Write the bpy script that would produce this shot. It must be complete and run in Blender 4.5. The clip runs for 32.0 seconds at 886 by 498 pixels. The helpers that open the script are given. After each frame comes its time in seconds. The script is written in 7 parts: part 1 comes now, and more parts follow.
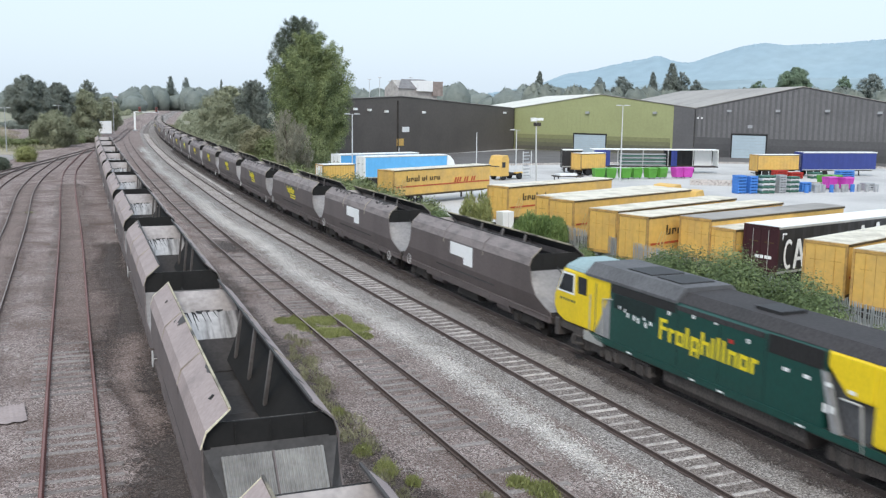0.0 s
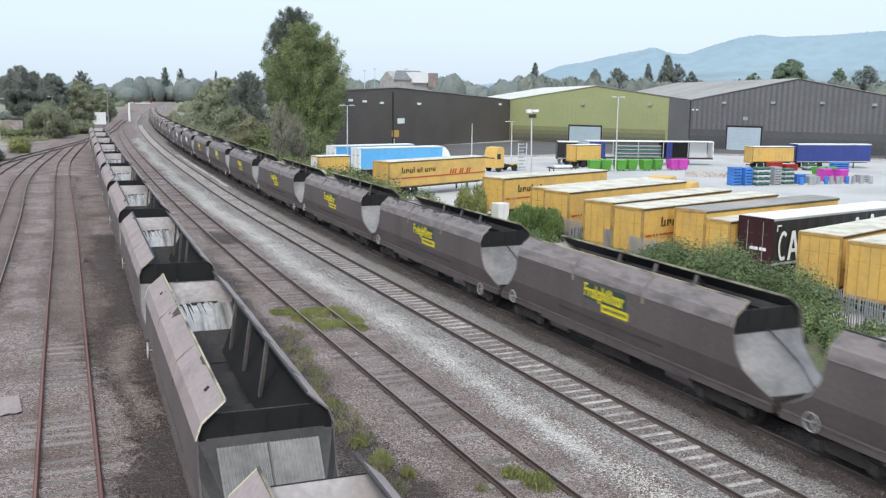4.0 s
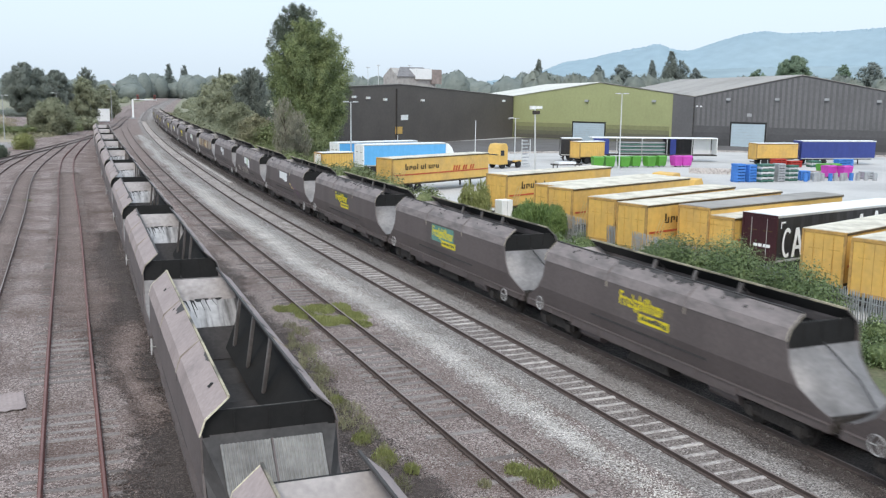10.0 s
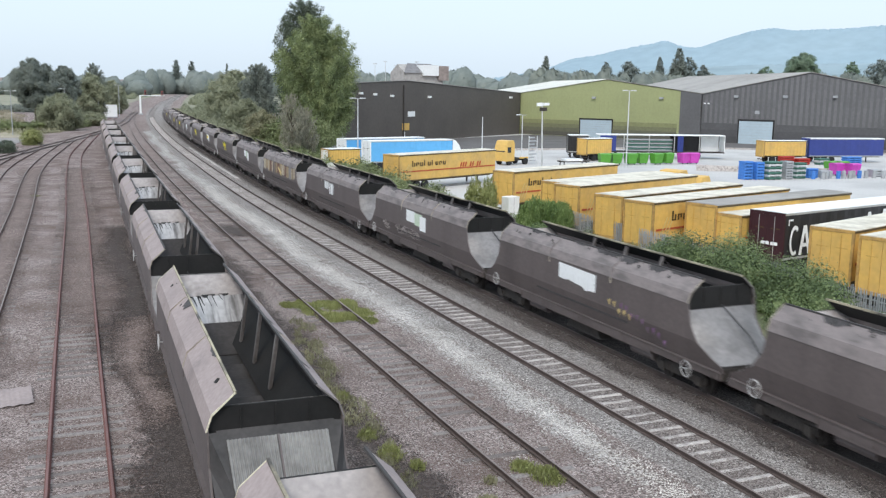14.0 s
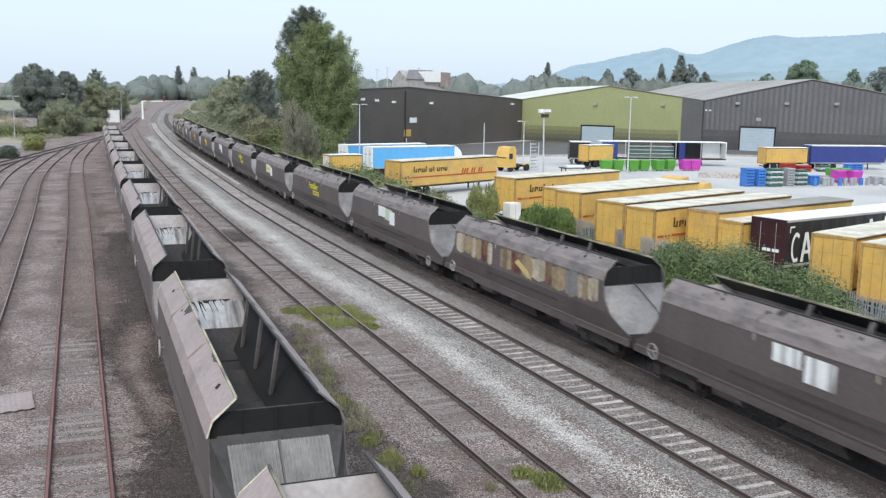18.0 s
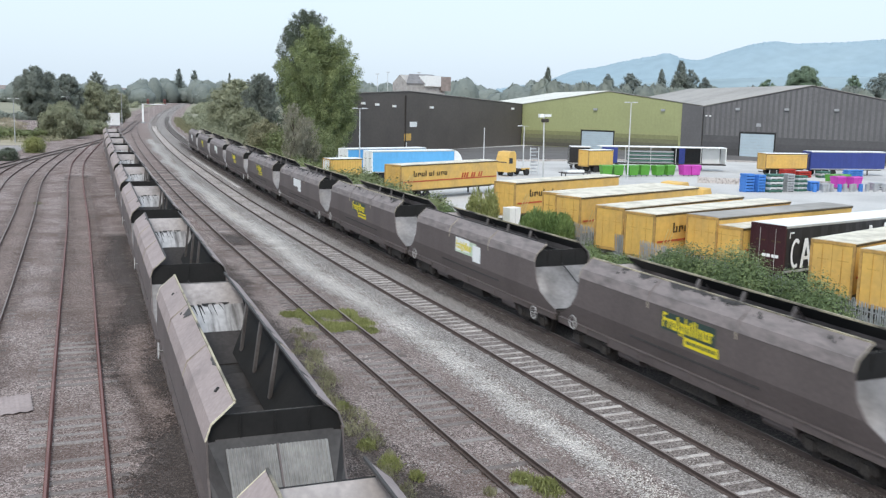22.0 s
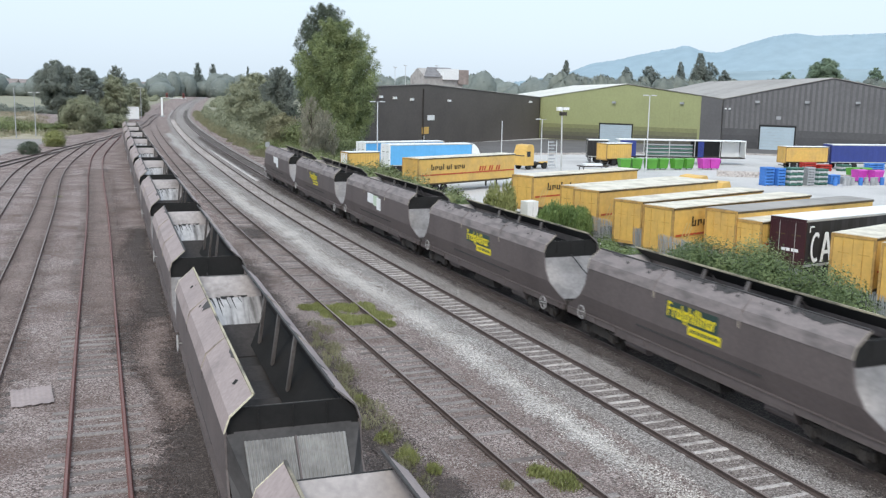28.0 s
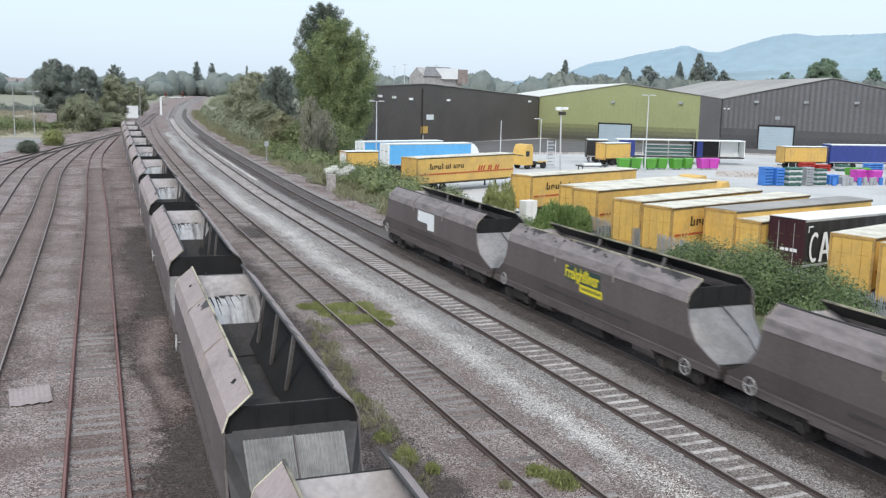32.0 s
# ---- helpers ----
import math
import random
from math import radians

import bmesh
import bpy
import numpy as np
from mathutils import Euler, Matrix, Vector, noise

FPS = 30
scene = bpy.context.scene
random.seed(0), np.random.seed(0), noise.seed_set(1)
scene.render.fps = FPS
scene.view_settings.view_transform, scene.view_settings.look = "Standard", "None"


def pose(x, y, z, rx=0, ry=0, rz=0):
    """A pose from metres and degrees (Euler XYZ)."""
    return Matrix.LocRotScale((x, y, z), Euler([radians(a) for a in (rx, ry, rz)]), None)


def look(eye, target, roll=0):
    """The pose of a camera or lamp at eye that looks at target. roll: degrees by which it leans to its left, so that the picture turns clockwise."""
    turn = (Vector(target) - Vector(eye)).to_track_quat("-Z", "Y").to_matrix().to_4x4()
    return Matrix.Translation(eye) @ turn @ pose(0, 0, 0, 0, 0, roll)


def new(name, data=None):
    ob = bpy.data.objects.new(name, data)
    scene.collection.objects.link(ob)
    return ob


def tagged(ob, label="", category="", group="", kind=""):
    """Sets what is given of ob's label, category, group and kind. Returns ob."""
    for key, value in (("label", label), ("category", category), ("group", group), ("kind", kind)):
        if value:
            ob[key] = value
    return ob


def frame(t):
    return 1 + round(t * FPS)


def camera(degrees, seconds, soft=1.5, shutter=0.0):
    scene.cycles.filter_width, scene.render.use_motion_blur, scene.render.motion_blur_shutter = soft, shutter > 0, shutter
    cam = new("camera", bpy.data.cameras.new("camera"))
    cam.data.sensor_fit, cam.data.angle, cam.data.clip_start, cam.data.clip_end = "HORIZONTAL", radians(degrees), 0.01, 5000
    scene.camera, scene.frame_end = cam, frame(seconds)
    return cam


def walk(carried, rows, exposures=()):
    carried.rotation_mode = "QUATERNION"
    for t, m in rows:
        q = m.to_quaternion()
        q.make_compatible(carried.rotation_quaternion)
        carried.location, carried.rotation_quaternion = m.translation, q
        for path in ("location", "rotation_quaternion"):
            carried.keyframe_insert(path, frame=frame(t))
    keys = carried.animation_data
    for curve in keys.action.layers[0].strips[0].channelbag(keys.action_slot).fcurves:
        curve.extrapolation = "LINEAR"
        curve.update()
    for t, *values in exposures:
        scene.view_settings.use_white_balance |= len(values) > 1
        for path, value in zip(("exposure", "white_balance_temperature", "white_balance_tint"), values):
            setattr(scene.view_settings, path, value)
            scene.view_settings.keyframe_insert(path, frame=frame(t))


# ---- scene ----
cam = camera(50.38, 32.0, soft=1.3, shutter=0.5)
EYE = (0.0, 0.0, 9.81)
# seconds, heading right of the main line, tilt down, lean
PATH = [
    (0, 23.42, 8.78, 0.65), (0.5, 23.62, 8.88, 0.85), (1, 23.85, 8.84, 0.90), (1.5, 23.91, 8.74, 0.90), (2, 23.80, 8.78, 0.89),
    (2.5, 23.79, 8.98, 0.87), (3, 23.78, 9.22, 0.83), (3.5, 23.74, 9.29, 0.76), (5.5, 23.72, 9.23, 0.65), (6, 23.72, 9.27, 0.60),
    (6.5, 23.68, 9.24, 0.61), (7, 23.67, 9.24, 0.58), (7.5, 23.65, 9.27, 0.61), (8, 23.69, 9.33, 0.64), (8.5, 23.69, 9.43, 0.68),
    (9, 23.67, 9.47, 0.60), (9.5, 23.59, 9.47, 0.58), (10, 23.51, 9.49, 0.72), (10.5, 23.45, 9.54, 0.73), (11, 23.40, 9.58, 0.74),
    (11.5, 23.32, 9.59, 0.70), (12, 23.23, 9.65, 0.78), (12.5, 23.22, 9.69, 0.75), (13, 23.19, 9.69, 0.79), (13.5, 23.13, 9.74, 0.78),
    (14, 23.11, 9.70, 0.84), (14.5, 23.12, 9.61, 0.82), (16.5, 23.09, 9.60, 0.88), (17, 23.10, 9.52, 0.97), (17.5, 23.05, 9.42, 0.94),
    (18, 23.02, 9.33, 0.96), (18.5, 23.01, 9.30, 1.05), (19, 23.03, 9.25, 1.03), (19.5, 23.05, 9.16, 1.14), (20, 23.02, 9.12, 1.08),
    (20.5, 22.99, 9.11, 1.13), (21, 22.94, 9.13, 1.21), (21.5, 22.98, 9.10, 1.25), (22, 23.04, 9.07, 1.22), (22.5, 23.08, 9.06, 1.22),
    (23, 23.05, 9.07, 1.23), (23.5, 22.92, 9.13, 1.22), (24, 22.84, 9.18, 1.19), (24.5, 22.72, 9.17, 1.15), (25, 22.63, 9.16, 1.15),
    (25.5, 22.47, 9.27, 1.13), (27.5, 22.02, 9.44, 1.13), (28, 21.97, 9.49, 1.13), (28.5, 21.97, 9.49, 1.15), (29, 22.02, 9.49, 1.14),
    (29.5, 22.02, 9.49, 1.14), (30, 22.02, 9.49, 1.15), (30.5, 22.08, 9.52, 1.23), (31, 22.08, 9.54, 1.16), (31.5, 22.03, 9.54, 1.15),
    (32, 22.04, 9.52, 1.22)]


def aim(heading, tilt, lean):
    a, b = radians(heading), radians(tilt)
    way = Vector((math.sin(a) * math.cos(b), math.cos(a) * math.cos(b), -math.sin(b)))
    return look(EYE, Vector(EYE) + 50 * way, lean)


walk(cam, [(t, aim(h, d, r)) for t, h, d, r in PATH], exposures=[(0, 0.56), (32, 0.56)])

# ---- light: a bright overcast sky with a weak, wide sun ----
world = bpy.data.worlds.new("overcast_sky")
scene.world = world
world.use_nodes = True
wn, wl = world.node_tree.nodes, world.node_tree.links
wn.clear()
sky = wn.new("ShaderNodeTexSky")
sky.sky_type, sky.sun_disc = "NISHITA", False
sky.sun_elevation, sky.sun_rotation = radians(48), radians(215)
sky.air_density, sky.dust_density, sky.ozone_density = 1.0, 3.0, 1.5
cloud = wn.new("ShaderNodeMix")
cloud.data_type = "RGBA"
cloud.inputs[0].default_value = 0.72
cloud.inputs[7].default_value = (6.38, 7.5, 8.68, 1)
wl.new(sky.outputs[0], cloud.inputs[6])
dome = wn.new("ShaderNodeTexCoord")
part_z = wn.new("ShaderNodeSeparateXYZ")
wl.new(dome.outputs["Generated"], part_z.inputs[0])
rise = wn.new("ShaderNodeMapRange")
rise.inputs[1].default_value, rise.inputs[2].default_value = 0.0, 1.0
rise.inputs[3].default_value, rise.inputs[4].default_value = 0.95, 1.17
wl.new(part_z.outputs[2], rise.inputs[0])
scaled = wn.new("ShaderNodeVectorMath")
scaled.operation = "SCALE"
wl.new(cloud.outputs[2], scaled.inputs[0])
wl.new(rise.outputs[0], scaled.inputs["Scale"])
back = wn.new("ShaderNodeBackground")
back.inputs[1].default_value = 0.104
wl.new(scaled.outputs[0], back.inputs[0])
wout = wn.new("ShaderNodeOutputWorld")
wl.new(back.outputs[0], wout.inputs[0])
sun = new("sun", bpy.data.lights.new("sun", "SUN"))
sun.data.energy, sun.data.angle, sun.data.color = 1.1, radians(14), (1.0, 0.96, 0.9)
sun.matrix_world = look((0, 0, 100), (38, 55, 30))


# ---- materials ----
def mat(name, col, rough=0.8, metal=0.0, grain=20.0, var=0.25, stain=None, stain_scale=0.6, stain_amt=0.5, bump=0.2, obj_var=0.0, alt=None, streak=False):
    """Base colour with fine grain, broad stains of a second colour and a fine relief, at world size."""
    m = bpy.data.materials.new(name)
    m.use_nodes = True
    n, l = m.node_tree.nodes, m.node_tree.links
    p = n["Principled BSDF"]
    p.inputs["Roughness"].default_value, p.inputs["Metallic"].default_value = rough, metal
    geo = n.new("ShaderNodeNewGeometry") if not streak else n.new("ShaderNodeTexCoord")
    src = geo.outputs["Position"] if not streak else geo.outputs["Object"]
    if streak:
        mp = n.new("ShaderNodeMapping")
        mp.inputs["Scale"].default_value = {"x": (4.0, 0.3, 0.3), "y": (1.4, 0.45, 1.4)}.get(streak, (1.0, 1.0, 0.12))
        one = n.new("ShaderNodeObjectInfo")
        off = n.new("ShaderNodeVectorMath")
        off.operation = "MULTIPLY_ADD"
        l.new(one.outputs["Random"], off.inputs[0])
        off.inputs[1].default_value = (17.0, 53.0, 31.0)
        l.new(src, off.inputs[2])
        l.new(off.outputs[0], mp.inputs[0])
        ssrc = mp.outputs[0]
    else:
        ssrc = src
    fine = n.new("ShaderNodeTexNoise")
    fine.inputs["Scale"].default_value, fine.inputs["Detail"].default_value = grain, 4
    l.new(src, fine.inputs["Vector"])
    ramp = n.new("ShaderNodeMapRange")
    ramp.inputs[1].default_value, ramp.inputs[2].default_value = 0.3, 0.7
    ramp.inputs[3].default_value, ramp.inputs[4].default_value = 1 - var, 1 + var
    l.new(fine.outputs[0], ramp.inputs[0])
    broad = n.new("ShaderNodeTexNoise")
    broad.inputs["Scale"].default_value, broad.inputs["Detail"].default_value = stain_scale, 5
    l.new(ssrc, broad.inputs["Vector"])
    fac = n.new("ShaderNodeMapRange")
    fac.inputs[1].default_value, fac.inputs[2].default_value = 0.45, 0.68
    fac.inputs[3].default_value, fac.inputs[4].default_value = 0, stain_amt
    l.new(broad.outputs[0], fac.inputs[0])
    mix = n.new("ShaderNodeMix")
    mix.data_type = "RGBA"
    mix.inputs[6].default_value = (*col, 1)
    mix.inputs[7].default_value = (*(stain or [c * 0.6 for c in col]), 1)
    l.new(fac.outputs[0], mix.inputs[0])
    out = mix.outputs[2]
    if obj_var or alt:
        info = n.new("ShaderNodeObjectInfo")
        mv = n.new("ShaderNodeMix")
        mv.data_type = "RGBA"
        mv.inputs[7].default_value = (*(alt or [c * 1.5 for c in col]), 1)
        sc = n.new("ShaderNodeMath")
        sc.operation = "MULTIPLY"
        sc.inputs[1].default_value = obj_var or 0.6
        l.new(info.outputs["Random"], sc.inputs[0])
        l.new(sc.outputs[0], mv.inputs[0])
        l.new(out, mv.inputs[6])
        out = mv.outputs[2]
    mul = n.new("ShaderNodeVectorMath")
    mul.operation = "SCALE"
    l.new(out, mul.inputs[0])
    l.new(ramp.outputs[0], mul.inputs["Scale"])
    l.new(mul.outputs[0], p.inputs["Base Color"])
    if bump:
        b = n.new("ShaderNodeBump")
        b.inputs["Strength"].default_value = bump
        b.inputs["Distance"].default_value = 0.03
        l.new(fine.outputs[0], b.inputs["Height"])
        l.new(b.outputs[0], p.inputs["Normal"])
    return m


def gravel(name, col, light, dark, size=14.0, stain=(0.1, 0.08, 0.06), stain_amt=0.4):
    """Loose stone: cells of several greys with relief."""
    m = bpy.data.materials.new(name)
    m.use_nodes = True
    n, l = m.node_tree.nodes, m.node_tree.links
    p = n["Principled BSDF"]
    p.inputs["Roughness"].default_value = 0.95
    geo = n.new("ShaderNodeNewGeometry")
    vor = n.new("ShaderNodeTexVoronoi")
    vor.inputs["Scale"].default_value = size
    l.new(geo.outputs["Position"], vor.inputs["Vector"])
    ramp = n.new("ShaderNodeValToRGB")
    ramp.color_ramp.elements[0].color, ramp.color_ramp.elements[1].color = (*dark, 1), (*light, 1)
    mid = ramp.color_ramp.elements.new(0.55)
    mid.color = (*col, 1)
    sep = n.new("ShaderNodeSeparateColor")
    l.new(vor.outputs["Color"], sep.inputs[0])
    l.new(sep.outputs[0], ramp.inputs[0])
    broad = n.new("ShaderNodeTexNoise")
    broad.inputs["Scale"].default_value, broad.inputs["Detail"].default_value = 0.35, 7
    l.new(geo.outputs["Position"], broad.inputs["Vector"])
    fac = n.new("ShaderNodeMapRange")
    fac.inputs[1].default_value, fac.inputs[2].default_value = 0.4, 0.7
    fac.inputs[4].default_value = stain_amt
    l.new(broad.outputs[0], fac.inputs[0])
    mix = n.new("ShaderNodeMix")
    mix.data_type = "RGBA"
    mix.inputs[7].default_value = (*stain, 1)
    l.new(fac.outputs[0], mix.inputs[0])
    l.new(ramp.outputs[0], mix.inputs[6])
    l.new(mix.outputs[2], p.inputs["Base Color"])
    b = n.new("ShaderNodeBump")
    b.inputs["Strength"].default_value, b.inputs["Distance"].default_value = 0.8, 0.04
    l.new(vor.outputs["Distance"], b.inputs["Height"])
    l.new(b.outputs[0], p.inputs["Normal"])
    return m


def leafy(name, a, b, c, rough=0.6):
    """Foliage: greens that differ from leaf to leaf."""
    m = bpy.data.materials.new(name)
    m.use_nodes = True
    n, l = m.node_tree.nodes, m.node_tree.links
    p = n["Principled BSDF"]
    p.inputs["Roughness"].default_value = rough
    geo = n.new("ShaderNodeNewGeometry")
    ramp = n.new("ShaderNodeValToRGB")
    ramp.color_ramp.elements[0].color, ramp.color_ramp.elements[1].color = (*a, 1), (*c, 1)
    mid = ramp.color_ramp.elements.new(0.5)
    mid.color = (*b, 1)
    noi = n.new("ShaderNodeTexNoise")
    noi.inputs["Scale"].default_value = 0.55
    wid = n.new("ShaderNodeMapRange")
    wid.inputs[1].default_value, wid.inputs[2].default_value = 0.33, 0.67
    l.new(noi.outputs[0], wid.inputs[0])
    l.new(geo.outputs["Position"], noi.inputs["Vector"])
    mx = n.new("ShaderNodeMix")
    mx.inputs[0].default_value = 0.5
    l.new(geo.outputs["Random Per Island"], mx.inputs[2])
    l.new(wid.outputs[0], mx.inputs[3])
    l.new(mx.outputs[0], ramp.inputs[0])
    l.new(ramp.outputs[0], p.inputs["Base Color"])
    thin = n.new("ShaderNodeBsdfTranslucent")
    l.new(ramp.outputs[0], thin.inputs[0])
    both = n.new("ShaderNodeMixShader")
    both.inputs[0].default_value = 0.2
    l.new(p.outputs[0], both.inputs[1])
    l.new(thin.outputs[0], both.inputs[2])
    l.new(both.outputs[0], n["Material Output"].inputs[0])
    return m


def scattered(m):
    """Thin a gravel out towards the edges of its bed, stone by stone, by the mesh's fade values."""
    n, l = m.node_tree.nodes, m.node_tree.links
    out = n["Material Output"]
    vor = [q for q in n if q.bl_idname == "ShaderNodeTexVoronoi"][0]
    sep = n.new("ShaderNodeSeparateColor")
    l.new(vor.outputs["Color"], sep.inputs[0])
    att = n.new("ShaderNodeAttribute")
    att.attribute_name = "fade"
    geo = n.new("ShaderNodeNewGeometry")
    noi = n.new("ShaderNodeTexNoise")
    noi.inputs["Scale"].default_value, noi.inputs["Detail"].default_value = 1.3, 5
    l.new(geo.outputs["Position"], noi.inputs["Vector"])
    a = n.new("ShaderNodeMath")
    a.operation = "MULTIPLY_ADD"
    a.inputs[1].default_value, a.inputs[2].default_value = 1.6, -0.8
    l.new(noi.outputs[0], a.inputs[0])
    b = n.new("ShaderNodeMath")
    b.operation = "ADD"
    l.new(att.outputs["Fac"], b.inputs[0])
    l.new(a.outputs[0], b.inputs[1])
    c = n.new("ShaderNodeMath")
    c.operation = "GREATER_THAN"
    l.new(b.outputs[0], c.inputs[0])
    l.new(sep.outputs[1], c.inputs[1])
    clear = n.new("ShaderNodeBsdfTransparent")
    mixs = n.new("ShaderNodeMixShader")
    l.new(c.outputs[0], mixs.inputs[0])
    l.new(clear.outputs[0], mixs.inputs[1])
    l.new(n["Principled BSDF"].outputs[0], mixs.inputs[2])
    l.new(mixs.outputs[0], out.inputs[0])
    return m


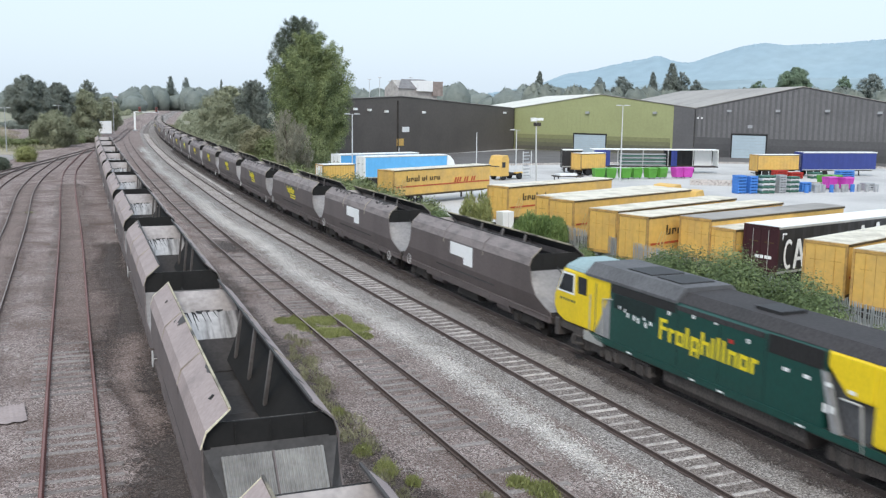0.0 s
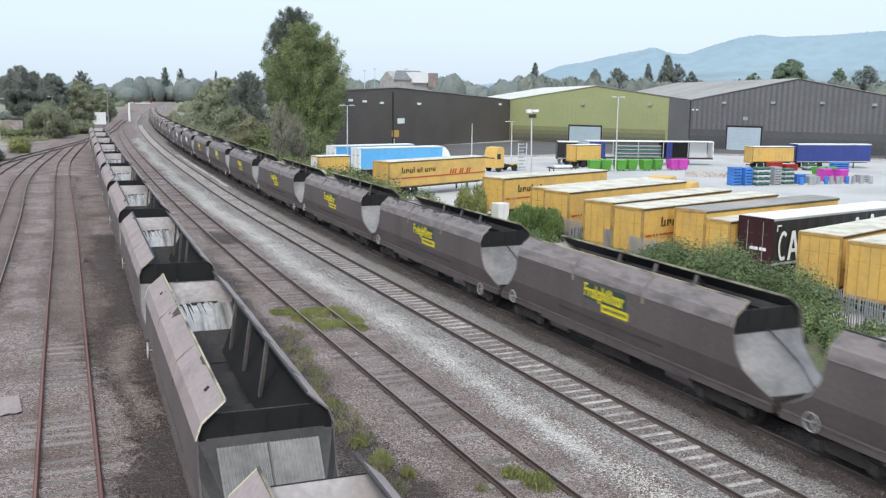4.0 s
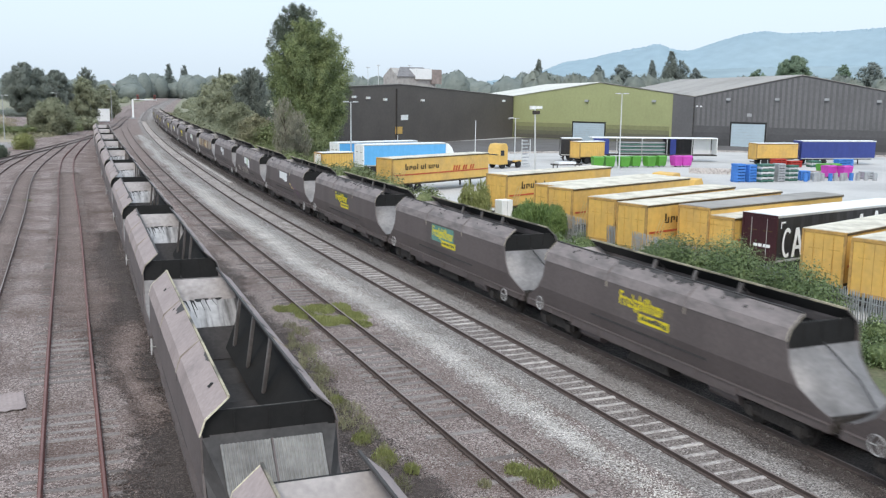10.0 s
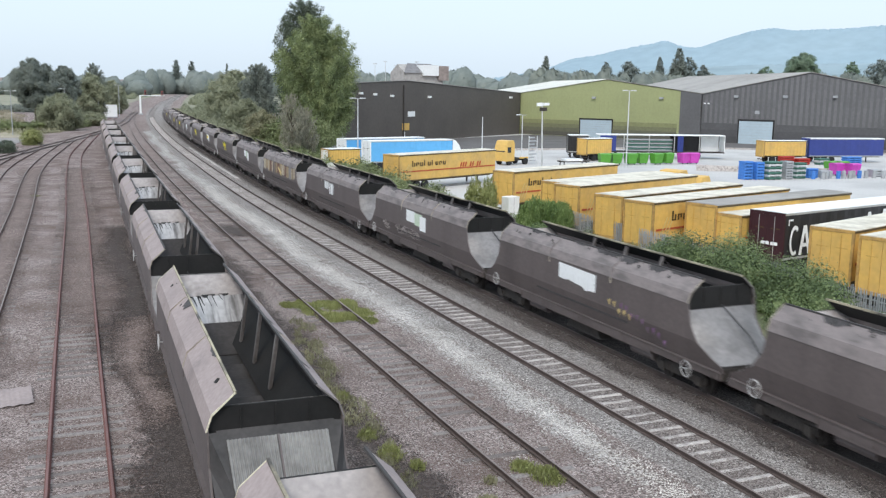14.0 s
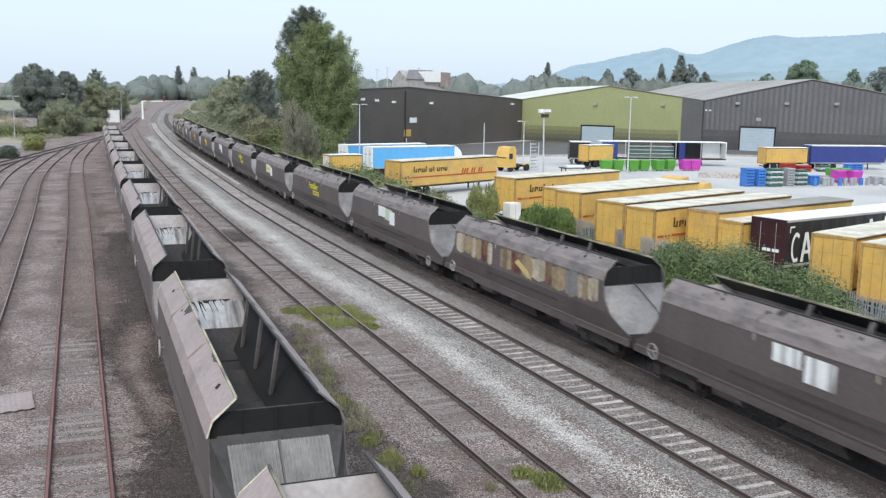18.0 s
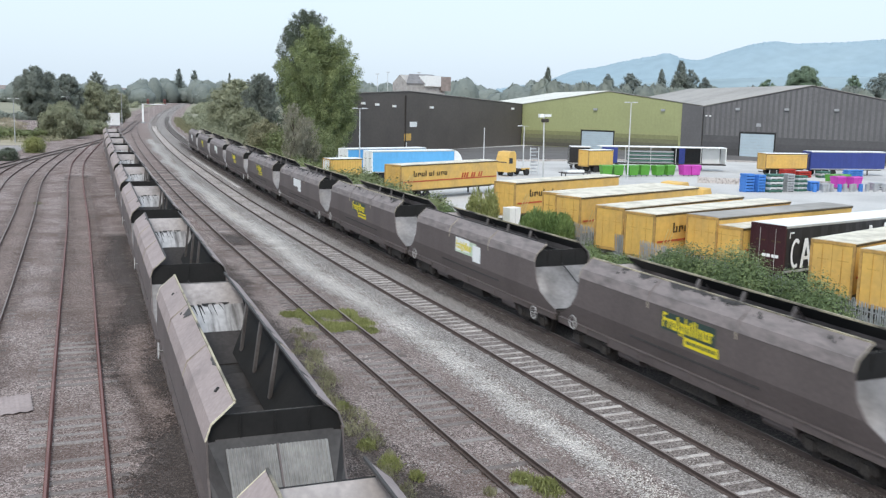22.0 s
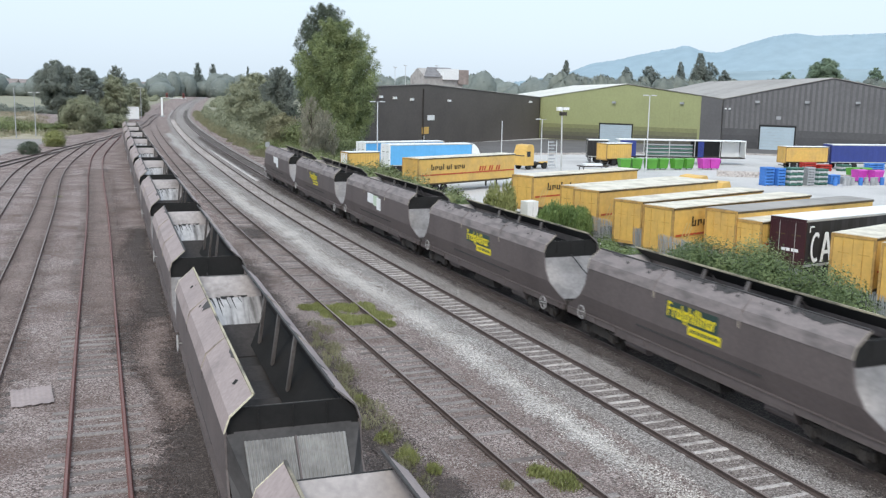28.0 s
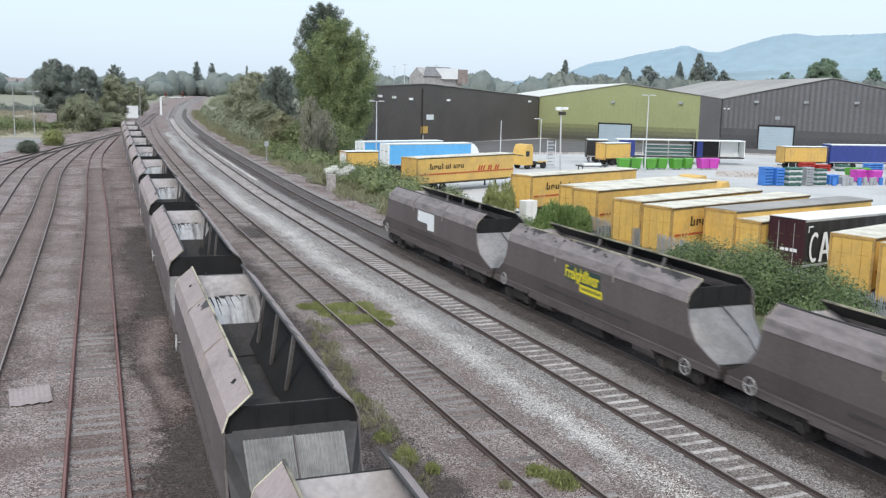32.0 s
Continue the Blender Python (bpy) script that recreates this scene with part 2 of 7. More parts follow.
M = {
    "ground": gravel("dirty yard ballast", (0.265, 0.204, 0.186), (0.565, 0.48, 0.45), (0.066, 0.048, 0.042), 24.0, (0.12, 0.076, 0.061), 0.85),
    "ballast": gravel("grey ballast", (0.255, 0.227, 0.21), (0.57, 0.53, 0.495), (0.07, 0.06, 0.055), 24.0, (0.18, 0.152, 0.134), 0.5),
    "palescatter": scattered(gravel("scattered limestone chips", (0.46, 0.425, 0.395), (0.80, 0.76, 0.72), (0.17, 0.152, 0.14), 24.0, (0.26, 0.235, 0.215), 0.6)),
    "oilshade": scattered(gravel("oily brown cinders", (0.075, 0.057, 0.05), (0.19, 0.158, 0.14), (0.034, 0.026, 0.023), 26.0, (0.07, 0.052, 0.045), 0.5)),
    "rustscatter": scattered(gravel("rust-stained ballast", (0.215, 0.158, 0.138), (0.41, 0.335, 0.3), (0.08, 0.055, 0.048), 24.0, (0.12, 0.085, 0.07), 0.5)),
    "brownbed": gravel("oily brown ballast", (0.225, 0.19, 0.174), (0.45, 0.405, 0.375), (0.065, 0.054, 0.049), 20.0, (0.08, 0.06, 0.05), 0.6),
    # oily ballast, darkened further to hold the train's shadow
    "oilshadebed": gravel("oil-dark ballast", (0.11, 0.092, 0.083), (0.24, 0.21, 0.19), (0.04, 0.033, 0.03), 22.0, (0.06, 0.047, 0.04), 0.7),
    "rust": mat("rusty rail side", (0.175, 0.072, 0.06), 0.85, 0.2, 30, 0.3, (0.09, 0.05, 0.04), 2.0),
    "yardrail": mat("red-brown rusty rail side", (0.115, 0.066, 0.052), 0.85, 0.2, 30, 0.3, (0.075, 0.05, 0.042), 2.0),
    "brownrail": mat("brown rail side", (0.1, 0.074, 0.065), 0.8, 0.1, 30, 0.3, (0.06, 0.044, 0.039), 2.0),
    "railtop": mat("worn rail head", (0.27, 0.22, 0.197), 0.5, 0.4, 30, 0.2),
    "rusttop": mat("rusty rail head", (0.24, 0.125, 0.11), 0.6, 0.4, 30, 0.2),
    "concrete": mat("weathered concrete sleeper", (0.56, 0.515, 0.485), 0.9, 0, 18, 0.35, (0.22, 0.19, 0.174), 2.6, 0.85, obj_var=0.45, alt=(0.28, 0.255, 0.24)),
    "timber": mat("dark old timber sleeper", (0.13, 0.108, 0.1), 0.9, 0, 16, 0.35, (0.24, 0.21, 0.195), 0.9, 0.6, obj_var=0.8, alt=(0.29, 0.26, 0.245)),
    "wagon": mat("dusty grey-brown wagon steel", (0.128, 0.104, 0.099), 0.62, 0.1, 9, 0.12, (0.082, 0.066, 0.062), 0.5, 0.7, 0.1, obj_var=0.35, alt=(0.165, 0.140, 0.134), streak=True),
    "canopy": mat("dusty light wagon top", (0.335, 0.273, 0.259), 0.7, 0, 9, 0.12, (0.215, 0.178, 0.168), 0.8, 0.6, 0.1),
    "runtop": mat("coal-dusted wagon top", (0.225, 0.192, 0.184), 0.7, 0, 9, 0.12, (0.075, 0.066, 0.063), 2.2, 0.6, 0.1, streak="y"),
    "ribplate": mat("worn ribbed slope plate", (0.30, 0.29, 0.273), 0.5, 0.25, 7, 0.15, (0.17, 0.162, 0.154), 0.9, 0.7, 0.1, streak=True),
    # shade under the end arch is put into this dusty grey
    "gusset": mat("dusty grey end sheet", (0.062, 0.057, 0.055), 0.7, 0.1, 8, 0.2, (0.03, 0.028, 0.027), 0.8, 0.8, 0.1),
    "strut": mat("worn grey strut", (0.23, 0.208, 0.2), 0.65, 0.1, 8, 0.2, (0.09, 0.08, 0.077), 1.0, 0.6, 0.1),
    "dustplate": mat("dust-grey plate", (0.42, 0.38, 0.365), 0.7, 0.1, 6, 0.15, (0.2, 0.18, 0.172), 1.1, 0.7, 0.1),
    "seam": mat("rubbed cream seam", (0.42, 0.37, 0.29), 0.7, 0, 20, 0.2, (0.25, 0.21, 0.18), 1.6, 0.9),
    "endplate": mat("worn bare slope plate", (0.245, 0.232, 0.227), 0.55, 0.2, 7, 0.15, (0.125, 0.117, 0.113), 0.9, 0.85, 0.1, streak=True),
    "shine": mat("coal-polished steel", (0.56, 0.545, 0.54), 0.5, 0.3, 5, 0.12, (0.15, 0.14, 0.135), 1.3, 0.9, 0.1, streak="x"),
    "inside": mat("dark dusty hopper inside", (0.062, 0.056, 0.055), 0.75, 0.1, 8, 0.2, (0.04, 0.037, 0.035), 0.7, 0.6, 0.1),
    # soot and the overhanging hood's shade are both put into this black
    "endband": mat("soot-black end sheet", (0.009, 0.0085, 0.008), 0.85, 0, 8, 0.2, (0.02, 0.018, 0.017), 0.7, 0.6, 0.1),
    "maroonend": mat("dark maroon door paint", (0.045, 0.010, 0.014), 0.5, 0, 5, 0.1),
    "slant": mat("pale amber stripe", (0.66, 0.50, 0.20), 0.6),
    "coal": mat("coal dust", (0.02, 0.02, 0.02), 0.8, 0, 30, 0.4),
    "under": mat("sooty running gear", (0.050, 0.043, 0.039), 0.8, 0.2, 14, 0.3, (0.075, 0.062, 0.052), 1.5, 0.5),
    "wheelrim": mat("worn wheel rim", (0.52, 0.51, 0.5), 0.5, 0.2, 14, 0.2),
    "lipedge": mat("cream lip paint worn to soot", (0.42, 0.37, 0.26), 0.7, 0, 20, 0.2, (0.06, 0.053, 0.048), 0.7, 1.0),
    "edge": mat("chipped cream edge paint", (0.72, 0.66, 0.5), 0.7, 0, 20, 0.2, (0.4, 0.35, 0.28), 2, 0.6),
    "white": mat("white vinyl panel", (0.88, 0.89, 0.88), 0.45, 0, 8, 0.04, (0.76, 0.78, 0.76), 1.2, 0.4, 0.05),
    "torn": mat("torn white vinyl", (0.86, 0.87, 0.86), 0.5, 0, 8, 0.1, (0.16, 0.145, 0.14), 3.0, 0.9, 0.05, streak=True),
    "palegreen": mat("faded pale green panel", (0.55, 0.66, 0.5), 0.5, 0, 8, 0.1, (0.75, 0.78, 0.7), 1.2, 0.5, 0.05),
    "teal": mat("faded teal panel", (0.10, 0.27, 0.23), 0.5, 0, 8, 0.1, (0.2, 0.36, 0.3), 1.2, 0.5, 0.05),
    "logogreen": mat("dark green panel", (0.028, 0.062, 0.052), 0.5, 0, 8, 0.1, (0.04, 0.06, 0.05), 1.2, 0.5, 0.05),
    "yellow": mat("bright yellow vinyl", (0.80, 0.66, 0.02), 0.5, 0, 8, 0.06, (0.6, 0.5, 0.05), 1.5, 0.3, 0.05),
    "locogreen": mat("dark green loco paint", (0.008, 0.062, 0.05), 0.35, 0, 6, 0.08, (0.012, 0.05, 0.042), 0.5, 0.5, 0.03),
    "locoyellow": mat("warning yellow paint", (0.86, 0.62, 0.015), 0.4, 0, 6, 0.05, (0.62, 0.45, 0.03), 0.6, 0.4, 0.03),
    "locoroof": mat("sooty dark grey roof", (0.046, 0.042, 0.043), 0.85, 0.1, 8, 0.2, (0.03, 0.03, 0.03), 0.6, 0.5),
    "locogrey": mat("sooty grey roof panel", (0.115, 0.115, 0.12), 0.75, 0.1, 8, 0.15, (0.06, 0.06, 0.062), 0.6, 0.5),
    "wedgegrey": mat("mid grey paint", (0.3, 0.305, 0.31), 0.5, 0, 6, 0.1, (0.2, 0.2, 0.2), 0.8, 0.5, 0.03),
    "locogrille": mat("green-black grille", (0.008, 0.022, 0.02), 0.6, 0, 8, 0.2),
    "locounder": mat("dusty brown running gear", (0.085, 0.073, 0.066), 0.8, 0.1, 14, 0.3, (0.045, 0.039, 0.036), 1.5, 0.7),
    "cabroof": mat("pale blue-grey cab roof", (0.27, 0.38, 0.39), 0.5, 0, 8, 0.1, (0.22, 0.28, 0.28), 0.8, 0.5),
    "glass": mat("dark window glass", (0.03, 0.035, 0.04), 0.08, 0, 3, 0.1, bump=0),
    "steel": mat("bare pale steel", (0.55, 0.55, 0.53), 0.45, 0.5, 12, 0.1),
    "rubber": mat("black rubber", (0.02, 0.02, 0.02), 0.8),
    "black": mat("matt black", (0.018, 0.017, 0.017), 0.6, 0, 8, 0.2),
}


# ---- mesh tools ----
class Shape:
    """Collects boxes, prisms and sheets into one mesh."""

    def __init__(self):
        self.v, self.f = [], []

    def add(self, verts, faces):
        k = len(self.v)
        self.v += [tuple(p) for p in verts]
        self.f += [tuple(k + i for i in q) for q in faces]
        return self

    def box(self, x0, x1, y0, y1, z0, z1):
        return self.add([(x, y, z) for z in (z0, z1) for y in (y0, y1) for x in (x0, x1)],
                        [(0, 2, 3, 1), (4, 5, 7, 6), (0, 1, 5, 4), (2, 6, 7, 3), (0, 4, 6, 2), (1, 3, 7, 5)])

    def prism(self, ring, axis, a, b):
        """A closed outline of (u, v) swept from a to b along x, y or z."""
        def at(u, v, w):
            return {"x": (w, u, v), "y": (u, w, v), "z": (u, v, w)}[axis]
        n = len(ring)
        faces = [tuple(range(n)), tuple(range(2 * n - 1, n - 1, -1))]
        faces += [(i, n + i, n + (i + 1) % n, (i + 1) % n) for i in range(n)]
        return self.add([at(u, v, a) for u, v in ring] + [at(u, v, b) for u, v in ring], faces)

    def slab(self, pts, d):
        """A flat polygon given thickness by the offset d."""
        n = len(pts)
        d = Vector(d)
        faces = [tuple(range(n)), tuple(range(2 * n - 1, n - 1, -1))]
        faces += [(i, n + i, n + (i + 1) % n, (i + 1) % n) for i in range(n)]
        return self.add([Vector(p) for p in pts] + [Vector(p) + d for p in pts], faces)

    def rod(self, a, b, r, n=8):
        a, b = Vector(a), Vector(b)
        w = (b - a).normalized()
        s = w.orthogonal().normalized()
        t = w.cross(s)
        ring = [s * math.cos(i * math.tau / n) * r + t * math.sin(i * math.tau / n) * r for i in range(n)]
        return self.add([a + q for q in ring] + [b + q for q in ring],
                        [tuple(range(n)), tuple(range(2 * n - 1, n - 1, -1))] + [(i, n + i, n + (i + 1) % n, (i + 1) % n) for i in range(n)])

    def taper(self, a, b, r0, r1, n=8):
        a, b = Vector(a), Vector(b)
        w = (b - a).normalized()
        s = w.orthogonal().normalized()
        t = w.cross(s)
        ring = [s * math.cos(i * math.tau / n) + t * math.sin(i * math.tau / n) for i in range(n)]
        return self.add([a + q * r0 for q in ring] + [b + q * r1 for q in ring],
                        [tuple(range(n)), tuple(range(2 * n - 1, n - 1, -1))] + [(i, n + i, n + (i + 1) % n, (i + 1) % n) for i in range(n)])

    def wheel(self, x, y, z, r, half, n=20):
        ring = [(y + r * math.cos(i * math.tau / n), z + r * math.sin(i * math.tau / n)) for i in range(n)]
        return self.prism(ring, "x", x - half, x + half)

    def mesh(self, name, material, fix=True):
        me = bpy.data.meshes.new(name)
        me.from_pydata(self.v, [], self.f)
        if fix:
            bm = bmesh.new()
            bm.from_mesh(me)
            bmesh.ops.recalc_face_normals(bm, faces=bm.faces)
            bm.to_mesh(me)
            bm.free()
        me.materials.append(material)
        return me


def part(name, shape, material, parent=None, label=""):
    """Links a shape, or a ready mesh, as one mesh object under a thing or a part."""
    me = shape if isinstance(shape, bpy.types.Mesh) else shape.mesh(name, material)
    ob = new(name, me)
    ob.parent = parent
    if label:
        tagged(ob, label)
    return ob


def bevelled(ob, w=0.02, seg=2):
    b = ob.modifiers.new("bevel", "BEVEL")
    b.width, b.segments, b.limit_method, b.angle_limit = w, seg, "ANGLE", radians(35)
    return ob


def thing(name, label, category, m=None, group="", kind=""):
    ob = new(name)
    ob.empty_display_size = 0.3
    if m is not None:
        ob.matrix_basis = m
    return tagged(ob, label, category, group, kind)


def spline(points):
    """A smooth curve x(y) through a few plan points."""
    ys = np.array([p[0] for p in points], float)
    xs = np.array([p[1] for p in points], float)
    g = np.gradient(xs, ys)

    def at(y):
        y = np.asarray(y, float)
        i = np.clip(np.searchsorted(ys, y) - 1, 0, len(ys) - 2)
        h = ys[i + 1] - ys[i]
        s = np.clip((y - ys[i]) / h, 0, 1)
        out = ((2 * s**3 - 3 * s**2 + 1) * xs[i] + (s**3 - 2 * s**2 + s) * h * g[i] + (-2 * s**3 + 3 * s**2) * xs[i + 1] + (s**3 - s**2) * h * g[i + 1])
        return np.where(y > ys[-1], xs[-1] + g[-1] * (y - ys[-1]), np.where(y < ys[0], xs[0] + g[0] * (y - ys[0]), out))
    return at


# ---- plan: track centre lines x(y), rail levels ----
shift = spline([(-420, 0), (30, 0), (60, 0.0), (85, 0.35), (119, 1.65), (166, 4.0), (200, 6.2), (246, 9.6), (318, 16.2), (400, 26.0), (480, 36.5), (700, 69.0), (900, 100.0), (1300, 166.0)])
GOODS = lambda y: 16.87 + shift(y)
MAIN = lambda y: 20.8 + shift(y) + 0.0008 * np.maximum(0, np.asarray(y, float) - 80)
WEEDY = spline([(-420, 11.4), (0, 11.4), (25, 11.42), (53, 11.75), (80, 12.3), (140, 14.6), (198, 17.7), (271, 23.0), (330, 28.6), (420, 37.5), (520, 51)])
STORED = spline([(-420, -10), (18, 4.1), (36, 4.85), (55, 5.65), (72, 6.35), (110, 8.0), (172, 10.9), (220, 13.6), (280, 18.5), (330, 24.5)])
YARD1 = spline([(-300, -9), (22, 0.38), (34, 0.75), (75, 2.15), (117, 3.35), (140, 4.4), (165, 6.6), (185, 8.6)])
YARD2 = spline([(-300, -12), (34, -3.1), (52, -2.5), (77, -1.75), (117, -0.7), (135, 0.6), (150, 2.1)])
YARD3 = spline([(-300, -17), (34, -6.6), (78, -5.4), (98, -5.0), (117, -4.4), (130, -3.4), (140, -2.3)])
LADDER = spline([(60, -24), (104, -12.3), (126, -7.2), (152, -1.0), (178, 5.2), (210, 12.3), (250, 19.0), (300, 25.0), (350, 31.5)])
ZMAIN = -0.12


def level(x, y):
    """Height of the made ground."""
    u = np.asarray(x, float) - shift(y)
    z = np.interp(u, [-40, 2, 9, 14, 16, 23, 25.5, 31, 33, 36.5], [-0.1, -0.1, -0.2, -0.22, -0.34, -0.34, -0.55, -0.85, -1.0, -1.4])
    return z + 0.0


YARDZ = -1.4


def ribbon(fn, profile, y0, y1, step, wobble=0.0):
    """A strip along a track: profile rows are (offset, height)."""
    ys = np.arange(y0, y1 + 0.01, step)
    s, n = Shape(), len(profile)
    for y in ys:
        c = float(fn(y))
        for k, (du, z) in enumerate(profile):
            j = wobble * (noise.noise((k * 7.3, y * 0.35, 3.1)) + 0.6 * noise.noise((k * 3.3, y * 1.7, 8.1))) if k in (0, n - 1) else 0
            s.v.append((c + du + j, y, z))
    for i in range(len(ys) - 1):
        for k in range(n - 1):
            a = i * n + k
            s.f.append((a, a + 1, a + n + 1, a + n))
    return s


# ---- ground: one sheet to the horizon ----
def build_ground():
    xs = np.unique(np.concatenate([np.linspace(-3800, -100, 14), np.linspace(-100, -30, 12), np.arange(-30, 62, 2.0), np.linspace(62, 200, 24), np.linspace(200, 3800, 14)]))
    ys = np.unique(np.concatenate([np.linspace(-3800, -60, 12), np.arange(-60, 140, 4.0), np.arange(140, 420, 8.0), np.linspace(420, 900, 16), np.linspace(900, 4000, 12)]))
    s = Shape()
    for y in ys:
        for x in xs:
            near = -30 < x < 60
            s.v.append((x, y, float(level(x, y)) + (0.03 * noise.noise((x * 0.4, y * 0.4, 0)) if near else 0)))
    n = len(xs)
    s.f = [(j * n + i, j * n + i + 1, (j + 1) * n + i + 1, (j + 1) * n + i) for j in range(len(ys) - 1) for i in range(n - 1)]
    tagged(part("ground", s, M["ground"]), "dirty dark ballast and cinder ground of a rail yard", "ground", kind="structure")


build_ground()
tagged(part("main_ballast", ribbon(lambda y: 0.5 * (GOODS(y) + MAIN(y)), [(-4.6, -0.38), (-3.6, -0.298), (3.4, -0.298), (4.6, -0.5)], -60, 1100, 2.0, 0.5), M["ballast"]),
       "grey stone ballast under the two running lines", "ballast", kind="structure")


def scatter(name, label, fn, widths, z, y0, y1, step, key):
    """A loose bed that thins out towards its edges; widths(y) is its half width."""
    ys = np.arange(y0, y1 + 0.01, step)
    s, fade = Shape(), []
    cols = (-1.0, -0.66, -0.33, 0.0, 0.33, 0.66, 1.0)
    for i, y in enumerate(ys):
        c, w = float(fn(y)), float(widths(y))
        end = min(1.0, (y - y0) / (3 * step), (y1 - y) / (3 * step))
        for q in cols:
            x = c + q * w
            s.v.append((x, y, z if z is not None else float(level(x, y)) + 0.045))
            fade.append((1.15 - 1.15 * abs(q)) * end)
    n = len(cols)
    s.f = [(i * n + k, i * n + k + 1, (i + 1) * n + k + 1, (i + 1) * n + k) for i in range(len(ys) - 1) for k in range(n - 1)]
    me = s.mesh(name, M[key], False)
    at = me.attributes.new("fade", "FLOAT", "POINT")
    at.data.foreach_set("value", np.array(fade, np.float32))
    tagged(part(name, me, None), label, "ballast", kind="structure")


scatter("pale_gravel", "band of pale limestone chips between two tracks", lambda y: 14.25 + shift(y) + 0.25 * np.sin(y * 0.21), lambda y: np.interp(y, [19, 26, 40, 60, 200], [0.55, 0.85, 1.15, 1.3, 1.4]), -0.2, 19, 215, 0.8, "palescatter")
# oil and the stored wagons' shadow are both put into this dark strip
scatter("yard_oil", "oily cinders in the yard, darkened for the wagons' shadow", lambda y: 2.6 + 0.035 * (y - 20) + 0.3 * np.sin(y * 0.3), lambda y: 1.45 + 0.5 * np.sin(y * 0.37), None, 14, 70, 0.8, "oilshade")
scatter("yard_rust", "rust-stained ballast in the yard", lambda y: 2.4 + 0.035 * (y - 20) + 0.3 * np.sin(y * 0.5), lambda y: 0.9 + 0.3 * np.sin(y * 0.5 + 1), 0.005 - 0.05, 27, 42, 0.8, "rustscatter")
scatter("yard_rust", "rust-stained ballast along a disused siding", lambda y: YARD1(y) + 0.4, lambda y: 1.9 + 0.3 * np.sin(y * 0.4), None, 40, 120, 1.2, "rustscatter")
scatter("yard_rust", "rust-stained ballast along a disused siding", lambda y: YARD2(y), lambda y: 1.5 + 0.3 * np.sin(y * 0.4), None, 26, 120, 1.2, "rustscatter")
scatter("siding_oil", "dark oil patch in the siding", lambda y: WEEDY(y), lambda y: 1.3 + 0 * y, None, 62, 69, 0.8, "oilshade")
scatter("siding_soil", "dark cinder soil beside the stored wagons", lambda y: 7.9 + 0.03 * (y - 20), lambda y: 1.2 + 0.3 * np.sin(y * 0.4), None, 14, 60, 0.8, "oilshade")
# the train's shadow zone is put into the colour of these two beds
scatter("main_oil_edge", "sooty ballast beside the running line", lambda y: MAIN(y) - 1.25, lambda y: 0.8 + 0 * y, -0.262, 5, 200, 1.0, "oilshade")
tagged(part("main_oil_stain", ribbon(MAIN, [(-0.70, -0.262), (0.0, -0.26), (0.70, -0.262)], -40, 420, 2.0, 0.0), M["oilshadebed"]),
       "oily ballast between the running rails, darkened for the train's shadow", "ballast", kind="structure")


# ---- tracks ----
def rail_mesh(fn, off, top, y0, y1, step, material):
    prof = [(-0.07, -0.16), (-0.07, -0.145), (-0.012, -0.12), (-0.012, -0.04), (-0.035, -0.03), (-0.035, -0.004), (0.035, -0.004), (0.035, -0.03), (0.012, -0.04), (0.012, -0.12), (0.07, -0.145), (0.07, -0.16)]
    ys = np.arange(y0, y1 + 0.01, step)
    s, n = Shape(), len(prof)
    xs = fn(ys)
    for x, y in zip(xs, ys):
        s.v += [(float(x) + off + u, y, top + v) for u, v in prof]
    for i in range(len(ys) - 1):
        s.f += [(i * n + k, i * n + (k + 1) % n, (i + 1) * n + (k + 1) % n, (i + 1) * n + k) for k in range(n)]
    return s.mesh("rail", material, False)


def head_mesh(fn, off, top, y0, y1, step, material):
    return ribbon(fn, [(off - 0.032, top - 0.004), (off - 0.026, top + 0.002), (off + 0.026, top + 0.002), (off + 0.032, top - 0.004)], y0, y1, step).mesh("rail_head", material, False)


def sleeper_shape(w, l, h, dished=False):
    s = Shape()
    if dished:
        s.prism([(-l / 2, -h), (-l / 2, -0.01), (-l / 2 + 0.06, 0), (-0.45, 0), (-0.35, -0.03), (0.35, -0.03), (0.45, 0), (l / 2 - 0.06, 0), (l / 2, -0.01), (l / 2, -h)], "y", -w / 2, w / 2)
    else:
        s.prism([(-w / 2, -h), (-w / 2 + 0.0, -0.02), (-w / 2 + 0.02, 0), (w / 2 - 0.02, 0), (w / 2, -0.02), (w / 2, -h)], "x", -l / 2, l / 2)
    return s


CONC = sleeper_shape(0.22, 2.5, 0.2, True).mesh("sleeper", M["concrete"])
FLAT = sleeper_shape(0.18, 2.5, 0.2).mesh("sleeper", M["concrete"])
WOOD = sleeper_shape(0.25, 2.6, 0.15).mesh("sleeper", M["timber"])


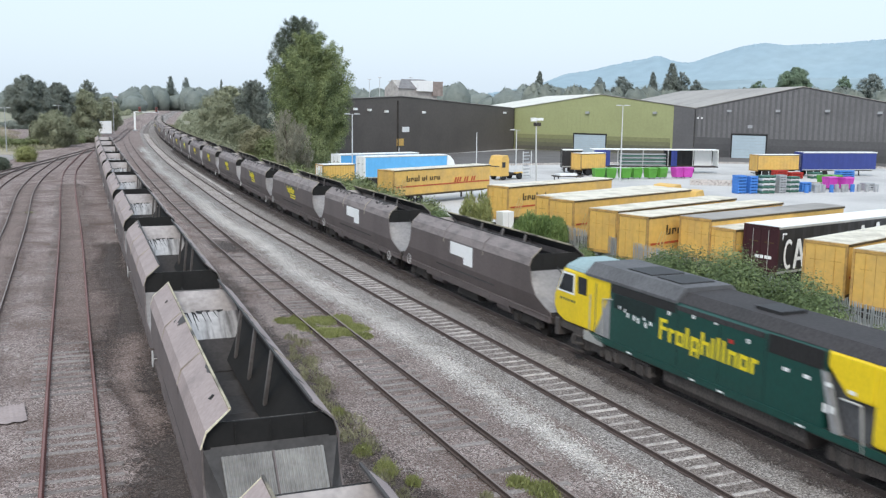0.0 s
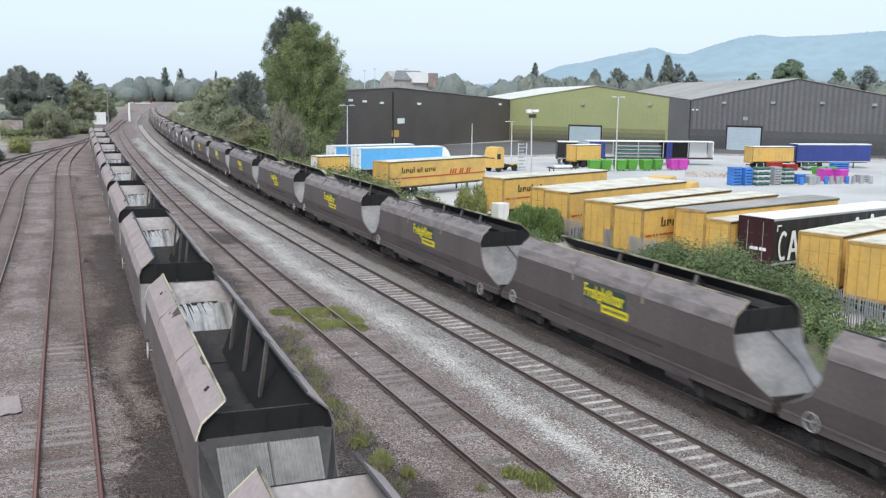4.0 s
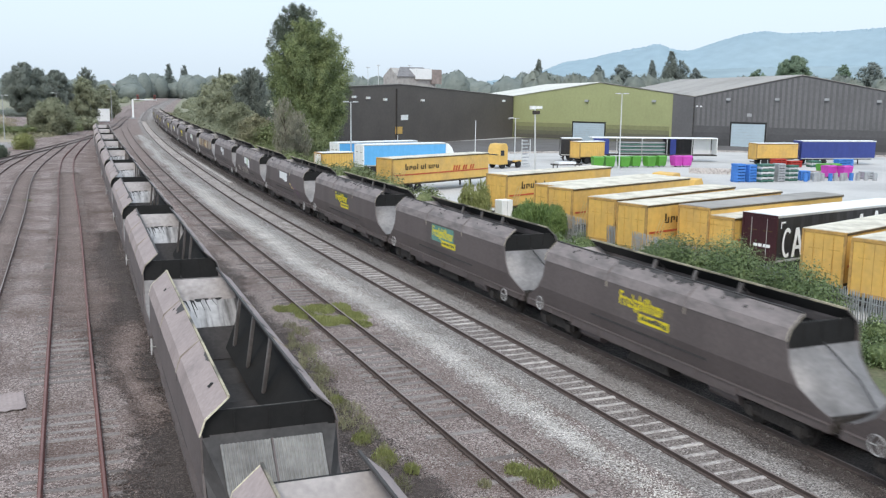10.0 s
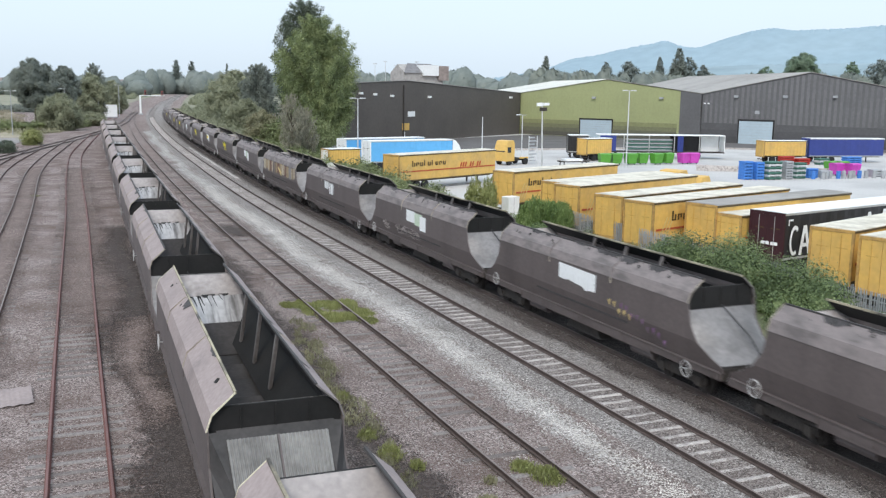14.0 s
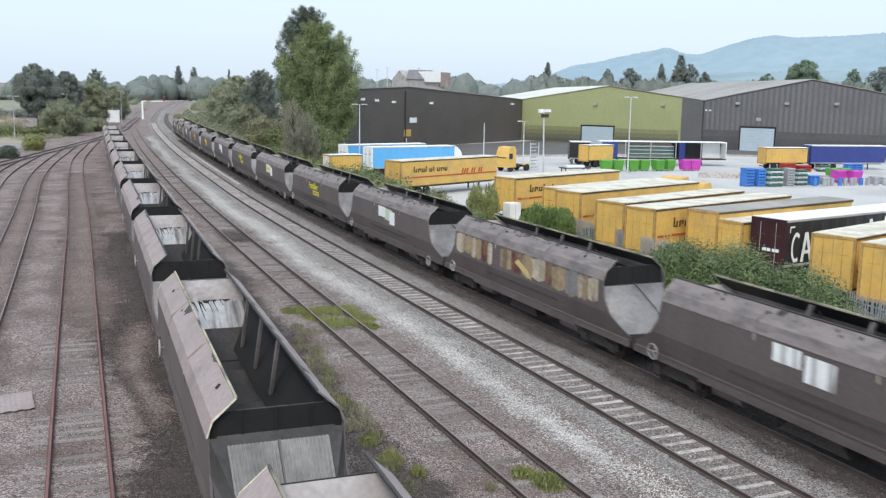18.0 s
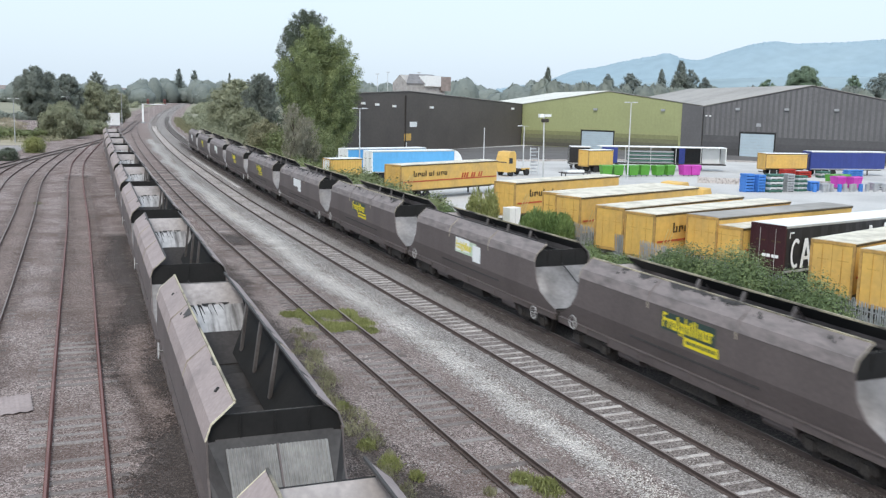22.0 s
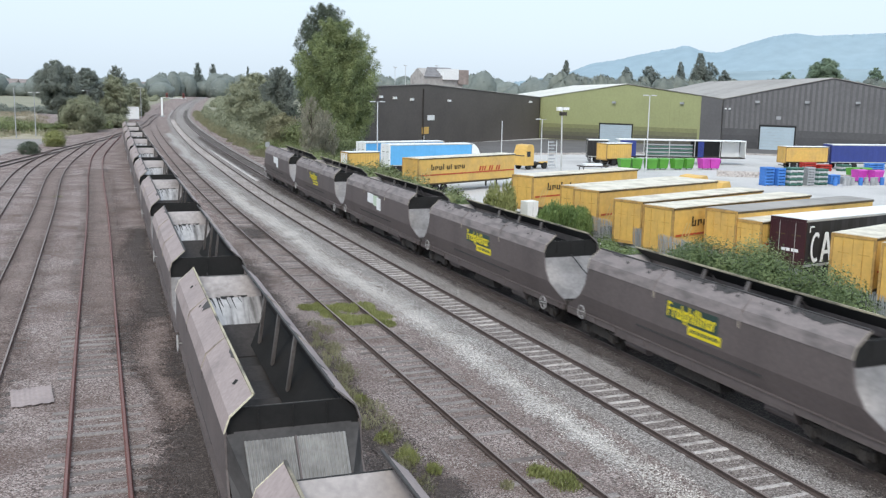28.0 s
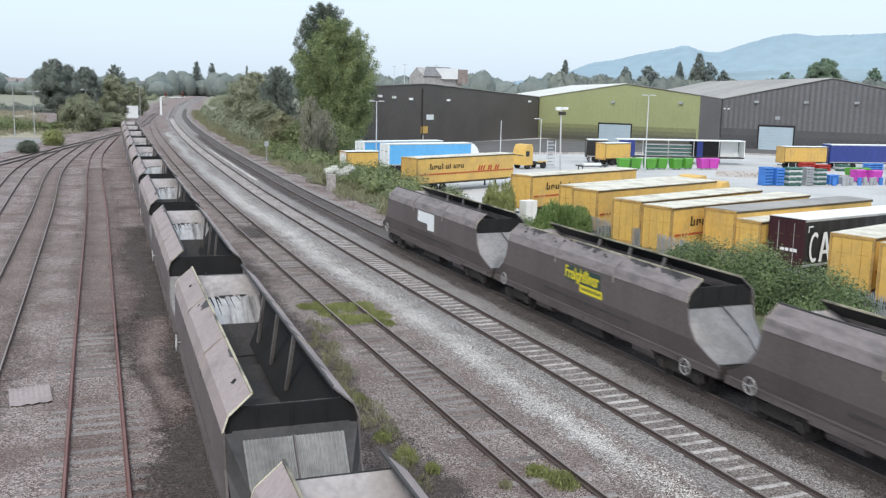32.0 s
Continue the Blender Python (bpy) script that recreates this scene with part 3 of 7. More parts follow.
def track(name, label, fn, top, y0, y1, sleeper, s0, s1, drop, pitch=0.65, rusty=False, step=2.0, skip=0.0):
    t = thing(name, label, "railway track", kind="structure")
    for off in (-0.7525, 0.7525):
        r = part("rail", rail_mesh(fn, off, top, y0, y1, step, M["rust" if rusty == 1 else "yardrail" if rusty else "brownrail"]), None, t)
        part("rail_head", head_mesh(fn, off, top, y0, y1, step, M["rusttop" if rusty == 1 else "railtop"]), None, r)
    rnd = random.Random(name)
    y = s0
    while y < s1:
        if rnd.random() >= skip:
            x = float(fn(y))
            a = math.degrees(math.atan(float(fn(y + 0.5) - fn(y - 0.5))))
            ob = new("sleeper", sleeper)
            ob.parent = t
            ob.matrix_basis = pose(x + rnd.uniform(-0.03, 0.03), y, top - drop + rnd.uniform(-0.014, 0.012), rnd.uniform(-0.5, 0.5), rnd.uniform(-0.4, 0.4), -a + rnd.uniform(-0.8, 0.8))
        y += pitch + rnd.uniform(-0.02, 0.02)
    return t


# ---- coal hopper wagons ----
HALF = 6.95
EDGE = [(-HALF, 3.05), (-6.98, 2.87), (-7.1, 2.33), (-7.5, 1.81), (-8.1, 1.46), (-8.6, 1.26), (-8.68, 1.08)]


def side_sheets(sign, inset):
    """The side: an upright upper panel, and a lower panel that leans in below the kink, both running out over the bogies."""
    x1, x0 = sign * (1.40 - inset), sign * (1.20 - inset)
    ends = EDGE
    cut = [(y, z) for y, z in ends if z >= 1.85]
    yk = -7.47
    up = [(-y, z) for y, z in cut] + [(-yk, 1.85), (yk, 1.85)] + [(y, z) for y, z in reversed(cut)]
    low = [(yk, 1.85)] + [(y, z) for y, z in ends if z < 1.84] + [(-y, z) for y, z in reversed(ends) if z < 1.84] + [(-yk, 1.85)]
    lean = lambda z: x0 + (x1 - x0) * (z - 1.08) / (1.85 - 1.08)
    th = -sign * 0.05
    s = Shape()
    s.slab([(x1, y, z) for y, z in up], (th, 0, 0))
    s.slab([(lean(z), y, z) for y, z in low], (th, 0, 0))
    return s


def build_wagon_meshes(ribbed):
    W = {}
    for sign, key in ((-1, "l"), (1, "r")):
        W["side_" + key] = side_sheets(sign, 0).mesh("side_sheet", M["wagon"])
        nseg = 3
        for k in range(nseg):
            a, b = -HALF + k * 2 * HALF / nseg, -HALF + (k + 1) * 2 * HALF / nseg
            g = 0.012
            lo, mi, hi = (1.42, 3.03), (1.30, 3.38), (0.82, 3.8)
            outer = [lo, mi, hi]
            inner = [(0.80, 3.775), (1.28, 3.355), (1.39, 3.03)]
            c = Shape().prism([(sign * u, v) for u, v in outer + inner], "y", a + g, b - g)
            W["canopy_%s%d" % (key, k)] = c.mesh("top_flange", M["canopy" if ribbed else "runtop"])
        for k in range(1, nseg):
            y = -HALF + k * 2 * HALF / nseg
            sm = Shape().slab([(sign * 1.43, y - 0.034, 3.03), (sign * 1.43, y + 0.034, 3.03), (sign * 1.31, y + 0.032, 3.396), (sign * 0.87, y + 0.028, 3.776), (sign * 0.87, y - 0.028, 3.776), (sign * 1.31, y - 0.032, 3.396)], (-sign * 0.015, 0, -0.01))
            W["seam_%s%d" % (key, k)] = sm.mesh("weld_seam", M["seam"] if ribbed else M["runtop"])
            tick = Shape().box(sign * 1.402 - 0.012, sign * 1.402 + 0.012, y - 0.035, y + 0.035, 2.8, 3.02)
            W["tick_%s%d" % (key, k)] = tick.mesh("seam_bracket", M["wagon"] if ribbed else M["seam"])
        for y in (-HALF, HALF):
            d = -0.024 if y < 0 else 0.024
            e = Shape().slab([(sign * 1.424, y, 3.03), (sign * 1.304, y, 3.386), (sign * 0.82, y, 3.81), (sign * 0.82, y, 3.77), (sign * 1.28, y, 3.35), (sign * 1.39, y, 3.03)], (0, d, 0))
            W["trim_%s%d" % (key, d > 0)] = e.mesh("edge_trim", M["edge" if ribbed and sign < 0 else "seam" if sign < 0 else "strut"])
        t = Shape()
        t.box(sign * 0.82 - 0.025, sign * 0.82 + 0.025, -HALF, HALF, 3.77, 3.83)
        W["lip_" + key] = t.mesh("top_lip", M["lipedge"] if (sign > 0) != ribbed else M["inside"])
        # added sheets that put the hopper's dark inside into colour, blacker on the right
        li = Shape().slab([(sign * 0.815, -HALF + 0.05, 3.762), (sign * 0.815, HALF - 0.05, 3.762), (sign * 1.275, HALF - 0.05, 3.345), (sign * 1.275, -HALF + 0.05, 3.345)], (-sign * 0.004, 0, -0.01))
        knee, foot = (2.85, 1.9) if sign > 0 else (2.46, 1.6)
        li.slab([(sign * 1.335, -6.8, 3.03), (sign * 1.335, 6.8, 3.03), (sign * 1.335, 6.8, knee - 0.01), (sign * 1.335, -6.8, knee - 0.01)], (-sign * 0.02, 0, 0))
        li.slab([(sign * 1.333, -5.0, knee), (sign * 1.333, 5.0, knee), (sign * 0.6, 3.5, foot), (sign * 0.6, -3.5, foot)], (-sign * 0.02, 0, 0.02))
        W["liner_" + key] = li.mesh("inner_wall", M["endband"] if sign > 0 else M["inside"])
        for y in (-2.4, 0.0, 2.4):
            a, b = (Vector((0.86, y, 3.7)), Vector((0.84, y + 0.5, 2.14))) if sign > 0 else (Vector((-1.2, y, 3.36)), Vector((-1.68, y + 0.1, 1.9)))
            st = Shape().slab([a + Vector((-sign * 0.02, -0.08, 0)), a + Vector((-sign * 0.02, 0.08, 0)), b + Vector((-sign * (0.12 if sign > 0 else 0.45), 0.09, 0)), b + Vector((-sign * (0.12 if sign > 0 else 0.45), -0.09, 0))], (sign * 0.08, 0, 0))
            W["strut_%s%d" % (key, int(y * 10))] = st.mesh("inner_strut", M["strut"])
        sb = Shape()
        sb.box(sign * 1.18, sign * 1.30, -8.62, 8.62, 0.84, 1.07)
        sb.box(sign * 1.20, sign * 1.29, -4.9, 4.9, 0.74, 0.85)
        for y in (-8.3, -6.4, -4.9, -2.9, 0, 2.9, 4.9, 6.4, 8.3):
            sb.box(sign * 1.295, sign * 1.33, y - 0.05, y + 0.05, 0.86, 1.06)
        W["sole_" + key] = sb.mesh("solebar", M["wagon"])
        W["ledge_" + key] = Shape().box(sign * 1.19, sign * 1.33, -8.55, 8.55, 1.072, 1.1).mesh("side_ledge", M["wagon"])
        for y in (-4.2, 3.6):
            tank = Shape().rod((sign * 1.0, y - 0.7, 0.62), (sign * 1.0, y + 0.7, 0.62), 0.2, 10)
            W["tank_%s%d" % (key, y > 0)] = tank.mesh("air_tank", M["wagon"])
    for d in (-1, 1):
        s = Shape()
        if ribbed:
            n = 104
            rows = [(7.08, 2.87, 1.03), (7.8, 2.17, 1.0), (8.62, 1.30, 0.8)]
            for y, z, w in rows:
                for i in range(n + 1):
                    lift = 0.022 * (i % 4 in (1, 2)) if i < n else 0.0
                    s.v.append((-w + 2 * w * i / n, d * (y + lift), z + lift))
        else:
            # a bowl-shaped end: flat in the middle, curving back to the edges of the side sheets
            n = 24
            rows = [2.8 - 0.095 * k for k in range(17)]
            for z in rows:
                ye = float(np.interp(z, [q[1] for q in EDGE[::-1]], [-q[0] for q in EDGE[::-1]])) - 0.01
                yc = 6.95 + (2.8 - z) * 1.10
                xe = 1.355 if z > 1.85 else 1.355 - (1.85 - z) * 0.26
                for i in range(n + 1):
                    u = 2 * i / n - 1
                    s.v.append((u * xe, d * (ye + (max(yc, ye) - ye) * (1 - abs(u) ** 2.4)), z))
        s.f = [(r * (n + 1) + i, r * (n + 1) + i + 1, (r + 1) * (n + 1) + i + 1, (r + 1) * (n + 1) + i) for r in range(len(rows) - 1) for i in range(n)]
        me = s.mesh("end_slope", M["ribplate" if ribbed else "endplate"])
        if not ribbed:
            me.polygons.foreach_set("use_smooth", [True] * len(me.polygons))
        W["slope_%d" % d] = me
        for sx in (-1, 1) if ribbed else ():
            gu = Shape()
            gu.v = [(sx * 1.36, d * 6.95, 3.0), (sx * 1.05, d * 6.9, 3.0), (sx * 1.03, d * 7.75, 2.18), (sx * 1.36, d * 7.12, 2.3), (sx * 0.8, d * 8.58, 1.27), (sx * 1.3, d * 8.0, 1.5), (sx * 1.2, d * 8.6, 1.2)]
            gu.f = [(0, 1, 2, 3), (3, 2, 4, 5), (5, 4, 6)]
            W["gusset_%d%d" % (d, sx)] = gu.mesh("end_gusset", M["gusset"])
        if ribbed:
            back = Shape().slab([(-1.2, d * 6.88, 3.02), (1.2, d * 6.88, 3.02), (1.04, d * 7.75, 2.17), (0.81, d * 8.57, 1.27), (-0.81, d * 8.57, 1.27), (-1.04, d * 7.75, 2.17)], (0, -d * 0.02, -0.02))
            W["endsheet_%d" % d] = back.mesh("end_sheet", M["gusset"])
            sm = Shape().slab([(-0.02, d * 7.08, 2.88), (0.02, d * 7.08, 2.88), (0.02, d * 8.6, 1.33), (-0.02, d * 8.6, 1.33)], (0, d * 0.03, 0.03))
            W["joint_%d" % d] = sm.mesh("plate_joint", M["wagon"])
        b = Shape()
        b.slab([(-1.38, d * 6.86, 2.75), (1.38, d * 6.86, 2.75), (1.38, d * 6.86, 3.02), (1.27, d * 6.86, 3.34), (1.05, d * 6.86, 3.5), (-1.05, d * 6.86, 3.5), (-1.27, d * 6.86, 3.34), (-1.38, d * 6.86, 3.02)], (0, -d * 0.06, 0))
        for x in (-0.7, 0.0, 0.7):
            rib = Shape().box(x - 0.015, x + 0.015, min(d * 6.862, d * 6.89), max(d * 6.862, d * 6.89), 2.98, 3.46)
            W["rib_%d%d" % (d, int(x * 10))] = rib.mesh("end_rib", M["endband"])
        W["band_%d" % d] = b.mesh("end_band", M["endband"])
        r = Shape()
        r.rod((-0.05, d * 7.0, 2.9), (0.32, d * 8.05, 2.02), 0.025, 6)
        r.rod((0.32, d * 8.05, 2.02), (0.45, d * 8.6, 1.35), 0.02, 6)
        if not ribbed:
            W["pipe_%d" % d] = r.mesh("brake_pipe", M["black"])
        # inner slope in three colours: polished middle, grey top, dark foot
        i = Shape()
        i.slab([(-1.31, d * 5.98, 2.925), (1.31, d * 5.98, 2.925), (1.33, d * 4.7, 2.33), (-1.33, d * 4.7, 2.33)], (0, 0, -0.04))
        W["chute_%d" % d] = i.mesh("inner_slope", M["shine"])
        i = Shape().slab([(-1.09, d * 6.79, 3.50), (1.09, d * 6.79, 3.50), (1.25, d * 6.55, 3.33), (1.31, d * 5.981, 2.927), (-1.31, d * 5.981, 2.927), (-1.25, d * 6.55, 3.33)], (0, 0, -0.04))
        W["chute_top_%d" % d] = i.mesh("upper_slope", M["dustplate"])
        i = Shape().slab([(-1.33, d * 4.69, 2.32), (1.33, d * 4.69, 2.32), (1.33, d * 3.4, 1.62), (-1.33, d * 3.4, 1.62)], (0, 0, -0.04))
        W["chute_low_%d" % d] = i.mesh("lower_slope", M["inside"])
        bu = Shape()
        bu.box(-1.2, 1.2, min(d * 8.45, d * 8.65), max(d * 8.45, d * 8.65), 0.82, 1.22)
        bu.rod((0, d * 8.6, 0.98), (0, d * 8.83, 0.98), 0.09)
        for x in (-0.87, 0.87):
            bu.rod((x, d * 8.6, 1.02), (x, d * 8.78, 1.02), 0.1)
        W["buffer_%d" % d] = bu.mesh("buffer_beam", M["under"])
        co = Shape()
        rr = random.Random(5 + d)
        lie = lambda x, y: (x, d * y, 2.334 + (y - 4.7) * 0.4655)
        xs = [-1.0 + 0.08 * k for k in range(24)]
        top = [6.02 + 0.05 * math.sin(3 * x) + rr.uniform(-0.02, 0.03) + (0.07 if -0.35 < x < 0.5 and rr.random() < 0.5 else 0) for x in xs]
        low = [t - rr.choice((0.02, 0.03, 0.05, 0.12)) - (0.1 if -0.3 < x < 0.45 and rr.random() < 0.4 else 0) for x, t in zip(xs, top)]
        for a in range(23):
            if rr.random() < 0.88:
                co.slab([lie(xs[a], low[a]), lie(xs[a + 1], low[a + 1]), lie(xs[a + 1], top[a + 1]), lie(xs[a], top[a])], (0, 0, 0.012))
        for k in range(7):
            x, wd, ln = rr.uniform(-0.5, 0.8), rr.uniform(0.012, 0.035), rr.uniform(0.25, 0.9)
            co.slab([lie(x - wd, 5.98), lie(x + 0.1 - 0.3 * wd, 5.98 - ln), lie(x + 0.1 + 0.3 * wd, 5.98 - ln), lie(x + wd, 5.98)], (0, 0, 0.006))
        W["coal_%d" % d] = co.mesh("coal_residue", M["coal"])
    fl = Shape()
    fl.box(-1.33, 1.33, -3.45, 3.45, 1.5, 1.58)
    for y in (-1.5, 1.5):
        fl.prism([(y - 0.6, 1.58), (y, 1.85), (y + 0.6, 1.58)], "x", -0.75, 0.75)
    W["floor"] = fl.mesh("hopper_floor", M["inside"])
    ho = Shape()
    for y in (-2.3, 0.0, 2.3):
        ho.prism([(y - 0.9, 1.5), (y - 0.45, 0.5), (y + 0.45, 0.5), (y + 0.9, 1.5)], "x", -0.95, 0.95)
    for sign in (-1, 1):
        ho.prism([(-1.3, 0.3), (-1.0, 0.74), (1.0, 0.74), (1.3, 0.3)], "x", sign * 0.55, sign * 1.05)
    W["doors"] = ho.mesh("discharge_door", M["under"])
    bo = Shape()
    for sx in (-1, 1):
        bo.prism([(-1.35, 0.42), (-1.2, 0.72), (-0.5, 0.68), (-0.35, 0.86), (0.35, 0.86), (0.5, 0.68), (1.2, 0.72), (1.35, 0.42), (1.15, 0.38), (0.6, 0.34), (-0.6, 0.34), (-1.15, 0.38)], "x", sx * 0.93, sx * 1.08)
        for y in (-1, 1):
            bo.box(sx * 1.06 - 0.08, sx * 1.06 + 0.08, y - 0.17, y + 0.17, 0.3, 0.62)
            bo.rod((sx * 1.05, y - 0.3, 0.4), (sx * 1.05, y - 0.3, 0.66), 0.08)
            bo.rod((sx * 1.05, y + 0.3, 0.4), (sx * 1.05, y + 0.3, 0.66), 0.08)
    bo.box(-1.0, 1.0, -0.25, 0.25, 0.5, 0.9)
    W["bogie"] = bo.mesh("bogie_frame", M["under"])
    wh = Shape()
    for sx in (-1, 1):
        wh.wheel(sx * 0.77, 0, 0, 0.46, 0.065, 22)
        wh.wheel(sx * 0.70, 0, 0, 0.49, 0.012, 22)
        for k in range(4):
            wh.box(sx * 0.845 - 0.01, sx * 0.845 + 0.01, (0.26, -0.06, -0.34, -0.06)[k], (0.34, 0.06, -0.26, 0.06)[k], (-0.06, 0.26, -0.06, -0.34)[k], (0.06, 0.34, 0.06, -0.26)[k])
    wh.rod((-0.8, 0, 0), (0.8, 0, 0), 0.09)
    W["wheelset"] = wh.mesh("wheelset", M["under"])
    hw = Shape()
    n = 18
    for i in range(n):
        a, b = i * math.tau / n, (i + 1) * math.tau / n
        hw.rod((0, 0.27 * math.cos(a), 0.27 * math.sin(a)), (0, 0.27 * math.cos(b), 0.27 * math.sin(b)), 0.022, 5)
    for i in range(3):
        a = i * math.tau / 3
        hw.rod((0, 0, 0), (0, 0.27 * math.cos(a), 0.27 * math.sin(a)), 0.017, 5)
    hw.rod((0, 0, 0), (0.2, 0, 0), 0.03, 6)
    W["handwheel"] = hw.mesh("handwheel", M["wheelrim"])
    return W


def wordmark(y0, y1, z0, z1, x, rows=(1.0, 0.66, 0.66, 0.95, 0.66, 1.0, 0.88, 1.0, 0.95, 0.66, 0.66, 0.66)):
    """A row of plain strokes the size of the lettering, read from +y to -y: tall or low blocks, broad ones split in two."""
    out = []
    wide = [0.5 if h > 0.85 and i not in (0, 5) else 0.78 if i in (1, 6, 11) else 1.0 for i, h in enumerate(rows)]
    unit = (y0 - y1) / sum(wide)
    H = z1 - z0
    a = y0
    for i, (h, q) in enumerate(zip(rows, wide)):
        w = unit * q
        s = Shape()
        low = z0 - (0.24 * H if i == 4 else 0)
        stem = unit * 0.27
        lean = 0.02 * H
        s.slab([(x, a, low), (x, a - stem, low), (x, a - stem - lean, z0 + h * H), (x, a - lean, z0 + h * H)], (-0.006, 0, 0))
        if q > 0.6:
            b = a - w + unit * 0.16
            s.box(x - 0.005, x, b, a - stem, z0 + 0.48 * H, z0 + 0.64 * H)
            if q > 0.9 and i:
                s.box(x - 0.006, x, b, b + stem * 0.9, low if i == 4 else z0, z0 + 0.6 * H)
            if i == 0:
                s.box(x - 0.005, x, b, a - stem, z0 + 0.84 * H, z0 + H)
            if i in (2, 4, 10):
                s.box(x - 0.005, x, b, a - stem, z0, z0 + 0.15 * H)
        a -= w
        out.append(s)
    return out


def letters(rows, key, parent):
    for shape in rows:
        part("letter_block", shape, M[key], parent)


def decal(name, shape, key, parent):
    return part(name, shape, M[key], parent)


def box_at(y0, y1, z0, z1, x=-1.405, d=0.004):
    return Shape().box(x - d, x, min(y0, y1), max(y0, y1), z0, z1)


def dress(w, kind, rnd):
    """Markings on the side sheet that faces the yard and the bridge."""
    dy = rnd.uniform(-0.1, 0.1)
    if kind in "YGF":
        if kind == "G":
            decal("logo_panel", box_at(1.5, -1.35, 2.1, 2.95), "teal", w)
        elif kind == "Y":
            decal("logo_panel", box_at(1.52 + dy, -1.32 + dy, 2.28, 2.9), "logogreen", w)
        letters(wordmark(1.45 + dy, -1.25 + dy, 2.36, 2.88, -1.411), "yellow", w)
        decal("maker_plate", box_at(0.25 + dy, -1.5 + dy, 1.95, 2.26, -1.406), "yellow", w)
        bars = Shape()
        for i in range(9):
            bars.box(-1.415, -1.411, 0.1 + dy - i * 0.17 - 0.11, 0.1 + dy - i * 0.17, 2.05, 2.17)
        tagged(decal("plate_bars", bars, "logogreen", w), kind="stuff")
        if kind == "F":
            s = Shape()
            for i in range(26):
                y = rnd.uniform(-1.5, 1.4)
                z = rnd.uniform(2.0, 2.8)
                s.box(-1.417, -1.413, y - rnd.uniform(0.05, 0.25), y, z, z + rnd.uniform(0.03, 0.12))
            decal("peeled_patch", s, "wagon", w)
    elif kind == "W":
        s = box_at(1.5, -1.15 + dy, 2.33, 2.97)
        s.box(-1.409, -1.405, -1.15 + dy, -0.1 + dy, 2.0, 2.33)
        decal("white_panel", s, "white", w)
    elif kind == "V":
        ragged = [(1.5, 2.95), (1.5, 2.34), (1.1, 2.3), (0.7, 2.36), (0.2, 2.3), (-0.3, 2.27), (-0.6, 2.14), (-0.9, 2.2), (-1.3, 2.22), (-1.3, 2.9)]
        decal("white_panel", Shape().slab([(-1.405, y, z) for y, z in ragged], (-0.004, 0, 0)), "white", w)
        for n0, y0, key in ((5, -2.2, "slant"), (9, -3.0, "violet")):
            marks = Shape()
            for k in range(n0):
                c, zc = y0 - 0.34 * k, 2.15 - 0.08 * k + 0.08 * math.sin(k * 2.2)
                marks.slab([(-1.405, c, zc), (-1.405, c - 0.12, zc - 0.2), (-1.405, c - 0.2, zc + 0.08)], (-0.003, 0, 0))
            tagged(decal("spray_marks", marks, key, w), "faint sprayed marks", kind="stuff")
    elif kind in "PQS":
        decal("white_panel", box_at(1.5, -0.2 if kind == "Q" else 0.2, 2.3, 2.95), "white", w)
        decal("green_panel", box_at(1.5 if kind == "Q" else 0.19, -1.0, 2.2, 2.9, -1.4055, 0.003), "palegreen", w)
        decal("white_panel", box_at(-0.6, -1.5, 2.0, 2.8, -1.407, 0.005), "white", w)
        if kind == "S":
            scrawl = Shape()
            for y0, n0, q in ((5.6, 8, 0.13), (3.3, 24, 0.15)):
                for k in range(n0):
                    c, zc = y0 - k * q * 1.05, 1.6 + 0.16 * math.sin(k * 2.7)
                    bow = [(c + q * math.cos(a), zc + q * 1.1 * math.sin(a)) for a in (math.tau * (0.1 * k + j / 9) for j in range(8))]
                    for (ya, za), (yb, zb) in zip(bow, bow[1:]):
                        lean = lambda z: -1.41 if z > 1.85 else -1.41 + (1.85 - z) * 0.26
                        scrawl.rod((lean(za), ya, za), (lean(zb), yb, zb), 0.011, 4)
            tagged(decal("scrawl", scrawl, "dustplate", w), "faded pale sprayed scrawl", kind="stuff")
        if kind == "Q":
            letters(wordmark(1.4, -0.5, 2.4, 2.8, -1.4135), "yellow", w)
    elif kind == "B":
        s = Shape()
        s.box(-1.409, -1.405, 0.35, 1.5, 2.4, 2.95)
        decal("white_panel", s, "torn", w)
        decal("white_panel", box_at(0.2, -0.95, 2.1, 2.88), "torn", w)
    elif kind == "A":
        y = 6.8
        i = 0
        seq = ["sprayed", "tan", "sprayed", "tan", "maroon", "sprayed", "wagon", "tan", "maroon", "tan", "sprayed", "maroon", "tan", "endplate"]
        groups = {}
        while y > -6.6 and i < 40:
            wd = rnd.uniform(0.35, 1.3)
            key = seq[i % len(seq)]
            groups.setdefault(key, []).append((y, max(-6.8, y - wd), rnd.uniform(1.9, 2.05), rnd.uniform(2.94, 3.0)))
            y -= wd
            i += 1
        for key, rows in groups.items():
            if key == "wagon":
                continue
            for a, b, z0, z1 in rows:
                m = (a + b) / 2
                s = Shape().slab([(-1.405, a, z0 + 0.1), (-1.405, m, z0), (-1.405, b + 0.02, z0 + 0.15), (-1.405, b + 0.02, z1), (-1.405, m, z1 + 0.04), (-1.405, a, z1 - 0.08)], (-0.004, 0, 0))
                decal("painted_patch", s, key, w)
        s = Shape().slab([(-1.41, 0.3, 2.5), (-1.41, -0.7, 2.1), (-1.41, -1.3, 1.95), (-1.41, -1.0, 2.3), (-1.41, 0.0, 2.7)], (-0.004, 0, 0))
        decal("painted_swoosh", s, "slant", w)


